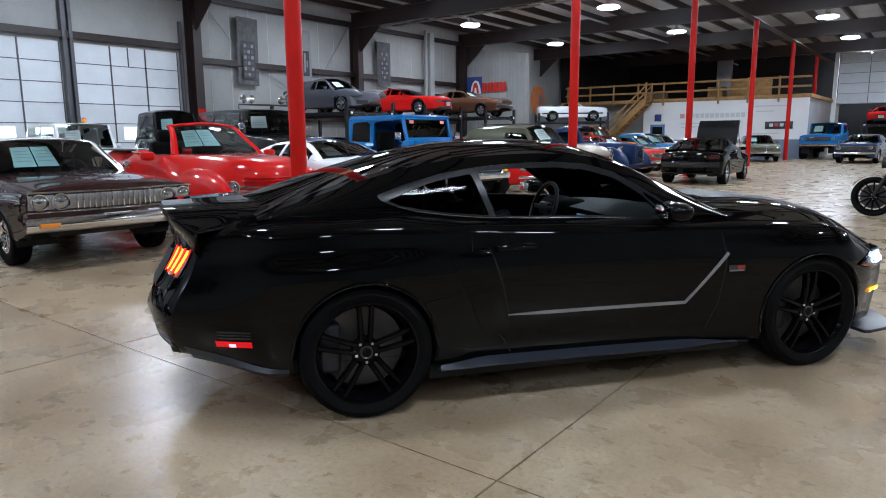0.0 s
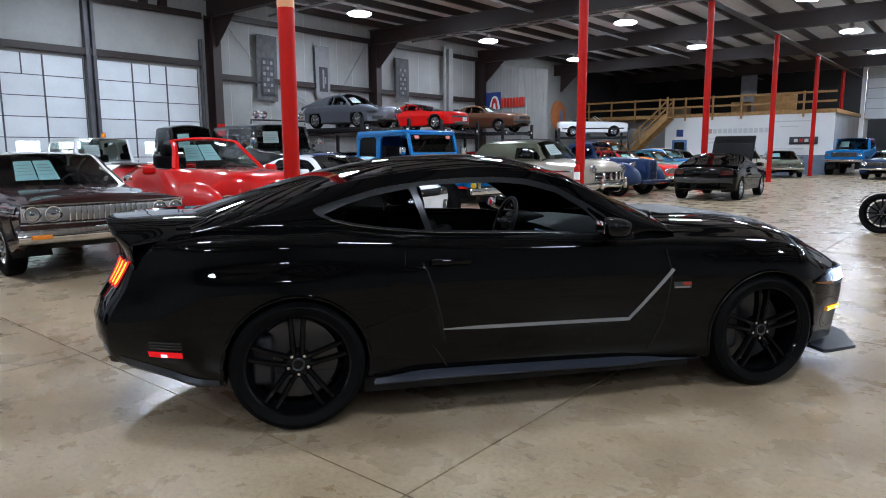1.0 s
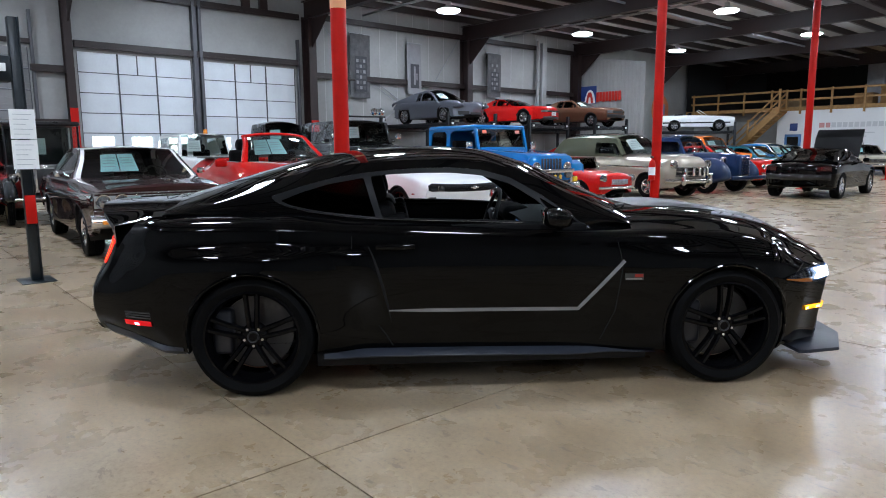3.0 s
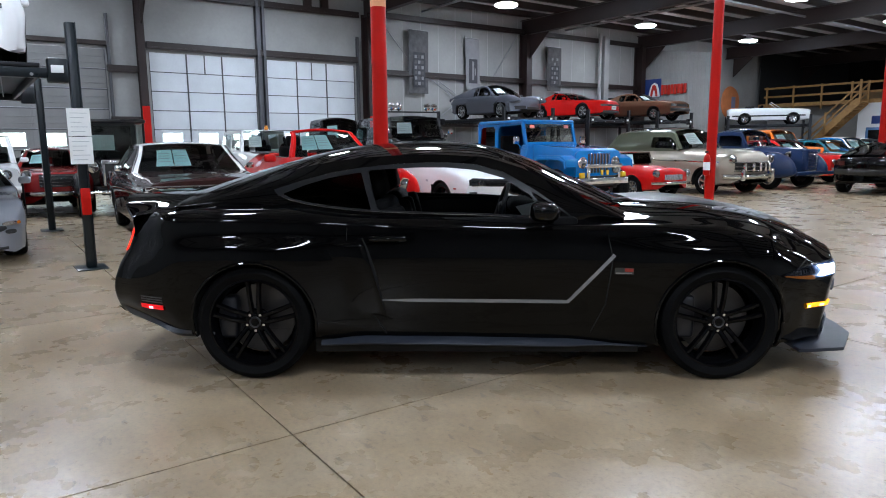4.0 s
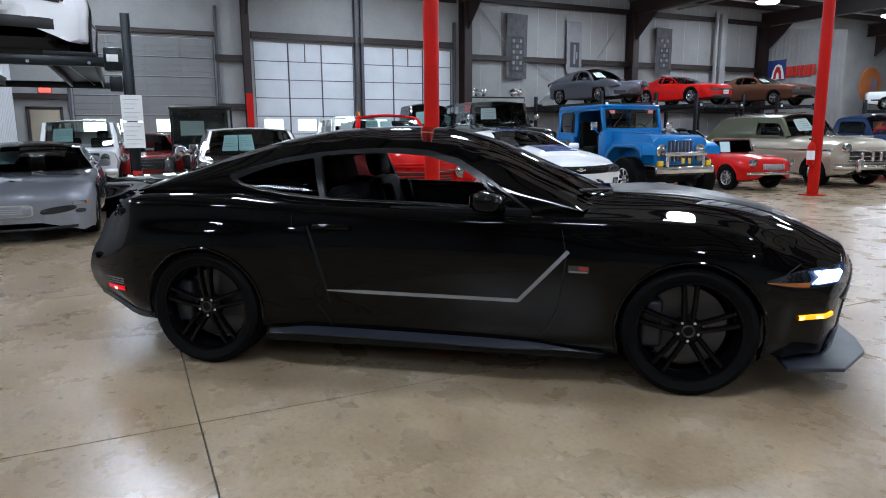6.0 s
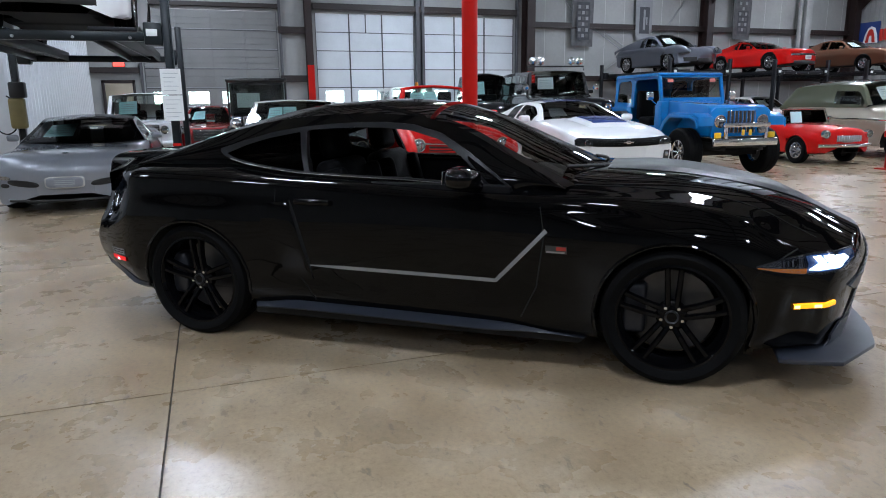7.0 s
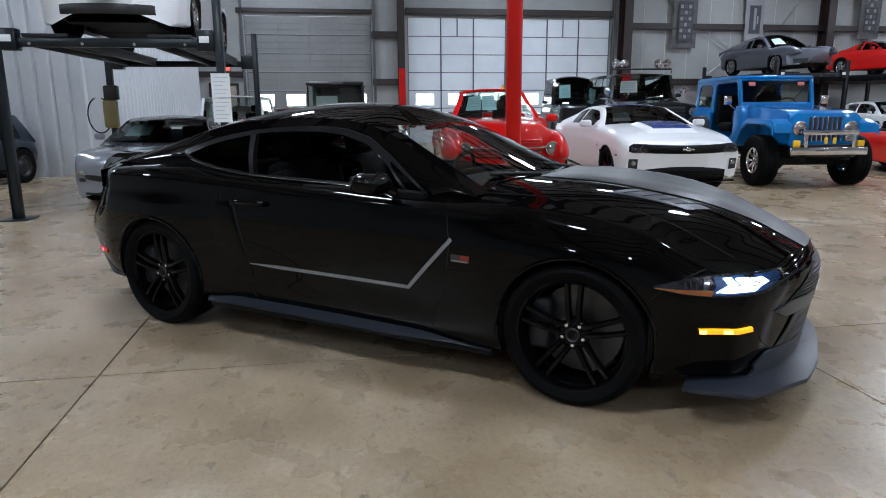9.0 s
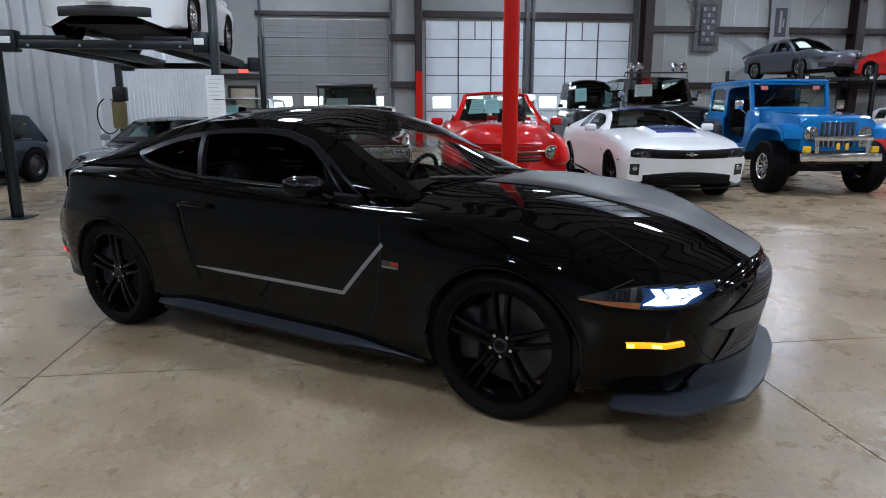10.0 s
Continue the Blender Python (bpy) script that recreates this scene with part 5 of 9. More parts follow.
class Coupe(Shape):
    """The main car: a flank with a hollow, flares and a tight shoulder, and side glass cut to an outline."""

    def ready(self):
        self.fz, self.fi = [curve(k) for k in self.s["flank_z"]], [curve(k) for k in self.s["flank_in"]]
        self.belt_row = sum(self.cuts[:8])
        self.kept = {}
        return self

    def half(self, x):
        key = round(float(x), 4)
        if key not in self.kept:
            w, t, sh, b, tu = (float(f(x)) for f in (self.W, self.top, self.sh, self.bot, self.tuck))
            line = [(w - float(i(x)), float(z(x))) for z, i in zip(self.fz, self.fi)]
            yb = w - tu
            self.kept[key] = catmull([(w - 0.10, b), (w - 0.050, b + 0.014), (w - 0.018 - 0.55 * float(self.fi[0](x)), b + 0.085)] + line +
                                     [(yb, sh), (0.62 * yb, sh + self.s["flat"] * (t - sh)), (0.0, t)], self.cuts)
        return self.kept[key]

    def low_pan(self, car):
        """A dark belly panel near the ground between the wheels."""
        bm = poly_bm([(-1.02, -0.83), (0.92, -0.83), (0.98, -0.62), (2.0, -0.60), (2.0, 0.60), (0.98, 0.62), (0.92, 0.83), (-1.02, 0.83), (-1.05, 0.60), (-1.72, 0.56), (-1.72, -0.56), (-1.05, -0.60)], 0.09, "z", 0.01)
        part("belly_panel", bm, UNDERBODY, car, m=pose(0, 0, 0.185))

    def glass_side(self, x, z, sign, out=0.0):
        b, r = float(self.sh(x)), float(self.rail(x))
        p = self.side_xyz(x, (z - b) / max(r - b, 0.02), sign)
        return (p[0], p[1] + sign * out, p[2])

    def side_glass(self, car, body, trim, dark):
        nx, nt = 260, 40
        xs = np.linspace(self.c["C"], self.c["A"], nx)
        hole = dense_loop(DLO, 400)
        for sign in (1, -1):
            v = np.array([self.side_xyz(x, t, sign) for x in xs for t in np.linspace(0, 1, nt)])
            gone = set()
            for i in range(nx - 1):
                for j in range(nt - 1):
                    q = v[[i * nt + j, i * nt + j + 1, (i + 1) * nt + j + 1, (i + 1) * nt + j]].mean(0)
                    if within(hole, (q[0], q[2])):
                        gone.add((i, j))
            for k in {(i + a) * nt + j + b for i, j in gone for a in (0, 1) for b in (0, 1)}:
                d = np.hypot(hole[:, 0] - v[k][0], hole[:, 1] - v[k][2])
                m = int(np.argmin(d))
                if d[m] < 0.015:
                    v[k] = self.glass_side(*hole[m], sign)
            fs = grid_faces(nx, nt, flip=sign < 0, keep=lambda i, j: (i, j) not in gone)
            put("side_frame", mesh_of("side_frame", *compact(v, fs), body, sharp=60), car)
            # grey surround: from the outline to the two openings, with returns into the cabin
            loops = [(dense_loop(QUARTER_GLASS, 160), dark), (dense_loop(DOOR_OPENING, 240, 4), None), (dense_loop(MIRROR_SAIL, 90), BLACK)]
            cells, gx, gz = set(), np.linspace(-1.275, 0.555, 250), np.linspace(0.925, 1.28, 70)
            flat = np.array([(x, z) for x in gx for z in gz])

            def filled(p):
                return within(hole, p) and not any(within(q, p) for q, _ in loops)
            for i in range(len(gx) - 1):
                for j in range(len(gz) - 1):
                    if filled((0.5 * (gx[i] + gx[i + 1]), 0.5 * (gz[j] + gz[j + 1]))):
                        cells.add((i, j))
            ng = len(gz)
            used = {k for i, j in cells for k in (i * ng + j, i * ng + j + 1, (i + 1) * ng + j + 1, (i + 1) * ng + j)}
            every = np.vstack([hole] + [q for q, _ in loops])
            for k in used:
                i, j = divmod(k, ng)
                if all((i + a, j + b) in cells for a in (-1, 0) for b in (-1, 0)):
                    continue
                d = np.hypot(every[:, 0] - flat[k][0], every[:, 1] - flat[k][1])
                if d.min() < 0.010:
                    flat[k] = every[int(np.argmin(d))]
            vs = [self.glass_side(x, z, sign, 0.004) for x, z in flat]
            fs = grid_faces(len(gx), ng, flip=sign < 0, keep=lambda i, j: (i, j) in cells)
            ring = put("window_trim", mesh_of("window_trim", *compact(vs, fs), trim, sharp=60), car, None, "satin dark grey window surround")
            for q, kind in [(hole, None)] + loops:
                depth = 0.004 if q is hole else -0.03
                vs = [self.glass_side(x, z, sign, o) for x, z in q for o in (0.0045, depth if q is not hole else -0.004)]
                n = len(q)
                fs = [(2 * k, 2 * k + 1, 2 * ((k + 1) % n) + 1, 2 * ((k + 1) % n)) for k in range(n)]
                put("window_return", mesh_of("window_return", vs, fs, trim if q is hole else DARK_INSIDE), ring)
                if kind:
                    c = q.mean(0)
                    rows = [[self.glass_side(*(c + (p - c) * f), sign, -0.004) for p in q] for f in (1.0, 0.66, 0.33, 0.02)]
                    vs = [p for r in rows for p in r]
                    fs = [(a * n + k, a * n + (k + 1) % n, (a + 1) * n + (k + 1) % n, (a + 1) * n + k) for a in range(3) for k in range(n)]
                    nm = "quarter_window" if kind is dark else "mirror_sail"
                    put(nm, mesh_of(nm, vs, fs, kind, sharp=60), car)
            chrome = [self.glass_side(x, z, sign, 0.006) for x, z in DLO[2:10]]
            part("sill_strip", tube_bm(chrome, 0.0045, 8), CHROME, ring)


HEADING = 52.9
main_car = thing("coupe", pose(-2.10, 3.895, 0, 0, 0, HEADING), "glossy black modern sports coupe with lit lamps and silver side stripes", "car")
MS = Coupe(MAIN_SPEC).ready()
put("body", MS.body_mesh("body", BLACK, 260), main_car)
MS.under(main_car)
MS.low_pan(main_car)
TRIM_GREY = mat("window_trim", (0.0045, 0.0052, 0.007), 0.28, 0.1, vary=0.15, scale=8, spec=0.3)
MS.cabin(main_car, BLACK, glass("coupe_glass", (0.60, 0.66, 0.65)), glass("rear_glass", (0.12, 0.13, 0.13)), n=110, frame=BLACK, sides=False)
MS.side_glass(main_car, BLACK, TRIM_GREY, glass("quarter_tint", (0.10, 0.11, 0.11), 0.12))
MS.arch_lips(main_car, BLACK, 0.010, 0.004)
add_wheels(main_car, MAIN_SPEC, "split5", RIM_BLACK)


def contour(sh, s, z, out, right):
    """A point at height z on the flank (s up to the nose) and on round the nose (s past it)."""
    if s <= sh.x1:
        y = sh.side(s, z)
        x = float(sh.shift(s, y, z))
        e = 0.02
        y2 = sh.side(min(s + e, sh.x1), z)
        x2 = float(sh.shift(min(s + e, sh.x1), y2, z))
        y1 = sh.side(s - e, z)
        x1 = float(sh.shift(s - e, y1, z))
        t = Vector((x2 - x1, y2 - y1)).normalized()
        x, y = x - t.y * out, y + t.x * out
    else:
        y0 = sh.side(sh.x1, z)
        y = max(y0 - (s - sh.x1), 0.0)
        x = float(sh.shift(sh.x1, y, z)) + out
        y = y + out * 0.6 * (y / 0.8) ** 2
    return (x, -y if right else y, z)


def patch(sh, car, name, ss, rows, material, sides=(True, False), label="", sharp=60):
    """A skin on the flank and nose: for each s, rows of (z, out)."""
    obs = []
    for right in sides:
        vs, k = [], 0
        for s in ss:
            r = rows(s)
            k = len(r)
            vs += [contour(sh, s, z, o, right) for z, o in r]
        obs.append(put(name, mesh_of(name, vs, grid_faces(len(ss), k, flip=right), material, sharp=sharp), car, None, label))
    return obs


# flank stripe, sill blade, splitter
def stripe_path(sh, car, pts, half, material, out=0.0022, name="side_stripe"):
    for right in (True, False):
        vs = []
        P = [np.array(p, float) for p in pts]
        dense = []
        for a, b in zip(P, P[1:]):
            n = max(2, int(np.hypot(*(b - a)) / 0.04))
            dense += [a + (b - a) * t for t in np.linspace(0, 1, n, endpoint=False)]
        dense.append(P[-1])
        for i, p in enumerate(dense):
            d = dense[min(i + 1, len(dense) - 1)] - dense[max(i - 1, 0)]
            d = d / np.hypot(*d)
            nrm = np.array([-d[1], d[0]])
            w = half * min(1.0, 0.35 + i / 8.0)
            for k in (-1, 1):
                q = p + nrm * w * k
                vs.append(sh.on_side(q[0], q[1], out, right))
        put(name, mesh_of(name, vs, grid_faces(len(dense), 2, flip=right), material), car)


stripe_path(MS, main_car, [(-0.60, 0.478), (-0.1, 0.472), (0.485, 0.466), (0.745, 0.745)], 0.0105, STRIPE)
skirt_x = np.linspace(-0.97, 0.95, 30)
for right in (True, False):
    vs = []
    for x in skirt_x:
        zt = 0.250 - 0.030 * (x + 0.97) / 1.92 - 0.030 * smoothstep(-0.72, -0.97, x) - 0.022 * smoothstep(0.5, 0.95, x)
        o = 0.012 + 0.060 * smoothstep(-0.98, -0.72, x) * (1 - smoothstep(0.35, 0.95, x))
        y = MS.side(x, zt + 0.03)
        sg, tp = -1 if right else 1, 1 - 0.92 * smoothstep(0.45, 0.95, x)
        o *= tp
        vs += [(x, sg * (y - 0.004), zt + 0.012 * tp), (x, sg * (y + 0.75 * o), zt - 0.004 * tp), (x, sg * (y + o), zt - 0.013 * tp), (x, sg * (y + o - 0.004), zt - 0.021 * tp), (x, sg * (y - 0.12), zt - 0.024 * tp)]
    put("side_skirt", mesh_of("side_skirt", vs, grid_faces(len(skirt_x), 5, flip=not right), AERO, sharp=30), main_car)
def nose_panel(name, car, z0, z1, edge, out, material, sides=(True, False), nz=5, ns=16, lip=0.0, sharp=50):
    """A skin on the nose from a slanting outer edge, edge(z) in s, to the middle."""
    obs = []
    for right in sides:
        vs = []
        zs = [z0] + list(np.linspace(z0 + 0.002, z1 - 0.002, nz)) + [z1]
        for k in range(ns + 2):
            for i, z in enumerate(zs):
                e = edge(z)
                u = 0.0 if k < 2 else (k - 1) / ns
                o = lip if (k == 0 or i in (0, len(zs) - 1)) else out
                vs.append(contour(MS, e + (3.15 - e) * u, z, o, right))
        obs.append(put(name, mesh_of(name, vs, grid_faces(ns + 2, len(zs), flip=right), material, sharp=sharp), car))
    return obs


# splitter plate with clipped corners, and its upright ends behind the arches
SPLIT = [(1.85, 0.78), (1.85, 0.868), (1.90, 0.874), (2.13, 0.832), (2.335, 0.52), (2.35, 0.46), (2.385, 0.25), (2.39, 0.0)]
sp = poly_bm(SPLIT + [(x, -y) for x, y in SPLIT[-2::-1]], 0.022, "z", bevel=0.005)
part("front_splitter", sp, AERO, main_car, m=pose(0, 0, 0.163))
# grille mouth with slats, chin bar, lower mouth and its slanting lip
nose_panel("grille", main_car, 0.515, 0.665, lambda z: 2.58 + 1.5 * (z - 0.515), 0.002, BLACK_TRIM)
for z in (0.528, 0.547, 0.566, 0.585, 0.604, 0.623, 0.642):
    nose_panel("grille_slat", main_car, z - 0.0045, z + 0.0045, lambda zz: 2.59 + 1.5 * (zz - 0.515), 0.008, STEEL_DARK, nz=2, ns=10, lip=0.002)
nose_panel("chin_bar", main_car, 0.435, 0.512, lambda z: 2.50 + 2.4 * abs(z - 0.475), 0.010, AERO, lip=0.001)
nose_panel("lower_intake", main_car, 0.288, 0.430, lambda z: 2.58 + 0.9 * (z - 0.325), 0.004, BLACK_TRIM)
for z in (0.305, 0.325, 0.345, 0.365, 0.385, 0.405):
    nose_panel("intake_slat", main_car, z - 0.004, z + 0.004, lambda zz: 2.64 + 0.9 * (zz - 0.325), 0.008, BLACK_TRIM, nz=2, ns=10, lip=0.003)
nose_panel("lower_lip", main_car, 0.172, 0.285, lambda z: 2.34 + 1.25 * (z - 0.172), 0.012, AERO, lip=0.001)


# headlamps: housing, amber edge, lit element
def head_rows(s):
    t = np.interp(s, [1.755, 1.95, 2.15, 2.30, 2.52], [0, 0.45, 0.75, 0.9, 1.0])
    lo, hi = 0.614 - 0.050 * t, 0.624 + 0.058 * t
    lo += 0.16 * max(0.0, s - 2.22) + 0.25 * max(0.0, s - 2.36)
    if s > 2.34:
        hi -= 0.06 * (s - 2.34)
    return lo, hi


def clip_rows(f, a, b, out):
    def rows(s):
        lo, hi = f(s)
        return [(lo + (hi - lo) * k, out) for k in np.linspace(a, b, 4)]
    return rows


def lamp_cell(parent, name, s0, s1, a, b, out, material, right, point=0.0, cut=0.0):
    """A cell inside the headlamp, pointed forwards like an arrow."""
    vs = []
    for u in np.linspace(0, 1, 6):
        for v in np.linspace(0, 1, 9):
            f = point * (1 - abs(2 * v - 1)) - cut * max(0.0, 0.45 - v)
            s = s0 + (s1 - s0) * u + f
            lo, hi = head_rows(s)
            vs.append(contour(MS, s, lo + (hi - lo) * (a + (b - a) * v), out, right))
    put(name, mesh_of(name, vs, grid_faces(6, 9, flip=right), material, sharp=60), parent)


hs = list(np.linspace(1.756, 2.30, 18)) + list(np.linspace(2.31, 2.47, 8))
LAMP_BLACK = mat("lamp_black", (0.01, 0.011, 0.014), 0.1, coat=1.0)
heads = patch(MS, main_car, "headlight", hs, clip_rows(head_rows, 0.0, 1.0, 0.004), LAMP_BLACK)
for hob, right in zip(heads, (True, False)):
    patch(MS, hob, "amber_reflector", list(np.linspace(1.765, 2.14, 12)), clip_rows(head_rows, 0.03, 0.30, 0.008), AMBER, sides=(right,))
    lamp_cell(hob, "projector", 2.085, 2.115, 0.30, 0.97, 0.008, LIGHT_LENS, right)
    for k in range(3):
        lamp_cell(hob, "reflector_rib", 1.97 + 0.035 * k, 1.982 + 0.035 * k, 0.42, 0.80, 0.008, STEEL_DARK, right)
    # faint blue emission added round the lit cells to stand in for their bloom
    lamp_cell(hob, "light_guide", 2.13, 2.42, 0.10, 0.90, 0.007, glow("lamp_blue", (0.02, 0.05, 0.14), 0.16), right, 0.02)
    for k in range(3):
        lamp_cell(hob, "lamp_element", 2.172 + 0.056 * k, 2.216 + 0.056 * k, 0.22, 0.84 - 0.03 * k, 0.011, HEAD_WHITE, right, 0.03, 0.05)
    lamp_cell(hob, "lamp_base", 2.185, 2.30, 0.20, 0.42, 0.012, HEAD_WHITE, right, 0.01)
    patch(MS, hob, "lamp_cover", hs, clip_rows(head_rows, 0.0, 1.0, 0.018), glass("lamp_cover", (0.93, 0.95, 1.0)), sides=(right,))
for ob in patch(MS, main_car, "turn_signal", list(np.linspace(2.11, 2.30, 10)) + list(np.linspace(2.31, 2.37, 3)), lambda s: [(0.404, 0.002), (0.409, 0.012), (0.429, 0.012), (0.434, 0.002)], AMBER_LIT):
    for k in range(2):
        patch(MS, ob, "signal_bulb", list(np.linspace(2.115 + 0.13 * k, 2.155 + 0.13 * k, 5)), lambda s: [(0.411, 0.0135), (0.427, 0.0135)], glow("signal_bulb", (1.0, 0.62, 0.10), 7.0), sides=(ob is not None and ob.name == "turn_signal",))
# front bumper edge behind the wheel: satin vertical blade
patch(MS, main_car, "corner_blade", list(np.linspace(1.737, 1.81, 6)), lambda s: [(0.165, 0.006), (0.20, 0.012), (0.30, 0.012), (0.42, 0.010), (0.52 - 0.9 * (s - 1.737), 0.002)], BLACK)
# scoop ahead of each rear wheel: a raised shell with its mouth towards the door
SCOOP_TOP, SCOOP_LOW = (-0.71, 0.815), (-0.585, 0.395)
for right in (True, False):
    vs, rows = [], 18
    sg = -1 if right else 1
    for k in range(rows):
        u = k / (rows - 1)
        x1, z = SCOOP_TOP[0] + (SCOOP_LOW[0] - SCOOP_TOP[0]) * u ** 0.85, SCOOP_TOP[1] + (SCOOP_LOW[1] - SCOOP_TOP[1]) * u
        proud = 0.013 * smoothstep(-0.06, 0.08, u) * (1 - 0.75 * smoothstep(0.5, 1.0, u)) + 0.001
        for f, o in ((0.0, 0.0), (0.25, 0.35), (0.55, 0.75), (0.85, 0.97), (0.97, 1.0), (1.0, 0.86)):
            w = 0.22 - 0.06 * u
            vs.append(MS.on_side(x1 - w * (1 - f), z + 0.03 * f * (1 - u), 0.0028 + proud * o, right))
        vs.append(MS.on_side(x1 - 0.05, z + 0.03 * (1 - u), -0.004, right))
    scoop = put("side_scoop", mesh_of("side_scoop", vs, grid_faces(rows, 7, flip=right), BLACK, sharp=45), main_car, None, "gloss black side scoop")
    vs = []
    for k in range(12):
        u = k / 11
        x1, z = SCOOP_TOP[0] + (SCOOP_LOW[0] - SCOOP_TOP[0]) * u ** 0.85, SCOOP_TOP[1] + (SCOOP_LOW[1] - SCOOP_TOP[1]) * u
        e = 0.026 * math.sin(math.pi * (0.1 + 0.85 * u)) ** 0.6
        vs += [MS.on_side(x1 - 0.01 + e * f, z + 0.03 * (1 - u), 0.0015, right) for f in (0.0, 0.5, 1.0)]
    put("scoop_mouth", mesh_of("scoop_mouth", vs, grid_faces(12, 3, flip=right), mat("shut_line", (0.0008, 0.0008, 0.0008), 0.9)), scoop)
# badges on the front wing
for right in (True, False):
    for nm, x0, x1, mt in (("badge_base", 0.745, 0.852, mat("badge_grey", (0.05, 0.055, 0.055), 0.3, 0.5)), ("badge_flag", 0.80, 0.848, mat("badge_red", (0.30, 0.02, 0.012), 0.4)), ("badge_letters", 0.75, 0.842, mat("badge_silver", (0.30, 0.30, 0.31), 0.3, 0.6))):
        o = 0.004 if nm == "badge_base" else 0.007
        z0, z1 = dict(badge_base=(0.634, 0.672), badge_flag=(0.650, 0.669), badge_letters=(0.637, 0.645))[nm]
        vs = [MS.on_side(x, z, o, right) for x in np.linspace(x0, x1, 4) for z in (z0, z1)]
        put(nm, mesh_of(nm, vs, grid_faces(4, 2, flip=right), mt), main_car)
# shut lines
GAP = mat("shut_line", (0.0008, 0.0008, 0.0008), 0.9)


def gap(pts, name="shut_line", half=0.0035):
    stripe_path(MS, main_car, pts, half, GAP, 0.0008, name)


gap([(-0.80, 0.93), (-0.80, 0.72), (-0.74, 0.50), (-0.62, 0.34), (-0.58, 0.27)])
gap([(0.70, 0.90), (0.735, 0.72), (0.70, 0.45), (0.62, 0.28)])
gap([(1.74, 0.56), (1.80, 0.60), (2.10, 0.69)])
# door pulls
for right in (True, False):
    sg = -1 if right else 1
    part("door_handle", box_bm((-0.11, 0.11, -0.018, 0.018, -0.016, 0.016), bevel=0.012, seg=3), BLACK, main_car, m=pose(-0.56, sg * (MS.side(-0.56, 0.845) + 0.020), 0.842))
# mirrors
for sg in (1, -1):
    mb = bmesh.new()
    bmesh.ops.create_icosphere(mb, subdivisions=4, radius=1.0)
    for v in mb.verts:
        c = v.co
        f = 1.05 if c.x > 0 else 0.75
        c.x = math.copysign(abs(c.x) ** 0.8, c.x) * 0.092 * f
        c.y = math.copysign(abs(c.y) ** 0.7, c.y) * 0.108
        c.z = math.copysign(abs(c.z) ** 0.75, c.z) * 0.056
    mo = part("mirror", mb, BLACK, main_car, m=pose(0.32, sg * 0.975, 1.003, 0, 4, sg * 6))
    part("mirror_glass", box_bm((-0.0700, -0.0680, -0.070, 0.070, -0.032, 0.032), bevel=0.002), CHROME, mo)
    part("mirror_arm", tube_bm([(0.38, sg * 0.84, 0.945), (0.36, sg * 0.88, 0.965), (0.34, sg * 0.92, 0.985)], [0.03, 0.026, 0.022], 10), BLACK, main_car)
# rear lamps: three upright bars each side, markers, spoiler, bumper blades, exhausts
for sg in (1, -1):
    hv = [MS.rear(sg * (y + 0.06 * (z - 0.815) / 0.19), z, 0.004) for y in np.linspace(0.374, 0.622, 10) for z in np.linspace(0.72, 0.878, 5)]
    housing = put("tail_lamp", mesh_of("tail_lamp", hv, grid_faces(10, 5, flip=sg > 0), mat("lamp_black", (0.01, 0.011, 0.014), 0.1)), main_car)
    for k in range(3):
        y0 = 0.402 + 0.069 * k
        for nm, mt, a, b, o, z0, z1 in (("lamp_edge", TAIL_LIT, -0.008, -0.001, 0.009, 0.728, 0.868), ("lamp_bar", TAIL_HOT, 0.001, 0.049, 0.007, 0.738, 0.86), ("lamp_edge", TAIL_LIT, 0.051, 0.058, 0.009, 0.728, 0.868)):
            vs = [MS.rear(sg * (y0 + a + (b - a) * u + 0.06 * (t - 0.5)), z0 + (z1 - z0) * t, o - (0.010 if nm == "lamp_edge" else 0.004) * abs(2 * u - 1)) for u in np.linspace(0, 1, 5) for t in np.linspace(0, 1, 6)]
            put(nm, mesh_of(nm, vs, grid_faces(5, 6, flip=sg > 0), mt), housing)
    right = sg < 0
    vs = [MS.on_side(x, z, o, right) for x in np.linspace(-2.20, -1.96, 7) for z, o in ((0.412, 0.001), (0.416, 0.008), (0.434, 0.008), (0.442, 0.001))]
    put("side_marker", mesh_of("side_marker", vs, grid_faces(7, 4, flip=right), MARK_LENS), main_car)
    vs = [MS.on_side(x, z, 0.010, right) for x in np.linspace(-2.115, -2.07, 4) for z in (0.416, 0.432)]
    put("marker_bulb", mesh_of("marker_bulb", vs, grid_faces(4, 2, flip=right), MARK_LIT), main_car)
    for z in (0.455, 0.47, 0.485):
        vs = [MS.on_side(x, zz, o, right) for x in np.linspace(-2.18, -1.96, 6) for zz, o in ((z, 0.001), (z + 0.004, 0.006), (z + 0.008, 0.001))]
        put("bumper_louvre", mesh_of("bumper_louvre", vs, grid_faces(6, 3, flip=right), BLACK_TRIM), main_car)
    xs = np.linspace(-2.40, -1.75, 16)
    vs = []
    for x in xs:
        zb = float(MS.bot(x))
        o = 0.03 * smoothstep(-1.74, -1.95, x)
        for z, oo in ((zb + 0.045 + 0.02 * smoothstep(-1.9, -2.3, x), 0.003), (zb + 0.02, o + 0.006), (zb - 0.012, o + 0.004), (zb - 0.02, -0.08)):
            vs.append(MS.on_side(x, z, oo, right))
    put("bumper_blade", mesh_of("bumper_blade", vs, grid_faces(len(xs), 4, flip=not right), AERO, sharp=30), main_car)
    part("exhaust_tip", lathe_bm([(0.045, -0.16), (0.05, 0.0), (0.052, 0.004), (0.044, 0.004), (0.042, -0.15)], 20, "x", m=pose(-2.09, sg * 0.50, 0.30, 0, 0, 180)), STEEL_DARK, main_car)
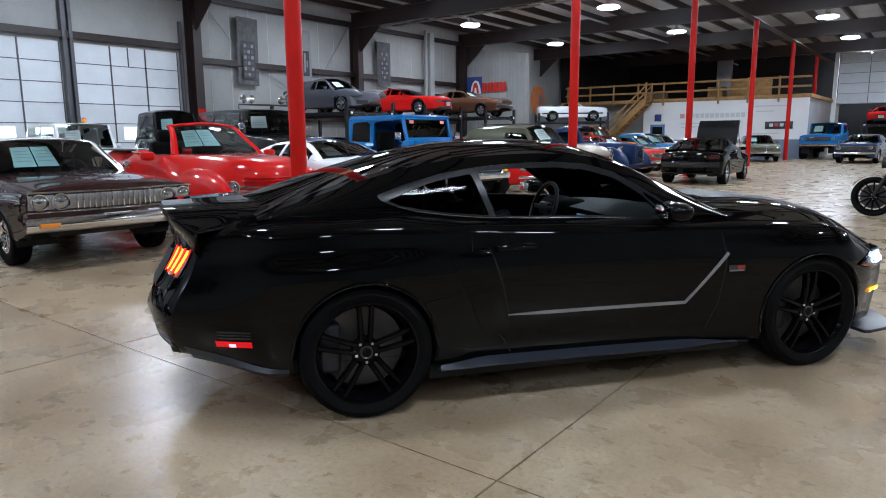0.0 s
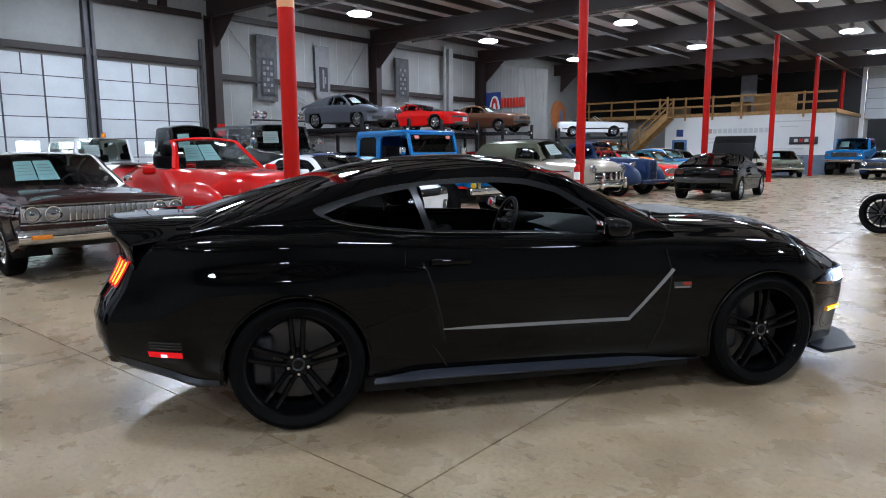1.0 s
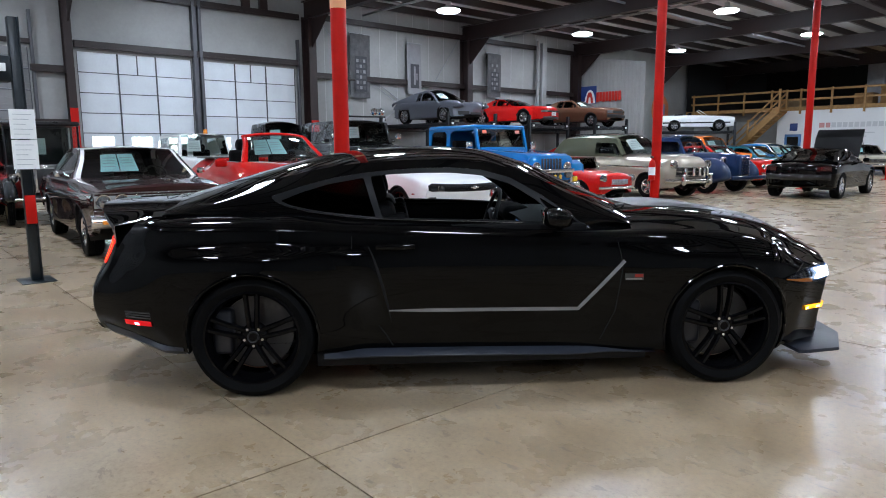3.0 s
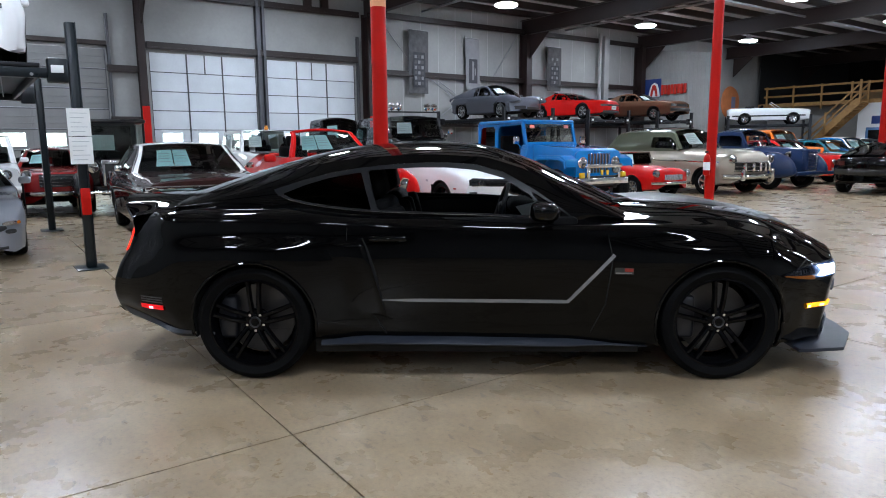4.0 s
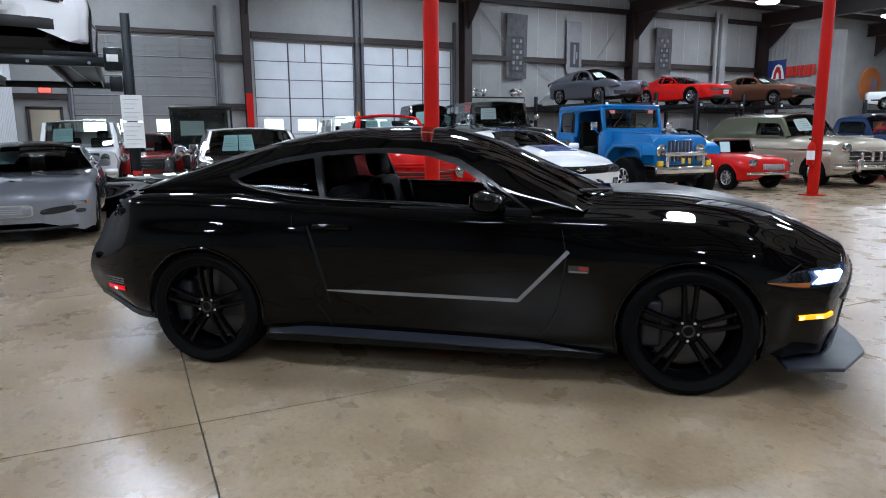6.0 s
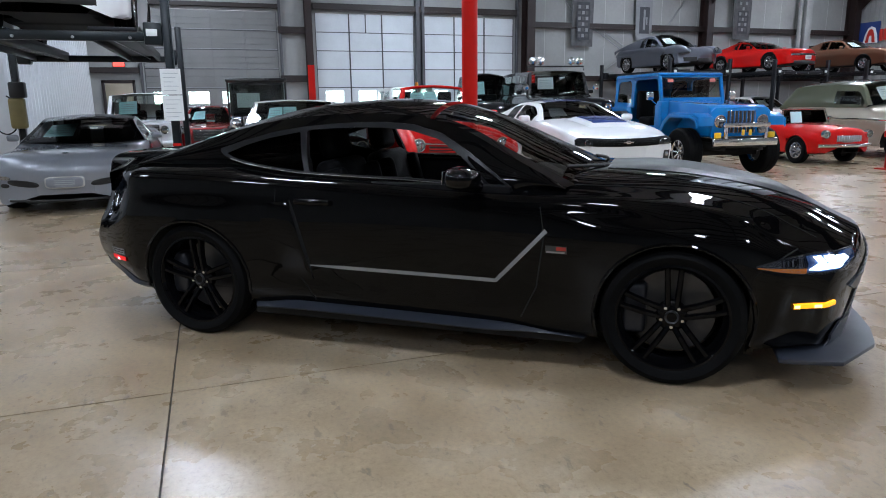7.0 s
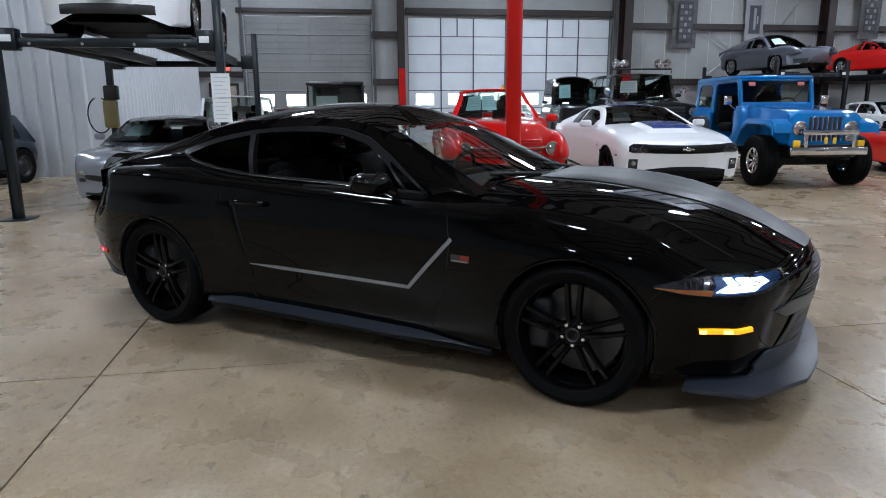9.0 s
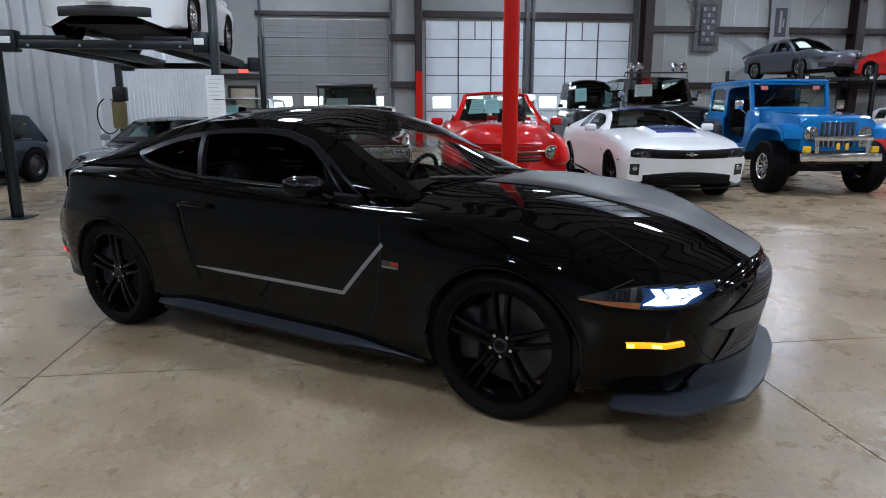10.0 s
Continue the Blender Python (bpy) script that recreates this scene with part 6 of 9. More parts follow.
band(MS, 0.335, 0.40, -0.60, 0.60, 0.008, AERO, main_car, "rear_diffuser", rear=True)
band(MS, 0.62, 0.86, -0.34, 0.34, 0.006, BLACK_TRIM, main_car, "rear_panel", rear=True, thick=0.015)
n = 45
vs = []
for y in 0.70 * np.sin(np.linspace(-math.pi / 2, math.pi / 2, n)):
    e = smoothstep(0.70, 0.52, abs(y))
    zd = MS.deck(-2.30, y)
    xr, xl = MS.rear(y, zd - 0.02)[0], MS.rear(y, zd - 0.07)[0]
    vs += [MS.on_top(-2.02, y, 0.0005), MS.on_top(-2.12, y, 0.001 + 0.004 * e), MS.on_top(-2.20, y, 0.001 + 0.010 * e), (xr + 0.01, y, zd + 0.002 + 0.018 * e),
           (xr - 0.022 * e, y, zd + 0.001 + 0.018 * e), (xr - 0.026 * e, y, zd + 0.008 * e - 0.002), (xr - 0.016 * e - 0.002, y, zd - 0.026), (xl - 0.003, y, zd - 0.068), (MS.rear(y, zd - 0.12)[0] + 0.004, y, zd - 0.12)]
put("spoiler", mesh_of("spoiler", vs, grid_faces(n, 9, flip=True), BLACK, sharp=50), main_car)
# bonnet: satin band, vents, edge seams
xs = np.linspace(0.99, 2.298, 44)
ys = np.linspace(-0.33, 0.33, 15)
vs = [MS.on_top(x, y * (1 - 0.38 * smoothstep(1.5, 2.29, x)), 0.004 + 0.02 * smoothstep(0.33, 0.26, abs(y)) * smoothstep(0.95, 1.25, x) * (1 - smoothstep(1.9, 2.2, x))) for x in xs for y in ys]
put("bonnet_stripe", mesh_of("bonnet_stripe", vs, grid_faces(len(xs), len(ys)), SATIN, sharp=60), main_car, None, "satin grey bonnet stripe")
for sg in (1, -1):
    vx = np.linspace(1.46, 1.86, 14)
    vs = [MS.on_top(x + 0.10 * (0.5 - t), sg * (0.365 + (0.19 - 0.05 * (x - 1.46) / 0.4) * t), 0.002 if t in (0, 1) or x in (vx[0], vx[-1]) else 0.0055) for x in vx for t in (0, 0.06, 0.35, 0.65, 0.94, 1)]
    vent = put("bonnet_vent", mesh_of("bonnet_vent", vs, grid_faces(len(vx), 6, flip=sg < 0), AERO), main_car)
    for k in range(4):
        x = 1.52 + 0.085 * k
        vs = [MS.on_top(x + dx + 0.09 * (0.5 - t), sg * (0.385 + (0.15 - 0.05 * (x - 1.46) / 0.4) * t), 0.0075) for t in np.linspace(0, 1, 6) for dx in (0.0, 0.016)]
        put("vent_slot", mesh_of("vent_slot", vs, grid_faces(6, 2, flip=sg < 0), mat("shut_line", (0.0008, 0.0008, 0.0008), 0.9)), vent)
    pts = [MS.on_top(x, sg * (0.70 - 0.06 * smoothstep(1.4, 2.2, x)), 0.001) for x in np.linspace(0.85, 2.18, 24)]
    part("bonnet_seam", tube_bm(pts, 0.003, 5), GAP, main_car)
# cowl panel and wipers
cv = [(0.72 + 0.22 * (1 - (y / 0.8) ** 2) + dx, y, 0.965 + 0.03 * (1 - (y / 0.8) ** 2) + dz) for y in np.linspace(-0.66, 0.66, 15) for dx, dz in ((-0.04, -0.014), (0.05, -0.004), (0.10, -0.016))]
put("cowl", mesh_of("cowl", cv, grid_faces(15, 3), BLACK_TRIM), main_car)
for w0 in (-0.10, 0.62):
    pts = []
    for t in np.linspace(0, 1, 7):
        p = MS.cabin_xyz(0.80 - 0.10 * t, w0 - 0.66 * t)
        pts.append((p[0] + 0.012, p[1], p[2] + 0.016))
    arm = part("wiper", tube_bm(pts, 0.007, 6), BLACK_TRIM, main_car)
    part("wiper_blade", tube_bm([(x + 0.006, y, z - 0.008) for x, y, z in pts[2:]], 0.006, 6), RUBBER, arm)
# cabin: tub, dash, seats with head rests, door cards, wheel, gear lever
part("interior_tub", box_bm((-1.5, 0.75, -0.78, 0.78, 0.24, 0.30), (-1.55, -1.45, -0.7, 0.7, 0.28, 0.98), (-0.7, 0.5, -0.13, 0.13, 0.3, 0.60), bevel=0.03), DARK_INSIDE, main_car)
dash = part("dashboard", box_bm((0.30, 0.80, -0.72, 0.72, 0.62, 0.93), (0.22, 0.42, 0.16, 0.58, 0.86, 0.97), bevel=0.07, seg=3), DARK_INSIDE, main_car)
pv = []
for x in np.linspace(0.26, 1.0, 12):
    for w in np.linspace(-1, 1, 21):
        u = (x - 0.26) / 0.74
        pv.append((x - 0.20 * w * w * u, 0.70 * w * (1 - 0.08 * u), 0.925 + 0.045 * math.sin(math.pi * min(1.0, u * 1.25)) - 0.03 * w * w))
put("dash_pad", mesh_of("dash_pad", pv, grid_faces(12, 21), mat("dash_grey", (0.030, 0.035, 0.037), 0.5, vary=0.2, scale=20, bump=0.15, bump_scale=300)), dash)
for sg in (1, -1):
    part("door_card", box_bm((-0.62, 0.55, sg * 0.80 - 0.03, sg * 0.80 + 0.03, 0.35, 0.955), bevel=0.03), DARK_INSIDE, main_car)
    lean = pose(-0.42, sg * 0.37, 0.52, 0, -14, 0)
    part("seat", box_bm((-0.10, 0.50, -0.27, 0.27, -0.14, 0.02), (-0.14, 0.52, -0.27, -0.18, -0.1, 0.08), (-0.14, 0.52, 0.18, 0.27, -0.1, 0.08), bevel=0.05, seg=3), DARK_INSIDE, main_car, m=pose(-0.42, sg * 0.37, 0.52))
    back = part("seat_back", box_bm((-0.16, -0.02, -0.25, 0.25, 0.0, 0.56), (-0.17, 0.05, -0.28, -0.2, 0.08, 0.50), (-0.17, 0.05, 0.2, 0.28, 0.08, 0.50), bevel=0.055, seg=3), DARK_INSIDE, main_car, m=lean)
    part("head_rest", box_bm((-0.15, -0.04, -0.14, 0.14, 0.57, 0.76), bevel=0.05, seg=3), DARK_INSIDE, back)
part("rear_seat", box_bm((-1.45, -0.95, -0.62, 0.62, 0.35, 0.52), (-1.5, -1.36, -0.62, 0.62, 0.5, 0.98), bevel=0.07, seg=3), DARK_INSIDE, main_car)
ring = [(0.16 + 0.06 * math.cos(t), 0.37 + 0.185 * math.sin(t), 0.90 + 0.175 * math.cos(t)) for t in np.linspace(0, 2 * math.pi, 28, endpoint=False)]
sw = part("steering_wheel", tube_bm(ring, 0.015, 10, closed=True), BLACK_TRIM, main_car)
part("wheel_hub", box_bm((0.15, 0.20, 0.29, 0.45, 0.85, 0.94), (0.155, 0.175, 0.20, 0.54, 0.885, 0.915), bevel=0.02), BLACK_TRIM, sw)
part("inner_mirror", box_bm((0.16, 0.19, -0.12, 0.12, 1.235, 1.295), bevel=0.02), BLACK_TRIM, main_car)
part("dash_display", box_bm((0.300, 0.306, -0.12, 0.12, 0.76, 0.88), bevel=0.004), glow("display_blue", (0.15, 0.3, 0.6), 0.35), main_car)

# calipers behind the spokes
for xa in MAIN_SPEC["axles"]:
    for sg in (1, -1):
        part("brake_caliper", box_bm((-0.07, 0.05, -0.05, 0.05, -0.13, 0.13), bevel=0.025, seg=3), mat("caliper_grey", (0.035, 0.037, 0.045), 0.35, 0.5, vary=0.2, scale=12), main_car, m=pose(xa - 0.17, sg * 0.80, 0.36, 0, 0, 0))

# ---- the parked cars ----


def simple(ends, w, hood, deck, belt, sill, axles, wheel, arch, cab, nose_z=None, tail_z=None, taper=0.13, soft=0.07, **kw):
    """A body from its main heights; cab gives the roof, kw overrides any curve."""
    x0, x1 = ends
    f, r = max(axles), min(axles)
    A, C = (cab["A"], cab["C"]) if cab else kw.pop("open_cab", (0.3, -0.6))
    nose_z, tail_z = nose_z or hood - 0.14, tail_z or deck - 0.12
    s = dict(ends=ends, axles=axles, wheel=wheel, arch=arch, cuts=[1, 3, 3, 2, 2, 4, 4], ramp=0.6,
             wide=[(x0, w - taper), (x0 + 0.25, w - 0.03), (r, w), ((f + r) / 2, w - 0.015), (f, w), (x1 - 0.25, w - 0.03), (x1, w - taper)],
             top=[(x0, tail_z), (x0 + 0.10, deck - 0.02), (x0 + 0.3, deck), (C, deck + 0.01), (A, hood + 0.01), ((A + x1) / 2, hood - 0.005), (x1 - 0.25, hood - 0.05), (x1 - 0.06, (hood + nose_z) / 2), (x1, nose_z)],
             shoulder=[(x0, tail_z - soft), (x0 + 0.15, deck - soft), (C - 0.1, min(deck, belt) - 0.4 * soft), (C + 0.3, belt), (A - 0.1, belt), (A + 0.25, min(hood, belt) - 0.5 * soft), (x1 - 0.3, hood - 0.05 - soft), (x1, nose_z - soft)],
             sill=[(x0, sill + 0.10), (r, sill), (f, sill), (x1, sill + 0.05)], cabin=cab)
    s.update(kw)
    return s


def cab(A, H, R, C, belt, roof, yb, yr, wins, deck=None, hood=None, **kw):
    c = dict(A=A, H=H, R=R, C=C, rail=[(C, deck or belt), (C + 0.35 * (R - C), belt + 0.40 * (roof - belt)), (R, roof - 0.03), ((R + H) / 2, roof), (H, roof - 0.03), (H + 0.6 * (A - H), belt + 0.42 * (roof - belt)), (A, hood or belt)],
             ry=[(C, yb), (R, yr), (H, yr), (A, yb)], wins=wins, crown=0.05, n=30)
    c.update(kw)
    return c


def finish(car, sh, style, rim, glassy=GLASS, body=None, roof=None, cabin=True, frame=None, n=34):
    if cabin:
        sh.cabin(car, body, glassy, None, n=n, roof_mat=roof, frame=frame)
    sh.arch_lips(car, BLACK_TRIM, 0.008, 0.003)
    add_wheels(car, sh.s, style, rim)


def plate(sh, car, z, rear=False):
    f = sh.rear if rear else sh.front
    p = f(0, z, 0.03)
    ob = part("number_plate", box_bm((-0.008, 0.008, -0.15, 0.15, -0.075, 0.075), bevel=0.003), PLATE, car, m=pose(*p))
    part("plate_bar", box_bm((-0.011, 0.011, -0.11, 0.11, -0.025, 0.025), bevel=0), INK, ob)


WIDE_STEEL = (0.33, 0.20, 0.74, 0.19)
# maroon and white 1960s coupe
MAROON = paint("maroon", (0.024, 0.0045, 0.0055))
CREAM = paint("cream_white", (0.82, 0.82, 0.79))
sp = simple((-2.62, 2.48), 0.93, 1.00, 1.00, 0.985, 0.26, (1.50, -1.46), (0.33, 0.21, 0.78, 0.19), (0.37, 0.36),
            cab(0.78, 0.25, -0.75, -1.40, 0.985, 1.41, 0.84, 0.66, [(-0.95, -0.15), (-0.09, 0.62)], crown=0.04, wbow=0.2), nose_z=0.93, tail_z=0.86, taper=0.03, soft=0.05, bowf=0.05, bowr=0.05,
            nose=[(0.3, -0.04), (0.6, -0.03), (0.85, 0.02), (0.95, 0.03)])
sp["sill"] = [(-2.62, 0.36), (-1.46, 0.26), (1.5, 0.26), (2.1, 0.34), (2.48, 0.47)]
maroon_coupe, S = start_car("coupe", sp, pose(-9.85, 3.82, 0, 0, 0, -4), "maroon 1960s hardtop coupe with a white roof and chrome grille", "car", MAROON, 60, "parked cars")
finish(maroon_coupe, S, "eight", CHROME, body=MAROON, roof=CREAM)
inside(S, maroon_coupe, -1.1, 0.7, 0.62, 0.25)
seats(maroon_coupe, -0.1, 0.62)
band(S, 0.44, 0.61, -0.93, 0.93, 0.12, CHROME, maroon_coupe, "front_bumper", thick=0.12)
band(S, 0.66, 0.86, -0.88, 0.88, 0.012, mat("grille_silver", (0.35, 0.35, 0.36), 0.35, 0.8, vary=0.3, scale=30), maroon_coupe, "grille")
for k in range(15):
    yy = -0.42 + 0.06 * k
    part("grille_bar", box_bm((-0.02, 0.02, -0.006, 0.006, -0.08, 0.08), bevel=0.003), CHROME, maroon_coupe, m=pose(*S.front(yy, 0.76, 0.02)))
for z in (0.655, 0.865):
    band(S, z - 0.012, z + 0.012, -0.89, 0.89, 0.03, CHROME, maroon_coupe, "grille_surround")
for yy in (-0.78, -0.58, 0.58, 0.78):
    round_lamp(S, yy, 0.765, 0.09, maroon_coupe, 0.03)
for yy in (-0.72, 0.72):
    part("marker_lamp", box_bm((-0.02, 0.02, -0.10, 0.10, -0.025, 0.025), bevel=0.01), AMBER, maroon_coupe, m=pose(*S.front(yy, 0.525, 0.12)))
plate(S, maroon_coupe, 0.53)
part("bonnet_ornament", box_bm((1.9, 2.3, -0.012, 0.012, 1.0, 1.018), (2.28, 2.36, -0.03, 0.03, 0.99, 1.03), bevel=0.006), CHROME, maroon_coupe)
for right in (True, False):
    vs = [S.on_side(x, z + dz, o, right) for x, z in zip(np.linspace(-2.5, 2.3, 30), np.linspace(0.72, 0.80, 30)) for dz, o in ((-0.05, 0.001), (-0.03, 0.010), (0.03, 0.010), (0.05, 0.001))]
    put("side_trim", mesh_of("side_trim", vs, grid_faces(30, 4, flip=right), CHROME), maroon_coupe)
mirrors(S, maroon_coupe, CHROME, 0.55, 1.06, 0.98, (0.04, 0.12, 0.09))
windscreen_sheet(maroon_coupe, S, -0.62, 0.02, 0.2, 0.72, n=2)
for sg in (1, -1):
    part("pillar_trim", tube_bm([[*S.cabin_xyz(x, sg * 0.99)][:3] for x in np.linspace(0.26, 0.77, 8)], 0.016, 6), CHROME, maroon_coupe)

# red retro roadster pickup
RED = paint("red", (0.62, 0.005, 0.004))
sp = simple((-2.45, 2.30), 0.97, 1.17, 1.24, 1.17, 0.30, (1.45, -1.50), (0.38, 0.27, 0.80, 0.26), (0.43, 0.43),
            cab(0.62, 0.12, -0.42, -0.72, 1.17, 1.62, 0.74, 0.55, [(-0.40, 0.48)], crown=0.05, wbow=0.18, open_top=True), nose_z=0.86, tail_z=0.95, taper=0.20, soft=0.20, bowf=0.42, bowr=0.15, flat=0.95,
            tuck=[(-2.4, 0.12), (-1.5, 0.22), (-0.6, 0.10), (0.6, 0.12), (1.45, 0.24), (2.3, 0.16)])
red_pickup, S = start_car("pickup", sp, pose(-9.72, 6.24, 0, 0, 0, -5.9), "red retro roadster pickup with rounded wings and round lamps", "pickup truck", RED, 60, "parked cars")
finish(red_pickup, S, "five", ALLOY, body=RED)
inside(S, red_pickup, -0.6, 0.6, 0.72, 0.2)
seats(red_pickup, -0.15, 0.75)
for sg in (1, -1):
    for xa, k in ((1.45, 1.0), (-1.5, 0.95)):
        fb = bmesh.new()
        bmesh.ops.create_icosphere(fb, subdivisions=4, radius=1.0)
        for v in fb.verts:
            c = v.co
            c.x, c.y, c.z = c.x * 0.82 * k, c.y * 0.20, c.z * 0.36
            if c.z < 0:
                c.z *= 0.4
        part("wing", fb, RED, red_pickup, m=pose(xa + 0.05, sg * 0.80, 0.64, 0, 0, 0))
    round_lamp(S, sg * 0.66, 0.74, 0.105, red_pickup, 0.16)
band(S, 0.735, 0.775, -0.62, 0.62, 0.10, CHROME, red_pickup, "front_bar", thick=0.06)
band(S, 0.60, 0.72, -0.50, 0.50, 0.03, BLACK_TRIM, red_pickup, "grille")
for z in (0.63, 0.67, 0.82, 0.86):
    band(S, z, z + 0.02, -0.5, 0.5, 0.05, RED, red_pickup, "grille_rib")
windscreen_sheet(red_pickup, S, -0.75, 0.05, 0.25, 0.75, n=2)
for sg in (1, -1):
    part("head_rest", box_bm((-0.50, -0.36, sg * 0.36 - 0.13, sg * 0.36 + 0.13, 1.36, 1.56), bevel=0.05, seg=3), DARK_INSIDE, red_pickup)
    part("windscreen_post", tube_bm([S.cabin_xyz(x, sg) for x in np.linspace(0.62, 0.10, 8)], 0.028, 8), RED, red_pickup)
    part("cant_strip", tube_bm([(0.60, sg * 0.80, 1.17), (0.0, sg * 0.83, 1.18), (-0.70, sg * 0.80, 1.21)], 0.012, 6), CHROME, red_pickup)
part("windscreen_header", tube_bm([S.cabin_xyz(0.10, w) for w in np.linspace(-1, 1, 13)], 0.026, 8), RED, red_pickup)
part("rear_bulkhead", box_bm((-0.78, -0.66, -0.76, 0.76, 0.9, 1.23), bevel=0.04, seg=3), RED, red_pickup)
part("tonneau", box_bm((-2.25, -0.80, -0.70, 0.70, 1.215, 1.245), bevel=0.012), BLACK_TRIM, red_pickup)
mirrors(S, red_pickup, RED, 0.42, 1.16, 1.03, (0.06, 0.2, 0.13))

# white modern coupe with blue stripes
WHITE = paint("white", (0.84, 0.85, 0.86))
MESH_BLACK = mat("mesh_black", (0.003, 0.003, 0.0035), 0.5, vary=0.3, scale=40, spec=0.15)
BLUE_STRIPE = paint("stripe_blue", (0.008, 0.035, 0.20))
sp = simple((-2.42, 2.34), 0.955, 1.02, 1.05, 1.02, 0.22, (1.42, -1.42), (0.355, 0.27, 0.80, 0.27), (0.385, 0.39),
            cab(0.72, 0.0, -0.85, -1.75, 1.02, 1.345, 0.84, 0.60, [(-0.95, -0.50, TINTED), (-0.42, 0.46)], deck=1.06, crown=0.05, wbow=0.2), nose_z=0.84, tail_z=0.9, taper=0.07, soft=0.05, bowf=0.16, bowr=0.1,
            nose=[(0.2, -0.03), (0.45, 0.0), (0.7, 0.03), (0.85, -0.02)],
            top=[(-2.42, 0.90), (-2.3, 1.03), (-1.75, 1.06), (0.72, 1.075), (1.2, 1.045), (1.7, 0.975), (2.1, 0.89), (2.28, 0.845), (2.34, 0.81)],
            shoulder=[(-2.42, 0.83), (-2.27, 0.99), (-1.85, 1.0), (-1.4, 1.02), (0.6, 1.01), (1.0, 0.985), (1.5, 0.93), (2.0, 0.84), (2.34, 0.75)])
white_coupe, S = start_car("coupe", sp, pose(-9.42, 8.84, 0, 0, 0, -5), "white modern muscle coupe with twin blue stripes and a black grille", "car", WHITE, 60, "parked cars")
finish(white_coupe, S, "five", RIM_BLACK, glass("grey_glass", (0.30, 0.33, 0.33)), body=WHITE)
inside(S, white_coupe, -1.1, 0.65, 0.6, 0.2)
seats(white_coupe, -0.15, 0.6)


def nose_shape(S, car, name, lower, upper, y1, out, material, n=24):
    """A panel on the nose between the curves lower(y) and upper(y), out to y1."""
    vs = []
    for y in np.linspace(-y1, y1, n):
        lo, hi = lower(abs(y)), upper(abs(y))
        vs += [S.front(y, lo + (hi - lo) * t, o) for t, o in ((0, out - 0.012), (0.06, out), (0.5, out), (0.94, out), (1, out - 0.012))]
    return put(name, mesh_of(name, vs, grid_faces(n, 5), material, sharp=60), car)


nose_shape(S, white_coupe, "grille", lambda y: 0.645 + 0.03 * (y / 0.84) ** 2, lambda y: 0.775 + 0.035 * (y / 0.84) ** 2 - 0.05 * smoothstep(0.76, 0.85, y), 0.85, 0.008, MESH_BLACK)
for z in (0.675, 0.705, 0.735):
    nose_shape(S, white_coupe, "grille_slat", lambda y: z, lambda y: z + 0.012, 0.52, 0.014, MESH_BLACK)
nose_shape(S, white_coupe, "lower_intake", lambda y: 0.265 + 0.02 * smoothstep(0.5, 0.66, y), lambda y: 0.455 - 0.05 * (y / 0.66) ** 2, 0.66, 0.008, MESH_BLACK)
for z in (0.30, 0.34, 0.38):
    nose_shape(S, white_coupe, "intake_slat", lambda y: z, lambda y: z + 0.012, 0.60, 0.013, MESH_BLACK)
band(S, 0.205, 0.24, -0.84, 0.84, 0.05, BLACK, white_coupe, "front_splitter", thick=0.06)
for sg in (1, -1):
    vs = [S.front(sg * y, 0.40 + 0.17 * t + 0.10 * (y - 0.72) * (1 - t), 0.009) for y in np.linspace(0.715, 0.845, 6) for t in np.linspace(0, 1, 5)]
    fog = put("fog_recess", mesh_of("fog_recess", vs, grid_faces(6, 5, flip=sg < 0), BLACK_TRIM), white_coupe)
    part("fog_lamp", lathe_bm([(0.040, -0.02), (0.040, 0.004), (0.033, 0.008), (0.0, 0.014)], 16, "x", m=pose(*S.front(sg * 0.775, 0.51, 0.012))), LIGHT_LENS, fog)
    lv = [S.front(sg * y, 0.665 + 0.10 * t, 0.014) for y in np.linspace(0.58, 0.82, 6) for t in np.linspace(0, 1, 4)]
    hl = put("headlight", mesh_of("headlight", lv, grid_faces(6, 4, flip=sg < 0), mat("lamp_black", (0.01, 0.011, 0.014), 0.1)), white_coupe)
    part("lamp_ring", lathe_bm([(0.038, 0.0), (0.042, 0.008), (0.046, 0.0)], 18, "x", m=pose(*S.front(sg * 0.66, 0.715, 0.018))), CHROME, hl)
part("emblem", box_bm((-0.01, 0.012, -0.09, 0.09, -0.014, 0.014), (-0.01, 0.012, -0.035, 0.035, -0.03, 0.03), bevel=0.008), CHROME, white_coupe, m=pose(*S.front(0, 0.715, 0.022)))
# bonnet bulge with its blue top, blue roof between white edges
xs = np.linspace(0.95, 1.86, 22)
ys = np.linspace(-0.46, 0.46, 17)
vs = [S.on_top(x, y * (1 - 0.12 * (x - 0.95)), 0.002 + 0.055 * smoothstep(0.46, 0.36, abs(y)) * smoothstep(0.95, 1.15, x) * (1 - smoothstep(1.72, 1.86, x))) for x in xs for y in ys]
put("bonnet_bulge", mesh_of("bonnet_bulge", vs, grid_faces(22, 17), WHITE, sharp=70), white_coupe)
xs = np.linspace(1.16, 1.76, 14)
vs = [S.on_top(x, y * (0.40 - 0.06 * (x - 1.16)), 0.0605 - 0.0 * y - 0.055 * smoothstep(1.72, 1.86, x)) for x in xs for y in np.linspace(-0.86, 0.86, 9)]
put("bonnet_stripe", mesh_of("bonnet_stripe", vs, grid_faces(14, 9), BLUE_STRIPE), white_coupe)
vs = []
for x in np.linspace(-0.95, 0.015, 14):
    for w in np.linspace(-0.70, 0.70, 9):
        p = S.cabin_xyz(x, w)
        vs.append((p[0], p[1], p[2] + 0.006))
put("roof_stripe", mesh_of("roof_stripe", vs, grid_faces(14, 9, flip=True), BLUE_STRIPE), white_coupe)
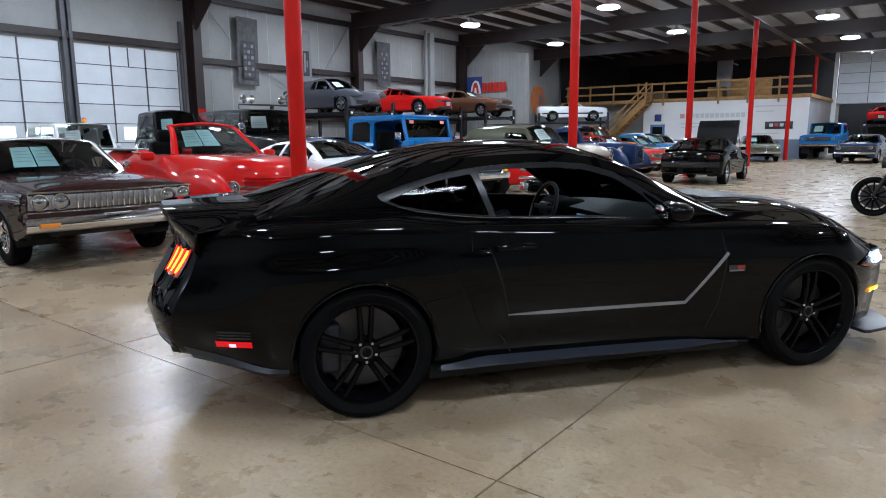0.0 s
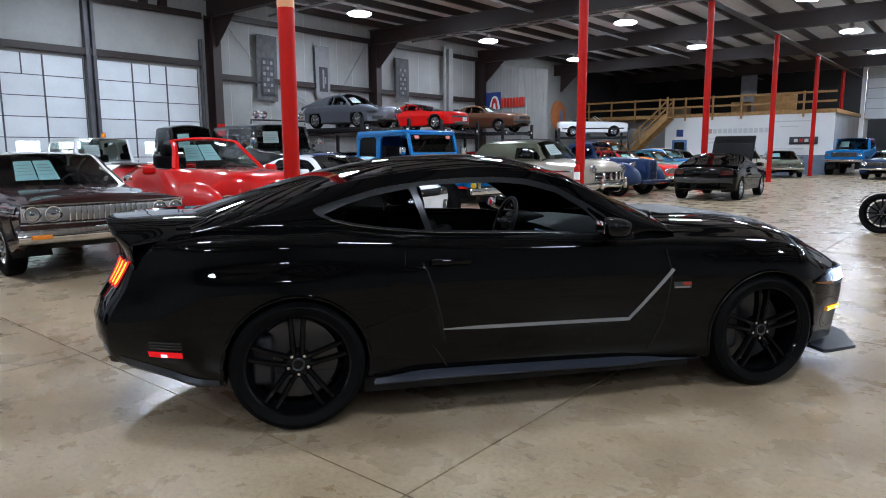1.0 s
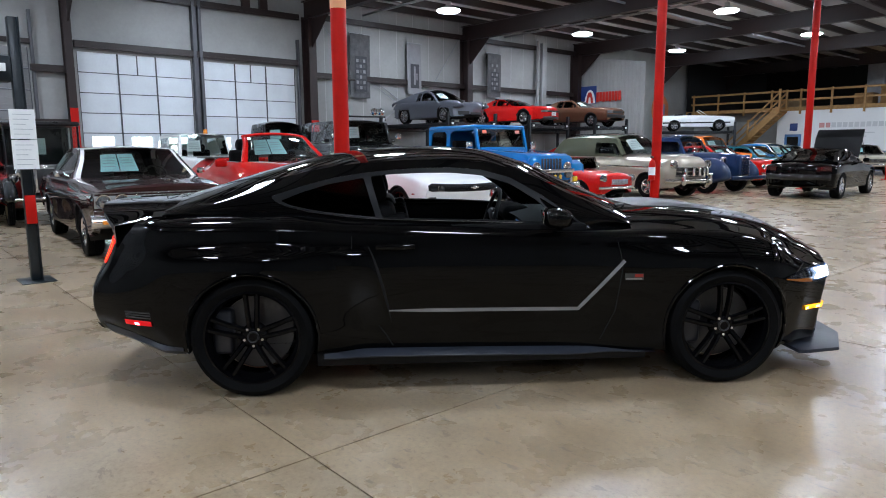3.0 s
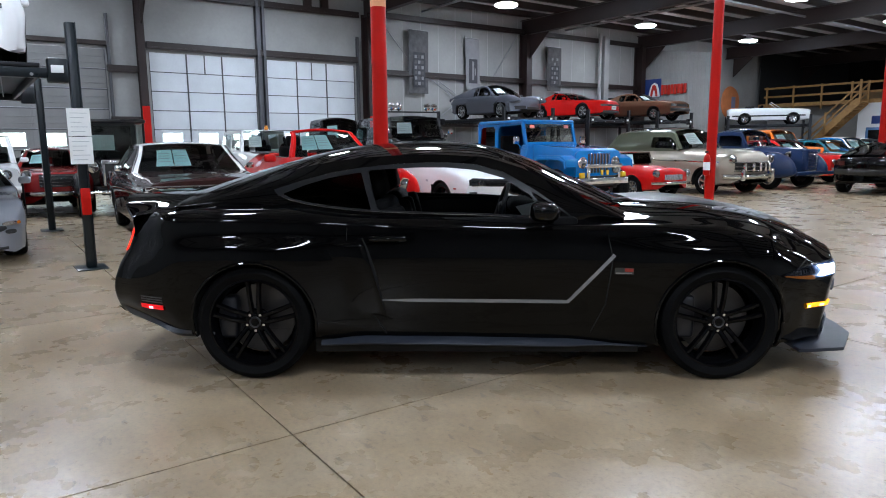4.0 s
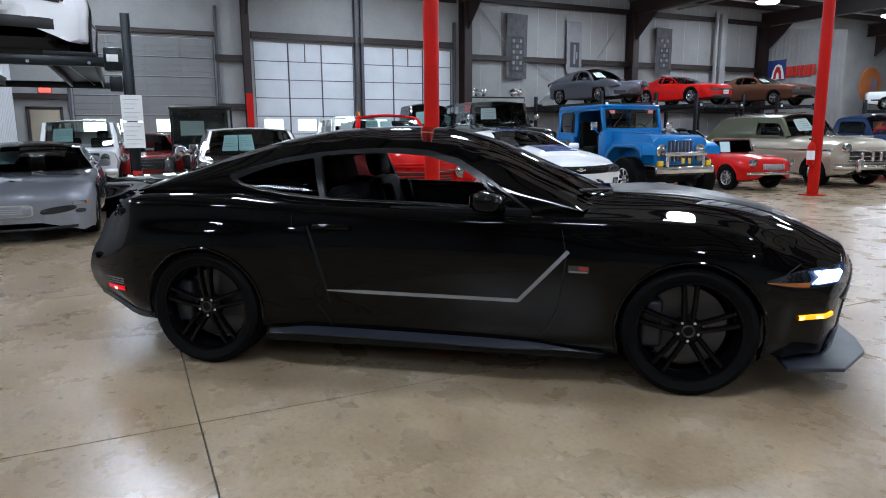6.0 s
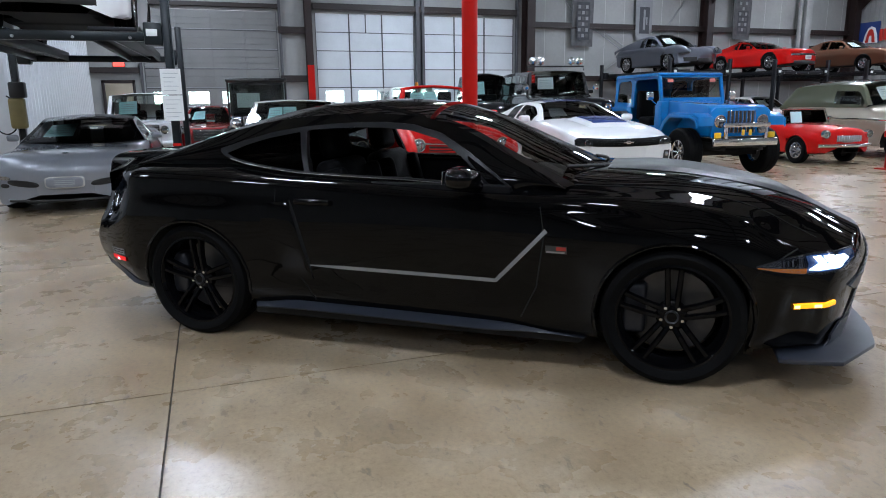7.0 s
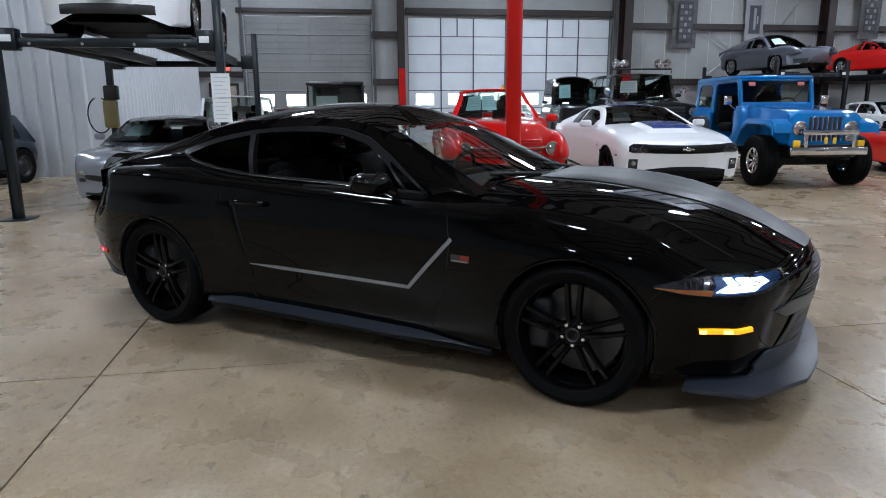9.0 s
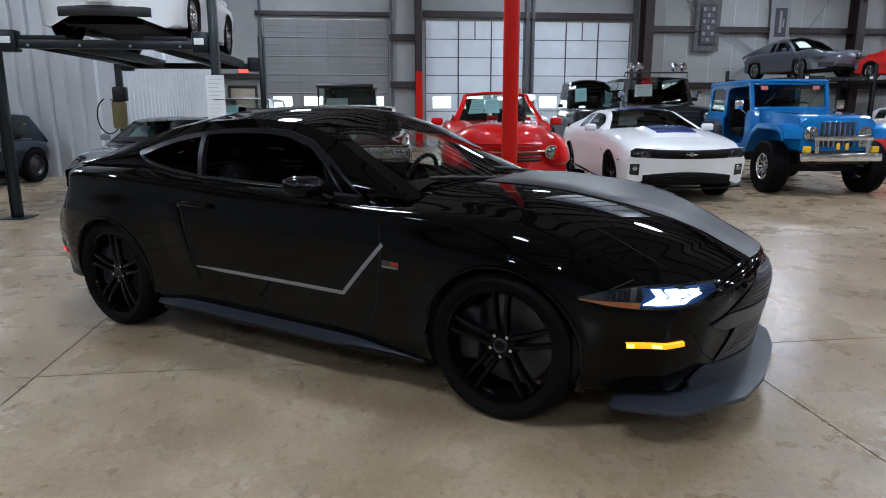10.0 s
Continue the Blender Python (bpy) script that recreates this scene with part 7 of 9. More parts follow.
for right in (True, False):
    vs = [S.on_side(x, 0.245 + 0.07 * smoothstep(0.6, -1.0, x) + dz, o, right) for x in np.linspace(-1.0, 1.0, 12) for dz, o in ((-0.03, 0.02), (0.0, 0.025), (0.02, 0.002))]
    put("side_skirt", mesh_of("side_skirt", vs, grid_faces(12, 3, flip=right), BLACK), white_coupe)
    part("wing_badge", box_bm((1.03, 1.12, -0.004, 0.004, -0.02, 0.02), bevel=0.002), INK, white_coupe, m=pose(-0.12, (-1 if right else 1) * (S.side(0.95, 0.72) + 0.004), 0.72))
mirrors(S, white_coupe, WHITE, 0.50, 1.06, 1.02, (0.07, 0.2, 0.12))
windscreen_sheet(white_coupe, S, -0.75, -0.35, 0.2, 0.6, PAPER)
for right in (True, False):
    vs = [S.on_side(x, z, 0.003, right) for x in (1.87, 1.93, 1.98) for z in (0.60, 0.625)]
    put("side_marker", mesh_of("side_marker", vs, grid_faces(3, 2, flip=right), RED_LENS), white_coupe)

# blue open-topped off-roader with its doors off
BLUE = paint("bright_blue", (0.0, 0.150, 0.42))
blue_offroader = thing("off_roader", pose(-9.30, 11.52, 0, 0, 0, -7.6), "bright blue boxy off-roader with its doors off and chrome bumper", "off-road car", "parked cars")
JZ, CX = 0.10, -0.35
tub = bmesh.new()
sidep = [(-1.48, 0.60), (-1.48, 1.12), (-0.62, 1.12), (-0.60, 0.72), (-0.52, 0.64), (0.28, 0.64), (0.40, 0.74), (0.42, 1.16), (0.62, 1.16), (0.62, 0.60), (0.45, 0.52), (-0.50, 0.52), (-0.62, 0.60), (-0.66, 0.95), (-0.80, 1.0), (-1.15, 1.0), (-1.28, 0.92), (-1.36, 0.60)]
for sg in (1, -1):
    part("body_side", poly_bm(sidep, 0.05, "y", 0.006), BLUE, blue_offroader, m=pose(CX, sg * 0.70, JZ))
part("tub_floor", box_bm((-1.48, 0.6, -0.72, 0.72, 0.52, 0.60), (-1.50, -1.43, -0.72, 0.72, 0.55, 1.12), bevel=0.01), BLUE, blue_offroader, m=pose(CX, 0, JZ))
part("cowl", box_bm((0.44, 0.66, -0.72, 0.72, 0.60, 1.24), bevel=0.03), BLUE, blue_offroader, m=pose(CX, 0, JZ))
part("bonnet", poly_bm([(0.24, 1.25), (1.60, 1.16), (1.69, 1.11), (1.71, 1.04), (1.70, 0.62), (0.24, 0.62)], 1.14, "y", 0.03), BLUE, blue_offroader, m=pose(0, 0, JZ))
gr = part("grille_panel", poly_bm([(-0.56, 0.60), (-0.58, 1.05), (-0.5, 1.12), (0.5, 1.12), (0.58, 1.05), (0.56, 0.60)], 0.05, "x", 0.008), BLUE, blue_offroader, m=pose(1.74, 0, JZ))
for k in range(7):
    part("grille_slot", box_bm((0.024, 0.032, -0.275 + 0.08 * k, -0.225 + 0.08 * k, 0.68, 1.06), bevel=0.01), BLACK_TRIM, gr)
    part("grille_bar", box_bm((0.028, 0.042, -0.215 + 0.08 * k, -0.205 + 0.08 * k, 0.67, 1.07), bevel=0.003), CHROME, gr)
for yy in (-0.42, 0.42):
    part("headlight", lathe_bm([(0.115, -0.02), (0.115, 0.02), (0.10, 0.032), (0.092, 0.02)], 24, "x"), CHROME, gr, m=pose(0.03, yy, 0.88))
    part("lens", lathe_bm([(0.095, 0.02), (0.06, 0.04), (0.0, 0.05)], 20, "x"), LIGHT_LENS, gr, m=pose(0.03, yy, 0.88))
    part("turn_signal", box_bm((-0.03, 0.03, -0.055, 0.055, -0.05, 0.05), bevel=0.012), mat("yellow_lens", (0.70, 0.42, 0.02), 0.15, coat=1.0), blue_offroader, m=pose(1.90, yy * 1.25, 0.645 + JZ))
for sg in (1, -1):
    fl = [(0.42, 0.56), (0.66, 0.90), (0.86, 1.03), (1.62, 1.03), (1.78, 0.96), (1.80, 0.80), (1.72, 0.92), (1.58, 0.97), (0.92, 0.97), (0.74, 0.86), (0.54, 0.56)]
    part("wing", poly_bm(fl, 0.30, "y", 0.01), BLUE, blue_offroader, m=pose(0, sg * 0.70, JZ))
    part("wing_lip", poly_bm(fl, 0.035, "y", 0.01), BLUE, blue_offroader, m=pose(0.0, sg * 0.872, JZ - 0.035))
    arc = [(-1.50, 0.55), (-1.40, 0.93), (-1.22, 1.03), (-0.78, 1.03), (-0.62, 0.95), (-0.52, 0.56), (-0.59, 0.56), (-0.67, 0.90), (-0.80, 0.98), (-1.20, 0.98), (-1.34, 0.88), (-1.43, 0.55)]
    part("wheel_flare", poly_bm(arc, 0.14, "y", 0.01), BLACK_TRIM, blue_offroader, m=pose(CX, sg * 0.79, JZ))
    part("sill_trim", box_bm((-0.5, 0.5, sg * 0.73 - 0.01, sg * 0.73 + 0.012, 0.52, 0.58), bevel=0.004), CHROME, blue_offroader, m=pose(CX, 0, JZ))
    part("wing_lamp", box_bm((1.3, 1.42, sg * 0.815 - 0.01, sg * 0.815 + 0.01, 0.98, 1.01), bevel=0.004), AMBER, blue_offroader, m=pose(0, 0, JZ))
    part("mirror", box_bm((0.48, 0.54, sg * 0.90 - 0.07, sg * 0.90 + 0.07, 1.26, 1.42), bevel=0.02), CHROME, blue_offroader, m=pose(CX, 0, JZ))
    part("mirror_arm", tube_bm([(0.5, sg * 0.70, 1.14), (0.5, sg * 0.88, 1.28)], 0.01, 6), CHROME, blue_offroader, m=pose(CX, 0, JZ))
# hard top with a tinted side window, open door gap and windscreen frame
for sg in (1, -1):
    outer = [(-1.47, 1.11), (-1.42, 1.66), (-1.30, 1.75), (0.42, 1.75), (0.42, 1.67), (-0.46, 1.67), (-0.56, 1.60), (-0.58, 1.11)]
    inner = [(-1.37, 1.22), (-1.33, 1.60), (-1.27, 1.64), (-1.16, 1.65), (-0.95, 1.65), (-0.78, 1.65), (-0.70, 1.60), (-0.70, 1.20)]
    fb = bmesh.new()
    lo = [fb.verts.new((p[0], -0.02, p[1])) for p in outer] + [fb.verts.new((p[0], -0.02, p[1])) for p in inner]
    hi = [fb.verts.new((p[0], 0.02, p[1])) for p in outer] + [fb.verts.new((p[0], 0.02, p[1])) for p in inner]
    for i in range(8):
        j = (i + 1) % 8
        fb.faces.new((lo[i], lo[j], lo[8 + j], lo[8 + i]))
        fb.faces.new((hi[j], hi[i], hi[8 + i], hi[8 + j]))
        fb.faces.new((lo[j], lo[i], hi[i], hi[j]))
        fb.faces.new((lo[8 + i], lo[8 + j], hi[8 + j], hi[8 + i]))
    bmesh.ops.recalc_face_normals(fb, faces=fb.faces)
    part("hard_top_side", fb, BLUE, blue_offroader, m=pose(CX, sg * 0.70, JZ, sg * 2, 0, 0))
    part("side_window", poly_bm(inner, 0.008, "y"), TINTED, blue_offroader, m=pose(CX, sg * 0.70, JZ, sg * 2, 0, 0))
part("hard_top", poly_bm([(-1.46, 1.70), (-1.34, 1.785), (0.40, 1.785), (0.47, 1.75), (0.44, 1.71)], 1.40, "y", 0.025), BLUE, blue_offroader, m=pose(CX, 0, JZ))
part("hard_top_back", box_bm((-1.48, -1.43, -0.66, 0.66, 1.11, 1.72), bevel=0.01), BLUE, blue_offroader, m=pose(CX, 0, JZ))
wf = pose(0.54 + CX, 0, 1.23 + JZ, 0, -15, 0)
part("windscreen_frame", box_bm((-0.03, 0.03, -0.70, -0.63, 0, 0.53), (-0.03, 0.03, 0.63, 0.70, 0, 0.53), (-0.03, 0.03, -0.63, 0.63, 0, 0.07), (-0.03, 0.03, -0.63, 0.63, 0.47, 0.53), bevel=0.012), BLUE, blue_offroader, m=wf)
part("windshield", box_bm((-0.004, 0.004, -0.63, 0.63, 0.07, 0.47), bevel=0), GLASS, blue_offroader, m=wf)
for yy in (-0.45, 0.3):
    part("wiper", tube_bm([(0.035, yy, 0.11), (0.03, yy + 0.22, 0.32)], 0.008, 6), BLACK_TRIM, blue_offroader, m=wf)
part("front_bumper", box_bm((1.86, 1.96, -0.63, 0.63, 0.46, 0.59), bevel=0.02), CHROME, blue_offroader, m=pose(0, 0, JZ))
part("push_bar", box_bm((1.90, 1.97, -0.45, 0.45, 0.78, 0.86), (1.88, 1.95, -0.42, -0.36, 0.55, 0.82), (1.88, 1.95, 0.36, 0.42, 0.55, 0.82), bevel=0.012), CHROME, blue_offroader, m=pose(0, 0, JZ))
part("bumper_shade", box_bm((1.70, 1.86, -0.5, 0.5, 0.42, 0.62), bevel=0.02), BLACK_TRIM, blue_offroader, m=pose(0, 0, JZ))
for yy in (-0.12, 0.02):
    part("hook", box_bm((1.97, 2.0, yy, yy + 0.05, 0.64, 0.74), bevel=0.01), mat("yellow_paint", (0.7, 0.45, 0.03), 0.4), blue_offroader, m=pose(0, 0, JZ))
part("fog_lamp", lathe_bm([(0.07, -0.05), (0.075, 0.0), (0.06, 0.02), (0.0, 0.03)], 18, "x", m=pose(1.95, 0.3, 0.74 + JZ)), LIGHT_LENS, blue_offroader)
part("frame_rail", box_bm((-1.9, 1.86, -0.42, -0.32, 0.42, 0.55), (-1.9, 1.86, 0.32, 0.42, 0.42, 0.55), (-1.37, -1.27, -0.7, 0.7, 0.30, 0.42), (1.22, 1.32, -0.7, 0.7, 0.30, 0.42), bevel=0.01), UNDERBODY, blue_offroader, m=pose(0, 0, JZ * 0.5))
part("seat", box_bm((-0.45, 0.05, -0.62, -0.16, 0.75, 0.92), (-0.58, -0.42, -0.62, -0.16, 0.85, 1.45), (-0.45, 0.05, 0.16, 0.62, 0.75, 0.92), (-0.58, -0.42, 0.16, 0.62, 0.85, 1.45), bevel=0.05, seg=3), DARK_INSIDE, blue_offroader, m=pose(CX, 0, JZ))
part("dashboard", box_bm((0.30, 0.46, -0.70, 0.70, 0.95, 1.15), bevel=0.02), DARK_INSIDE, blue_offroader, m=pose(CX, 0, JZ))
part("steering_wheel", tube_bm([(0.16 + 0.07 * math.cos(t), 0.38 + 0.2 * math.sin(t), 1.20 + 0.18 * math.cos(t)) for t in np.linspace(0, 6.28, 20, endpoint=False)], 0.013, 8, closed=True), BLACK_TRIM, blue_offroader, m=pose(CX, 0, JZ))
add_wheels(blue_offroader, dict(wheel=(0.43, 0.29, 0.78, 0.215), axles=(1.27, -1.32)), "eight", CHROME)
for yy in (-0.5, 0.42):
    part("windscreen_sticker", box_bm((0.006, 0.009, yy, yy + 0.12, 0.38, 0.45), bevel=0), mat("sticker", (0.6, 0.2, 0.18), 0.6), blue_offroader, m=wf)

# small red roadster
sp = simple((-1.70, 1.72), 0.69, 0.82, 0.80, 0.80, 0.20, (1.00, -1.03), (0.28, 0.16, 0.60, 0.17), (0.32, 0.30), None, nose_z=0.70, tail_z=0.66, taper=0.10, soft=0.10, bowf=0.14, bowr=0.12, open_cab=(0.35, -0.55))
small_roadster, S = start_car("roadster", sp, pose(-9.95, 14.95, 0, 0, 0, -6), "small red open roadster with chrome bumper and wire-style wheels", "car", RED, 46, "parked cars")
S.arch_lips(small_roadster, RED, 0.012, 0.006)
add_wheels(small_roadster, sp, "eight", ALLOY)
band(S, 0.36, 0.44, -0.66, 0.66, 0.08, CHROME, small_roadster, "front_bumper", thick=0.07)
band(S, 0.46, 0.62, -0.30, 0.30, 0.015, GALV, small_roadster, "grille")
for k in range(11):
    part("grille_bar", box_bm((-0.01, 0.012, -0.005, 0.005, -0.07, 0.07), bevel=0.002), CHROME, small_roadster, m=pose(*S.front(-0.27 + 0.054 * k, 0.54, 0.02)))
for yy in (-0.52, 0.52):
    round_lamp(S, yy, 0.63, 0.085, small_roadster, 0.05)
part("cockpit", box_bm((-0.62, 0.42, -0.52, 0.52, 0.70, 0.84), bevel=0.03), DARK_INSIDE, small_roadster)
part("seat", box_bm((-0.62, -0.48, -0.46, -0.06, 0.6, 1.0), (-0.62, -0.48, 0.06, 0.46, 0.6, 1.0), bevel=0.05, seg=3), DARK_INSIDE, small_roadster)
part("windscreen_frame", tube_bm([(0.48, -0.58, 0.82), (0.36, -0.55, 1.12), (0.36, 0.55, 1.12), (0.48, 0.58, 0.82)], 0.014, 8), CHROME, small_roadster)
part("windshield", poly_bm([(-0.54, 0.0), (-0.52, 0.29), (0.52, 0.29), (0.54, 0.0)], 0.005, "x"), GLASS, small_roadster, m=pose(0.47, 0, 0.83, 0, -20, 0))
part("price_sheet", poly_bm([(-0.14, 0.0), (-0.14, 0.24), (0.14, 0.24), (0.14, 0.0)], 0.004, "x"), PAPER_CYAN, small_roadster, m=pose(0.60, -0.36, 0.84, 0, -14, 0))
mirrors(S, small_roadster, CHROME, 0.35, 0.93, 0.72, (0.03, 0.09, 0.07))

# grey green panel van of the 1950s
SAGE, PEWTER = paint("sage", (0.115, 0.125, 0.085), 0.4), paint("pewter", (0.42, 0.38, 0.31), 0.5)
sp = simple((-2.55, 2.35), 0.94, 1.20, 1.18, 1.12, 0.26, (1.43, -1.48), (0.335, 0.21, 0.76, 0.20), (0.39, 0.38),
            cab(0.55, 0.12, -1.95, -2.42, 1.12, 1.66, 0.86, 0.70, [(-0.55, 0.42)], crown=0.11, wbow=0.22, rbow=0.05, solid_rear=True, bulge=0.05, lo=[(0, 0.16)], hi=[(0, 0.74)], hood=1.18), nose_z=0.98, tail_z=1.0, taper=0.12, soft=0.16, bowf=0.30, bowr=0.1,
            tuck=[(-2.5, 0.10), (-1.5, 0.14), (0.5, 0.10), (1.43, 0.16), (2.3, 0.14)])
van, S = start_car("panel_van", sp, pose(-10.0, 17.75, 0, 0, 0, -8), "sage green and pewter 1950s panel van with chrome bumper", "van", PEWTER, 60, "parked cars")
S.cabin(van, SAGE, GLASS, None, n=40)
S.arch_lips(van, CHROME, 0.010, 0.004)
add_wheels(van, sp, "five", CHROME)
inside(S, van, -0.9, 0.5, 0.75, 0.1)
seats(van, -0.25, 0.78)
band(S, 0.42, 0.56, -0.93, 0.93, 0.13, CHROME, van, "front_bumper", thick=0.12)
band(S, 0.60, 0.84, -0.64, 0.64, 0.02, BLACK_TRIM, van, "grille")
for z in (0.62, 0.71, 0.82):
    band(S, z, z + 0.045, -0.70, 0.70, 0.09, CHROME, van, "grille_bar", thick=0.07)
for yy in (-0.45, -0.22, 0.0, 0.22, 0.45):
    part("grille_tooth", box_bm((-0.06, 0.05, -0.04, 0.04, -0.12, 0.10), bevel=0.035, seg=3), CHROME, van, m=pose(*S.front(yy, 0.73, 0.07)))
for yy in (-0.55, 0.55):
    part("bumper_guard", box_bm((-0.06, 0.06, -0.05, 0.05, -0.14, 0.16), bevel=0.045, seg=3), CHROME, van, m=pose(*S.front(yy, 0.52, 0.15)))
for yy in (-0.70, 0.70):
    round_lamp(S, yy, 0.92, 0.11, van, 0.06)
part("bonnet_ornament", box_bm((1.5, 2.2, -0.02, 0.02, 1.17, 1.20), bevel=0.01), CHROME, van)
windscreen_sheet(van, S, -0.62, -0.05, 0.25, 0.75, PAPER)
for right in (True, False):
    vs = [S.on_side(x, 0.86 + dz, o, right) for x in np.linspace(-2.3, 2.0, 24) for dz, o in ((-0.02, 0.001), (0.0, 0.012), (0.02, 0.001))]
    put("side_trim", mesh_of("side_trim", vs, grid_faces(24, 3, flip=right), CHROME), van)
sp_rail = [(x, 0.0, 1.72) for x in np.linspace(-1.9, 0.0, 6)]
part("roof_rib", box_bm((-1.9, -0.1, -0.35, -0.32, 1.765, 1.785), (-1.9, -0.1, 0.32, 0.35, 1.765, 1.785), bevel=0.004), BLACK_TRIM, van)


def wing_bm(lx, ly, lz, flat=0.35):
    fb = bmesh.new()
    bmesh.ops.create_icosphere(fb, subdivisions=4, radius=1.0)
    for v in fb.verts:
        c = v.co
        c.x, c.y = c.x * lx, math.copysign(abs(c.y) ** 0.8, c.y) * ly
        c.z = c.z * lz if c.z > 0 else c.z * lz * flat
    return fb


# dark blue 1940s pickup with separate wings
NAVY = paint("navy", (0.009, 0.025, 0.075))
sp = simple((-2.45, 2.15), 0.66, 1.22, 1.00, 1.16, 0.34, (1.42, -1.45), (0.35, 0.20, 0.74, 0.21), (0.05, 0.05),
            cab(0.52, 0.20, -0.62, -0.80, 1.16, 1.66, 0.62, 0.56, [(-0.50, 0.32)], crown=0.10, wbow=0.06, rbow=0.03, solid_rear=True, lo=[(0, 0.14)], hi=[(0, 0.78)]), nose_z=1.05, tail_z=0.95, taper=0.30, soft=0.14, bowf=0.05, bowr=0.02,
            wide=[(-2.45, 0.66), (-0.9, 0.68), (-0.7, 0.72), (0.4, 0.72), (0.7, 0.62), (2.15, 0.24)])
bp, S = start_car("pickup", sp, pose(-9.95, 20.75, 0, 0, 0, -8), "dark blue 1940s pickup with bulbous wings and a tall grille", "pickup truck", NAVY, 50, "parked cars")
S.cabin(bp, NAVY, GLASS, None, n=30)
add_wheels(bp, sp, "disc", CHROME)
for sg in (1, -1):
    part("wing", wing_bm(0.72, 0.27, 0.56), NAVY, bp, m=pose(1.47, sg * 0.70, 0.50))
    part("wing", wing_bm(0.62, 0.22, 0.52), NAVY, bp, m=pose(-1.45, sg * 0.78, 0.50))
    part("running_board", box_bm((-0.9, 0.9, sg * 0.80 - 0.14, sg * 0.80 + 0.14, 0.34, 0.40), bevel=0.02), NAVY, bp)
    part("headlight", lathe_bm([(0.02, -0.16), (0.09, -0.06), (0.105, 0.03), (0.09, 0.045), (0.0, 0.06)], 20, "x", m=pose(1.86, sg * 0.56, 0.98)), CHROME, bp)
part("grille", box_bm((2.02, 2.20, -0.24, 0.24, 0.52, 1.14), bevel=0.05, seg=3), NAVY, bp)
for k in range(12):
    z = 0.56 + 0.045 * k
    part("grille_bar", box_bm((2.19, 2.215, -0.19, 0.19, z, z + 0.014), bevel=0.004), CHROME, bp)
part("front_bumper", box_bm((2.30, 2.36, -0.85, 0.85, 0.42, 0.53), bevel=0.03, seg=3), NAVY, bp)
inside(S, bp, -0.7, 0.5, 0.8, 0.1)


def plain_car(name, label, category, m, body, ends, w, hood, deck, belt, roof, A, H, R, C, axles, wheel, style="five", rim=ALLOY, sill=0.24, roof_mat=None, wins=None, nose_z=None, front=None, sheet=PAPER_CYAN,
              rear=None, group="parked cars", n=44, **kw):
    kwc = {k: kw.pop(k) for k in ("crown", "wbow", "rbow", "solid_rear", "lo", "hi", "deck_z") if k in kw}
    dz = kwc.pop("deck_z", None)
    under = kw.pop("under", None)
    cb = cab(A, H, R, C, belt, roof, w - 0.09, w - 0.28 if roof < 1.5 else w - 0.16, wins or [(R + 0.02, (R + H) / 2 - 0.04), ((R + H) / 2 + 0.04, A - 0.22)], deck=dz, **kwc)
    sp = simple(ends, w, hood, deck, belt, sill, axles, wheel, (wheel[0] + 0.045, wheel[0] + 0.045), cb, nose_z=nose_z, **kw)
    if under:
        sp["sill"] = under
    car, S = start_car(name, sp, m, label, category, body, n, group)
    finish(car, S, style, rim, body=body, roof=roof_mat, n=28)
    inside(S, car, max(C, -1.1), A - 0.05, belt - 0.40, None)
    seats(car, (R + H) / 2, belt - 0.42)
    if front:
        front(car, S)
    if sheet:
        windscreen_sheet(car, S, -0.7, -0.15, 0.2, 0.65, sheet)
    mirrors(S, car, body, A - 0.25, belt + 0.06, w + 0.07, (0.05, 0.16, 0.10))
    return car, S


def face(z_lamp, y_lamp, r_lamp, grille, bumper, chrome=CHROME, pair=False):
    """A nose: round lamps, a dark grille z0..z1 within y, a bumper z0..z1."""
    def f(car, S):
        for sg in (1, -1):
            round_lamp(S, sg * y_lamp, z_lamp, r_lamp, car, 0.03)
            if pair:
                round_lamp(S, sg * (y_lamp - 0.2), z_lamp, r_lamp, car, 0.03)
        if grille:
            band(S, grille[0], grille[1], -grille[2], grille[2], 0.012, BLACK_TRIM, car, "grille", thick=0.014)
            for k in range(4):
                z = grille[0] + (grille[1] - grille[0]) * (k + 0.5) / 4
                band(S, z - 0.008, z + 0.008, -grille[2], grille[2], 0.03, chrome, car, "grille_bar", thick=0.02)
        if bumper:
            band(S, bumper[0], bumper[1], -float(S.W(S.x1)), float(S.W(S.x1)), 0.09, bumper[2], car, "front_bumper", thick=0.08)
    return f


def slim_face(z, y0, y1, h, bumper_mat, nose_marks=True):
    """A modern low nose: slim lamps and a lower intake."""
    def f(car, S):
        for sg in (1, -1):
            vs = [S.front(sg * y, z + dz, 0.012) for y in np.linspace(y0, y1, 6) for dz in (-h / 2, 0, h / 2)]
            put("headlight", mesh_of("headlight", vs, grid_faces(6, 3, flip=sg < 0), LIGHT_LENS), car)
        band(S, z - 0.32, z - 0.22, -0.5, 0.5, 0.008, BLACK_TRIM, car, "lower_intake", thick=0.01)
    return f


# low silver sports car under the lift
SILVER = paint("silver", (0.30, 0.32, 0.36), 0.3)
LOW = dict(taper=0.07, soft=0.05, bowf=0.34, bowr=0.1)


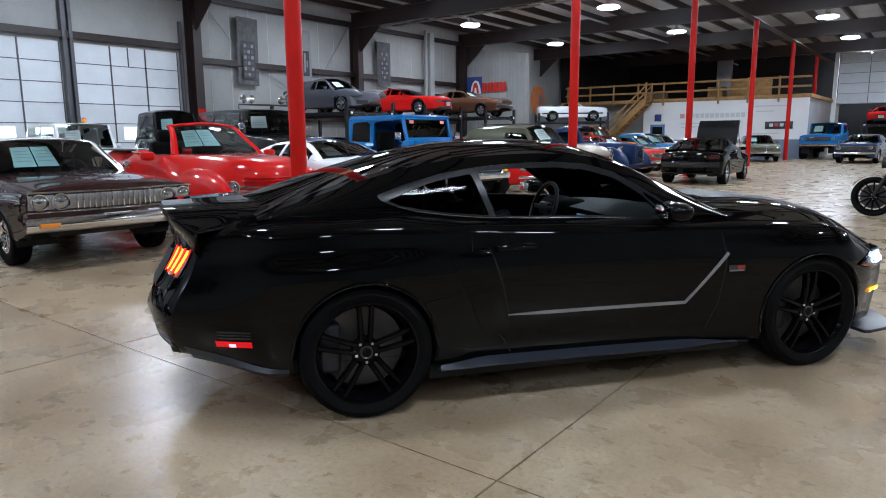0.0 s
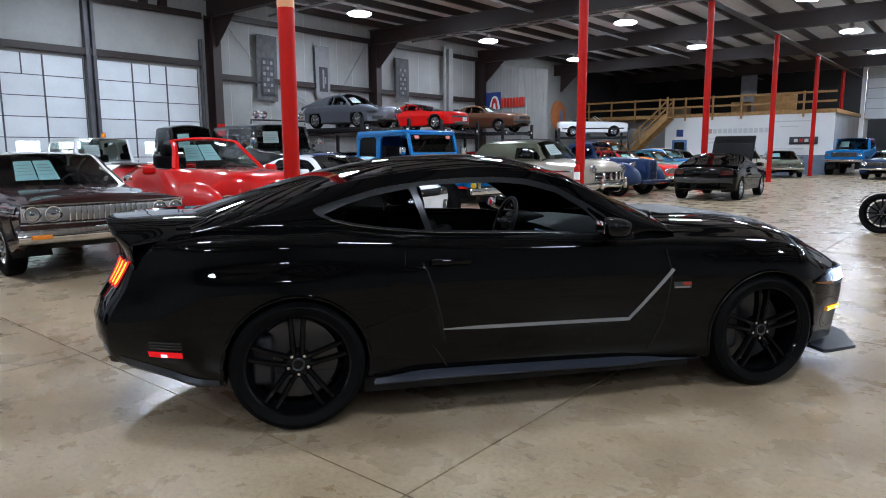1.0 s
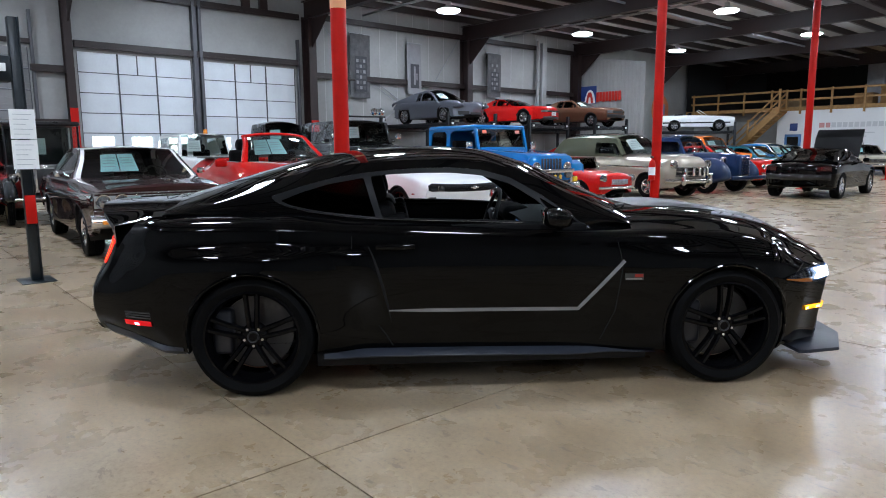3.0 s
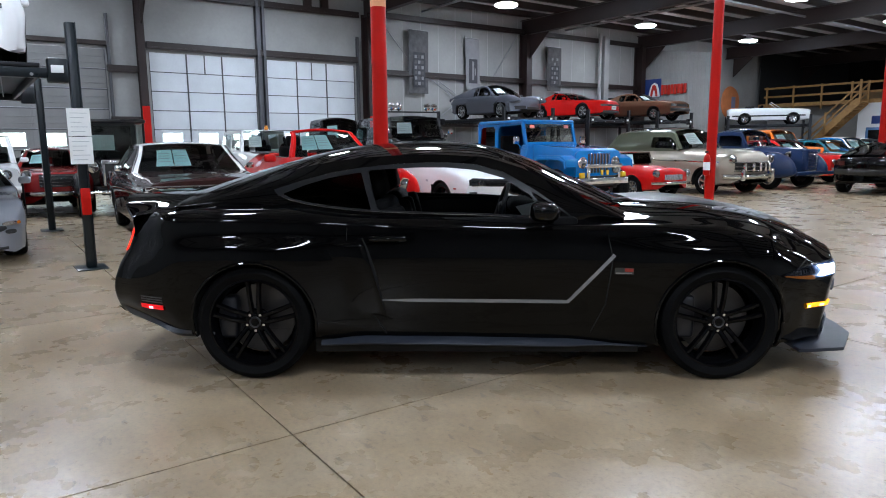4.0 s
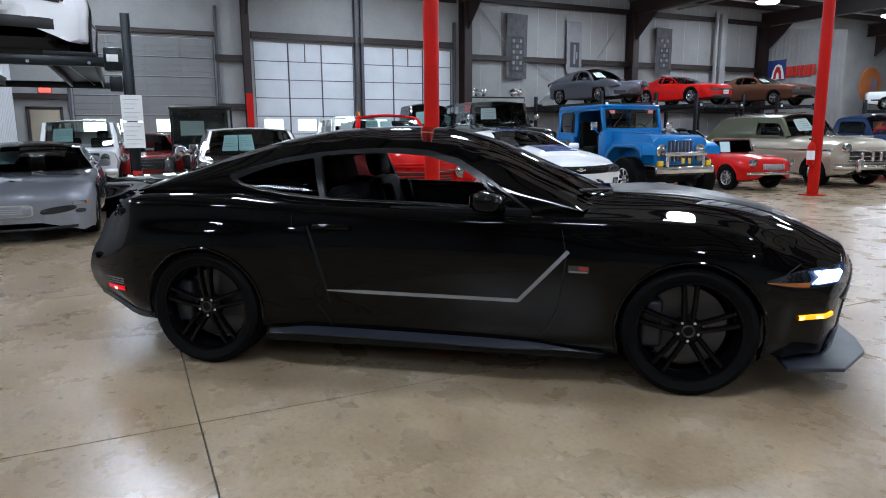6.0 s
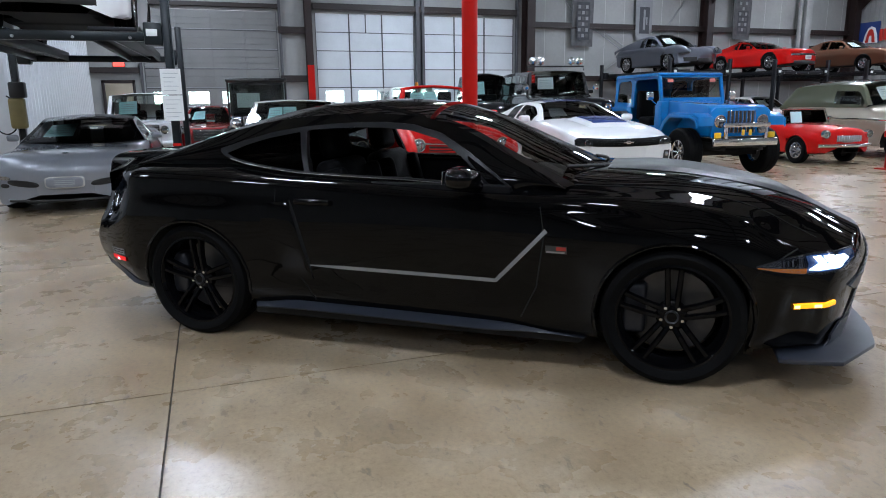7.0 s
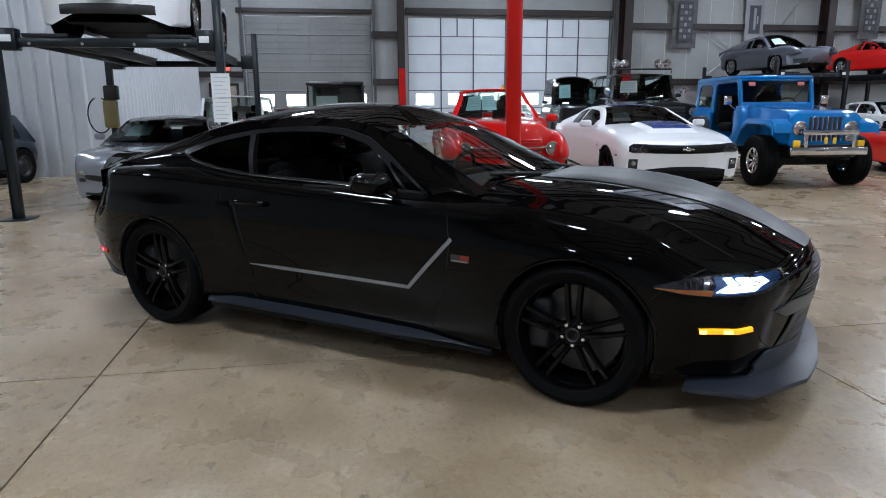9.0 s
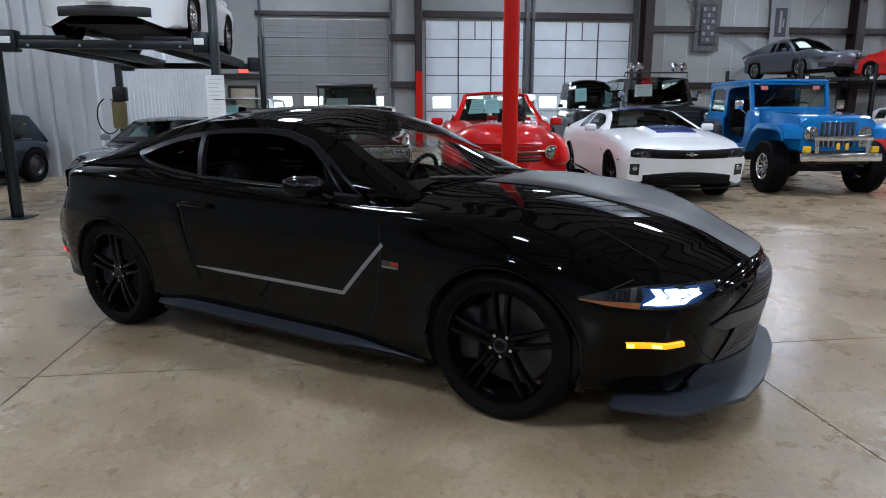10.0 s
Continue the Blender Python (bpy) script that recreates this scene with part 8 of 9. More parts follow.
def nose_oval(S, car, name, yc, zc, ry, rz, out, material, power=2.6, slant=0.0):
    """A rounded panel on the nose about (yc, zc)."""
    vs, n = [], 28
    for f in (1.0, 0.93, 0.5, 0.02):
        for k in range(n):
            a = 2 * math.pi * k / n
            c, d = math.cos(a), math.sin(a)
            y = yc + ry * f * math.copysign(abs(c) ** (2 / power), c)
            z = zc + rz * f * math.copysign(abs(d) ** (2 / power), d) + slant * (y - yc)
            vs.append(S.front(y, z, out if f < 1 else out - 0.01))
    fs = [(r * n + k, r * n + (k + 1) % n, (r + 1) * n + (k + 1) % n, (r + 1) * n + k) for r in range(3) for k in range(n)]
    return put(name, mesh_of(name, vs, fs, material, sharp=60), car)


def silver_face(car, S):
    for sg in (1, -1):
        nose_oval(S, car, "side_intake", sg * 0.50, 0.405, 0.20, 0.042, 0.010, BLACK_TRIM, slant=sg * 0.10)
        nose_oval(S, car, "fog_lamp", sg * 0.74, 0.375, 0.06, 0.028, 0.010, BLACK_TRIM)
        nose_oval(S, car, "turn_signal", sg * 0.74, 0.475, 0.085, 0.026, 0.011, LIGHT_LENS, slant=sg * 0.05)
        nose_oval(S, car, "marker_lamp", sg * 0.83, 0.478, 0.020, 0.020, 0.014, AMBER)
    recess = nose_oval(S, car, "plate_recess", 0.0, 0.415, 0.235, 0.078, 0.008, mat("seam_grey", (0.45, 0.45, 0.44), 0.6), 5)
    nose_oval(S, recess, "plate_panel", 0.0, 0.415, 0.222, 0.067, 0.013, SILVER, 5)
    for k in range(3):
        nose_oval(S, recess, "plate_bar", 0.0, 0.39 + 0.025 * k, 0.13, 0.005, 0.016, INK, 6)
    band(S, 0.165, 0.20, -0.70, 0.70, 0.01, BLACK_TRIM, car, "lower_intake", thick=0.012)
    part("bonnet_emblem", lathe_bm([(0.0, 0.012), (0.035, 0.010), (0.042, 0.0)], 18, "z", m=pose(*S.on_top(2.02, 0.0, 0.002))), CHROME, car)


silver_car, silver_shape = plain_car("sports_car", "low silver two-seat sports car parked under the lift", "car", pose(-10.02, 0.62, 0, 0, 0, -1), SILVER, (-2.20, 2.28), 0.93, 0.82, 0.98, 0.86, 1.20, 0.62, -0.02, -0.62, -1.25, (1.36, -1.30), (0.325, 0.26, 0.78, 0.235), sill=0.17, nose_z=0.58, front=silver_face, roof_mat=BLACK, deck_z=0.98, wbow=0.25, under=[(-2.2, 0.27), (-1.3, 0.17), (1.36, 0.14), (2.28, 0.12)], **LOW)
# white sports car up on the lift
DECK_Z = 2.27


def wedge_face(car, S):
    band(S, 0.52, 0.60, -0.62, 0.62, 0.008, BLACK_TRIM, car, "bumper_strip", thick=0.01)
    for sg in (1, -1):
        vs = [S.front(sg * y, z, 0.012) for y in np.linspace(0.35, 0.66, 5) for z in (0.535, 0.56, 0.585)]
        put("turn_signal", mesh_of("turn_signal", vs, grid_faces(5, 3, flip=sg < 0), LIGHT_LENS), car)
    band(S, 0.22, 0.34, -0.55, 0.55, 0.008, BLACK_TRIM, car, "lower_intake", thick=0.01)
    plate(S, car, 0.45)


WEDGE = dict(ends=(-2.16, 2.22), w=0.90, hood=0.84, deck=0.94, belt=0.86, roof=1.17, A=0.55, H=-0.10, R=-0.65, C=-1.45, axles=(1.25, -1.20), wheel=(0.325, 0.25, 0.76, 0.22), sill=0.18, nose_z=0.62, front=wedge_face, deck_z=0.93)
WEDGE_LOW = [(-2.16, 0.26), (-1.2, 0.17), (1.25, 0.13), (2.22, 0.11)]
plain_car("sports_car", "white wedge-nosed sports car raised on the lift", "car", pose(-8.95, 0.76, DECK_Z, 0, 0, 0), WHITE, sheet=None, taper=0.12, soft=0.06, bowf=0.30, **dict(WEDGE, under=WEDGE_LOW))


# four-post car lifts
LIFT_BLUE = mat("lift_blue_grey", (0.003, 0.008, 0.012), 0.34, 0.1, vary=0.2, scale=4, rough_vary=0.08)
LIFT_DARK = mat("lift_dark", (0.009, 0.010, 0.014), 0.45, 0.3, vary=0.3, scale=4)


def car_lift(m, L, W, deck, h, label, papers=False, colour=LIFT_DARK, group="car lifts"):
    lift = thing("car_lift", m, label, "car lift", group)
    for sx in (1, -1):
        for sy in (1, -1):
            x, y = sx * L / 2, sy * W / 2
            col = part("column", box_bm((x - 0.055, x + 0.055, y - 0.045, y + 0.045, 0.012, h), (x - 0.075, x + 0.075, y + sy * 0.05 - 0.006, y + sy * 0.05 + 0.006, 0.012, h), bevel=0.008), colour, lift)
            part("base_plate", box_bm((x - 0.20, x + 0.20, y - 0.16, y + 0.16, 0.0, 0.012), bevel=0.003), colour, lift)
            part("lock_box", box_bm((x - 0.09, x + 0.09, y - sy * 0.16 - 0.09, y - sy * 0.16 + 0.11, deck - 0.20, deck + 0.06), bevel=0.02), colour, lift)
            part("plate_mark", box_bm((x + sx * 0.092, x + sx * 0.098, y - sy * 0.16 - 0.06, y - sy * 0.16 + 0.06, deck - 0.10, deck - 0.02), bevel=0.002), PAPER, lift)
        part("cross_beam", box_bm((sx * L / 2 - 0.055, sx * L / 2 + 0.055, -W / 2 + 0.06, W / 2 - 0.06, deck - 0.155, deck - 0.05), bevel=0.01), colour, lift)
        for yy in np.linspace(-W / 2 + 0.4, W / 2 - 0.4, 4):
            part("bolt", lathe_bm([(0.0, 0.012), (0.016, 0.012), (0.018, 0.0)], 10, "x", m=pose(sx * (L / 2 + 0.055), yy, deck - 0.12, 0, 0, 0 if sx > 0 else 180)), GALV, lift)
    for sy in (1, -1):
        y = sy * 0.72
        part("runway", box_bm((-L / 2 - 0.05, L / 2 + 0.05, y - 0.26, y + 0.26, deck - 0.045, deck), (-L / 2, L / 2, y - 0.26, y - 0.22, deck - 0.14, deck - 0.045), (-L / 2, L / 2, y + 0.22, y + 0.26, deck - 0.14, deck - 0.045), bevel=0.006), LIFT_DARK, lift)
        part("cable", tube_bm([(-L / 2, y + 0.1, deck - 0.10), (L / 2, y - 0.1, deck - 0.10)], 0.007, 6), GALV, lift)
    return lift


main_lift = car_lift(pose(-9.08, 0.72, 0), 4.28, 2.60, DECK_Z, 2.72, "dark blue steel four-post lift carrying a white car", colour=LIFT_BLUE)
pw = thing("power_unit", pose(-11.22, -0.72, 0), "lift power unit with a yellow tank and cable on the column", "motor")
part("motor", box_bm((0.08, 0.26, 0.06, 0.30, 1.52, 1.78), bevel=0.03), BLACK_TRIM, pw)
part("tank", box_bm((0.08, 0.24, 0.02, 0.26, 1.02, 1.52), bevel=0.04, seg=3), mat("tank_ochre", (0.30, 0.24, 0.10), 0.5, vary=0.2, scale=8), pw)
part("cable", tube_bm([(0.2, -0.05 + 0.2 * math.sin(a), 1.25 + 0.32 * math.cos(a)) for a in np.linspace(0.3, 6.0, 24)], 0.012, 6), RUBBER, pw)
for z0, z1 in ((1.50, 1.80), (1.19, 1.49)):
    nt = thing("notice_sheet", pose(-6.855, 2.02, 0), "white printed notice sheet taped to the lift column", "paper", "notice sheets")
    sh = part("sheet", box_bm((0.0, 0.003, -0.115, 0.115, z0, z1), bevel=0), PAPER, nt, smooth=False, m=pose(0, 0, 0, 0, 0, 0))
    for k in range(5):
        part("print_line", box_bm((0.0035, 0.0045, -0.085, 0.085 - 0.03 * (k % 3), z1 - 0.055 - 0.05 * k, z1 - 0.049 - 0.05 * k), bevel=0), INK, sh, smooth=False)
part("reflector", box_bm((0.082, 0.09, -0.05, 0.05, 0.62, 0.92), bevel=0.004), POST_RED, main_lift, m=pose(2.14, 1.3, 0))

# lift row along the west wall: cars above
RACK_X, RACK_Z = -20.1, 2.38
GREY_M = paint("grey_metal", (0.13, 0.14, 0.17), 0.5)
BROWN = paint("bronze_brown", (0.16, 0.075, 0.045), 0.4)
for yy in (19.0, 23.65, 28.25):
    car_lift(pose(RACK_X, yy, 0), 4.3, 2.55, RACK_Z, 2.75, "dark steel four-post lift with a car on top", group="car lifts")


def rounded_face(car, S):
    for sg in (1, -1):
        vs = [S.front(sg * y, z, 0.008) for y in np.linspace(0.36, 0.74, 6) for z in (0.28, 0.35, 0.42)]
        put("side_intake", mesh_of("side_intake", vs, grid_faces(6, 3, flip=sg < 0), BLACK_TRIM), car)
    band(S, 0.26, 0.38, -0.32, 0.32, 0.01, BLACK_TRIM, car, "lower_intake", thick=0.012)


grey_car, S = plain_car("sports_car", "grey metallic rounded sports car on a lift", "car", pose(RACK_X + 0.1, 19.0, RACK_Z, 0, 0, 3), GREY_M, (-2.18, 2.24), 0.91, 0.82, 0.86, 0.86, 1.29, 0.78, 0.12, -0.45, -1.98, (1.22, -1.13), (0.32, 0.25, 0.77, 0.235), style="mesh", sill=0.18, nose_z=0.62, front=rounded_face, sheet=PAPER, taper=0.24, soft=0.14, bowf=0.40, bowr=0.30, crown=0.09)
for sg in (1, -1):
    part("front_wing", wing_bm(0.86, 0.20, 0.27), GREY_M, grey_car, m=pose(1.30, sg * 0.70, 0.60))
    part("rear_wing", wing_bm(0.80, 0.20, 0.26), GREY_M, grey_car, m=pose(-1.15, sg * 0.73, 0.64))
    part("lamp_bowl", lathe_bm([(0.11, -0.05), (0.10, 0.01), (0.06, 0.04), (0.0, 0.05)], 20, "x", m=pose(2.02, sg * 0.66, 0.70, 0, -28, 0)), LIGHT_LENS, grey_car)
plain_car("sports_car", "red wedge-nosed sports car on a lift", "car", pose(RACK_X + 0.1, 23.6, RACK_Z, 0, 0, 3), RED, sheet=None, roof_mat=BLACK, taper=0.12, soft=0.06, bowf=0.26, **WEDGE)


def hatch_face(car, S):
    for sg in (1, -1):
        vs = [S.front(sg * y, z, 0.012) for y in np.linspace(0.42, 0.76, 5) for z in (0.62, 0.68, 0.74)]
        put("headlight", mesh_of("headlight", vs, grid_faces(5, 3, flip=sg < 0), LIGHT_LENS), car)
    band(S, 0.62, 0.74, -0.38, 0.38, 0.01, BLACK_TRIM, car, "grille", thick=0.012)
    band(S, 0.40, 0.56, -0.80, 0.80, 0.05, BLACK_TRIM, car, "front_bumper", thick=0.05)


HATCH = dict(ends=(-2.22, 2.28), w=0.86, hood=0.94, deck=0.98, belt=0.93, axles=(1.32, -1.24), wheel=(0.315, 0.20, 0.73, 0.20), nose_z=0.80, front=hatch_face, taper=0.05, soft=0.05, bowf=0.10)
plain_car("hatchback", "bronze brown 1980s hatchback coupe on a lift", "car", pose(RACK_X + 0.1, 28.3, RACK_Z, 0, 0, 3), BROWN, roof=1.32, A=0.62, H=0.02, R=-0.75, C=-1.70, sheet=PAPER, deck_z=1.0, **HATCH)
HATCH_OPEN = {k: v for k, v in HATCH.items()}
sp = simple(HATCH_OPEN["ends"], 0.86, 0.94, 0.98, 0.93, 0.24, HATCH_OPEN["axles"], HATCH_OPEN["wheel"], (0.36, 0.36), None, nose_z=0.80, taper=0.05, soft=0.05, bowf=0.10, open_cab=(0.5, -0.9))
white_convertible, S = start_car("convertible", sp, pose(-20.0, 40.0, 2.33, 0, 0, 34), "white 1980s convertible with its top down on a lift", "car", WHITE, 44, "parked cars")
S.arch_lips(white_convertible, BLACK_TRIM, 0.008)
add_wheels(white_convertible, sp, "five", ALLOY)
hatch_face(white_convertible, S)
part("windscreen_frame", tube_bm([(0.62, -0.72, 0.94), (0.15, -0.58, 1.26), (0.15, 0.58, 1.26), (0.62, 0.72, 0.94)], 0.02, 8), WHITE, white_convertible)
part("folded_top", box_bm((-1.25, -0.75, -0.66, 0.66, 0.94, 1.06), bevel=0.05, seg=3), BLACK_TRIM, white_convertible)
part("seat", box_bm((-0.4, -0.25, -0.6, -0.12, 0.8, 1.12), (-0.4, -0.25, 0.12, 0.6, 0.8, 1.12), bevel=0.05, seg=3), DARK_INSIDE, white_convertible)
for right in (True, False):
    vs = [S.on_side(x, z, 0.006, right) for x in np.linspace(-2.0, 2.0, 16) for z in (0.46, 0.50, 0.54)]
    put("side_trim", mesh_of("side_trim", vs, grid_faces(16, 3, flip=right), BLACK_TRIM), white_convertible)
car_lift(pose(-20.0, 40.0, 0, 0, 0, 34), 4.3, 2.55, 2.33, 2.85, "dark steel four-post lift with a convertible on top")

# cars under the rack and behind the front row
TEAL = paint("teal", (0.02, 0.13, 0.16), 0.4)
for k, (yy, colr, nm, lb) in enumerate(((19.0, BLACK, "sedan", "black sedan parked under a lift"), (23.6, WHITE, "sedan", "white sedan parked under a lift"), (28.2, RED, "sedan", "red sedan parked under a lift"))):
    plain_car(nm, lb, "car", pose(RACK_X + 0.2, yy, 0, 0, 0, 0), colr, (-2.35, 2.35), 0.90, 0.98, 1.0, 0.97, 1.40, 0.75, 0.15, -0.85, -1.55, (1.36, -1.36), (0.32, 0.20, 0.76, 0.20), front=face(0.70, 0.66, 0.08, (0.58, 0.78, 0.5), (0.40, 0.52, CHROME)), sheet=PAPER, taper=0.06)

# black hard-top off-roader with roof lamps
SOFT_BLACK = mat("paint_satin_black", (0.010, 0.010, 0.011), 0.3, coat=0.6, vary=0.2, scale=3, rough_vary=0.08)
BLACK_P = paint("black_plain", (0.006, 0.006, 0.007))
black_offroader, S = plain_car("off_roader", "black boxy off-roader with four round lamps on its roof", "off-road car", pose(-14.85, 11.45, 0, 0, 0, -8), BLACK_P, (-2.3, 2.2), 0.95, 1.48, 1.55, 1.54, 2.14, 0.55, 0.38, -2.0, -2.15, (1.35, -1.45), (0.48, 0.30, 0.82, 0.22), style="eight", sill=0.58, nose_z=1.36, roof_mat=SOFT_BLACK, wins=[(-1.9, -1.1), (-1.0, -0.35), (-0.25, 0.32)], front=face(1.2, 0.68, 0.10, (1.0, 1.33, 0.5), (0.76, 0.90, BLACK_TRIM), BLACK_TRIM), sheet=PAPER, taper=0.04, soft=0.04, bowf=0.04, wbow=0.03, crown=0.05)
rk = part("lamp_bar", tube_bm([(0.30, -0.80, 2.16), (0.30, -0.80, 2.27), (0.30, 0.80, 2.27), (0.30, 0.80, 2.16)], 0.022, 8), BLACK_TRIM, black_offroader)
for yy in (-0.66, -0.44, 0.44, 0.66):
    ob = part("roof_lamp", lathe_bm([(0.05, -0.08), (0.10, -0.02), (0.105, 0.02), (0.09, 0.03), (0.0, 0.04)], 20, "x", m=pose(0.30, yy, 2.41)), CHROME, black_offroader)
    part("lamp_bracket", tube_bm([(0.30, yy, 2.27), (0.30, yy, 2.33)], 0.012, 6), BLACK_TRIM, ob)
for sg in (1, -1):
    part("spot_lamp", lathe_bm([(0.03, -0.10), (0.08, -0.03), (0.085, 0.02), (0.0, 0.04)], 18, "x", m=pose(0.72, sg * 0.98, 1.72)), CHROME, black_offroader)
# black 1930s pickup behind
old, S = plain_car("pickup", "black 1930s pickup with a small rounded cab", "pickup truck", pose(-18.3, 10.9, 0, 0, 0, -4), BLACK_P, (-2.3, 2.0), 0.78, 1.40, 1.15, 1.40, 2.16, 0.35, 0.15, -0.75, -0.92, (1.4, -1.4), (0.37, 0.19, 0.70, 0.21), style="disc", sill=0.45, nose_z=1.05, wins=[(-0.6, 0.2)], front=face(1.0, 0.40, 0.10, (0.65, 1.10, 0.2), (0.45, 0.55, CHROME)), sheet=PAPER_CYAN, taper=0.25, crown=0.10, solid_rear=True, wbow=0.04)
# white off-roader with an amber beacon
white_offroader, S = plain_car("off_roader", "white boxy off-roader with an amber beacon on the roof", "off-road car", pose(-19.4, 8.75, 0, 0, 0, -3), WHITE, (-2.0, 1.95), 0.88, 1.18, 1.15, 1.18, 1.83, 0.42, 0.26, -1.75, -1.90, (1.15, -1.15), (0.38, 0.24, 0.74, 0.20), style="disc", sill=0.42, nose_z=1.08, wins=[(-1.65, -0.75), (-0.62, 0.22)], front=face(0.92, 0.62, 0.09, (0.80, 1.02, 0.5), (0.56, 0.68, CHROME)), sheet=PAPER, taper=0.03, soft=0.04, bowf=0.03, crown=0.05, wbow=0.03)
part("beacon", lathe_bm([(0.07, 0.0), (0.075, 0.03), (0.06, 0.05), (0.055, 0.13), (0.0, 0.15)], 16, "z", m=pose(-0.4, 0.3, 1.88)), AMBER, white_offroader)
# turquoise and white off-roader
tur, S = plain_car("off_roader", "white and turquoise vintage off-roader with a white roof", "off-road car", pose(-15.1, 1.05, 0, 0, 0, -3), WHITE, (-1.95, 1.95), 0.84, 1.06, 1.04, 1.06, 1.62, 0.40, 0.25, -1.70, -1.85, (1.15, -1.10), (0.38, 0.24, 0.73, 0.20), style="disc", sill=0.42, nose_z=1.02, roof_mat=WHITE, wins=[(-1.6, -0.7), (-0.58, 0.2)], front=face(0.88, 0.60, 0.09, (0.78, 0.98, 0.5), (0.54, 0.66, WHITE)), sheet=PAPER_CYAN, taper=0.03, soft=0.04, bowf=0.03, crown=0.05, wbow=0.03)
# black veteran car with upright screen and round lamps, red sedan beside
vet = thing("veteran_car", pose(-14.6, 3.55, 0, 0, 0, -4), "black 1920s veteran car with an upright screen and open top", "car", "parked cars")
part("bonnet", poly_bm([(0.45, 1.12), (1.45, 1.05), (1.45, 0.60), (0.45, 0.60)], 0.66, "y", 0.04), BLACK_P, vet)
part("body", box_bm((-1.6, 0.45, -0.66, 0.66, 0.55, 1.10), bevel=0.06, seg=3), BLACK_P, vet)
part("radiator", box_bm((1.45, 1.54, -0.32, 0.32, 0.58, 1.12), bevel=0.03, seg=3), CHROME, vet)
part("radiator_core", box_bm((1.541, 1.548, -0.26, 0.26, 0.64, 1.04), bevel=0.002), BLACK_TRIM, vet)
part("roof", box_bm((-1.65, 0.55, -0.68, 0.68, 1.86, 1.95), bevel=0.04, seg=3), SOFT_BLACK, vet)
part("rear_quarter", box_bm((-1.62, -0.9, -0.66, -0.62, 1.08, 1.88), (-1.62, -0.9, 0.62, 0.66, 1.08, 1.88), (-1.62, -1.57, -0.62, 0.62, 1.08, 1.88), bevel=0.02), SOFT_BLACK, vet)
for sg in (1, -1):
    part("screen_post", tube_bm([(0.46, sg * 0.64, 1.08), (0.44, sg * 0.64, 1.88)], 0.022, 8), BLACK_P, vet)
    part("wing", wing_bm(0.55, 0.15, 0.36), BLACK_P, vet, m=pose(1.30, sg * 0.72, 0.52))
    part("wing", wing_bm(0.55, 0.15, 0.36), BLACK_P, vet, m=pose(-1.25, sg * 0.72, 0.52))
    part("running_board", box_bm((-0.9, 0.9, sg * 0.72 - 0.13, sg * 0.72 + 0.13, 0.36, 0.40), bevel=0.01), BLACK_P, vet)
    part("headlight", lathe_bm([(0.03, -0.14), (0.10, -0.04), (0.115, 0.03), (0.10, 0.045), (0.0, 0.06)], 22, "x", m=pose(1.50, sg * 0.48, 0.98)), CHROME, vet)
part("screen", box_bm((0.44, 0.448, -0.62, 0.62, 1.14, 1.84), bevel=0), GLASS, vet)
part("price_sheet", box_bm((0.43, 0.434, -0.45, 0.05, 1.3, 1.62), bevel=0), PAPER, vet)
part("front_bumper", tube_bm([(1.78, -0.75, 0.50), (1.86, 0, 0.50), (1.78, 0.75, 0.50)], 0.03, 8), CHROME, vet)
part("chassis", box_bm((-1.6, 1.6, -0.35, 0.35, 0.42, 0.55), bevel=0.02), UNDERBODY, vet)
add_wheels(vet, dict(wheel=(0.39, 0.12, 0.72, 0.27), axles=(1.30, -1.25)), "mesh", mat("spoke_cream", (0.45, 0.36, 0.22), 0.5), disc=False)
plain_car("sedan", "dark red vintage sedan parked behind the lift", "car", pose(-15.6, 2.45, 0, 0, 0, -2), paint("dark_red", (0.22, 0.008, 0.008)), (-2.2, 2.1), 0.70, 0.95, 0.92, 0.95, 1.32, 0.45, 0.1, -0.8, -1.3, (1.3, -1.3), (0.33, 0.17, 0.62, 0.19), style="disc", front=face(0.85, 0.5, 0.09, (0.6, 0.85, 0.3), (0.42, 0.52, CHROME)), taper=0.15)
# dark off-roader by the side wall
dk, S = plain_car("off_roader", "dark blue off-roader with a sloping screen beside the corrugated wall", "off-road car", pose(-10.5, -3.4, 0, 0, 0, -14), mat("paint_night_blue", (0.004, 0.011, 0.022), 0.3, vary=0.2, scale=3, spec=0.4), (-1.9, 1.95), 0.80, 0.80, 0.80, 0.78, 1.28, 0.62, 0.0, -1.5, -1.7, (1.2, -1.2), (0.32, 0.20, 0.72, 0.2), sill=0.28, nose_z=0.64, front=face(0.58, 0.55, 0.07, None, (0.44, 0.58, BLACK_TRIM)), sheet=None, wins=[(-1.3, -0.6), (-0.5, 0.4)], bowf=0.12, style="disc", rim=STEEL_DARK)
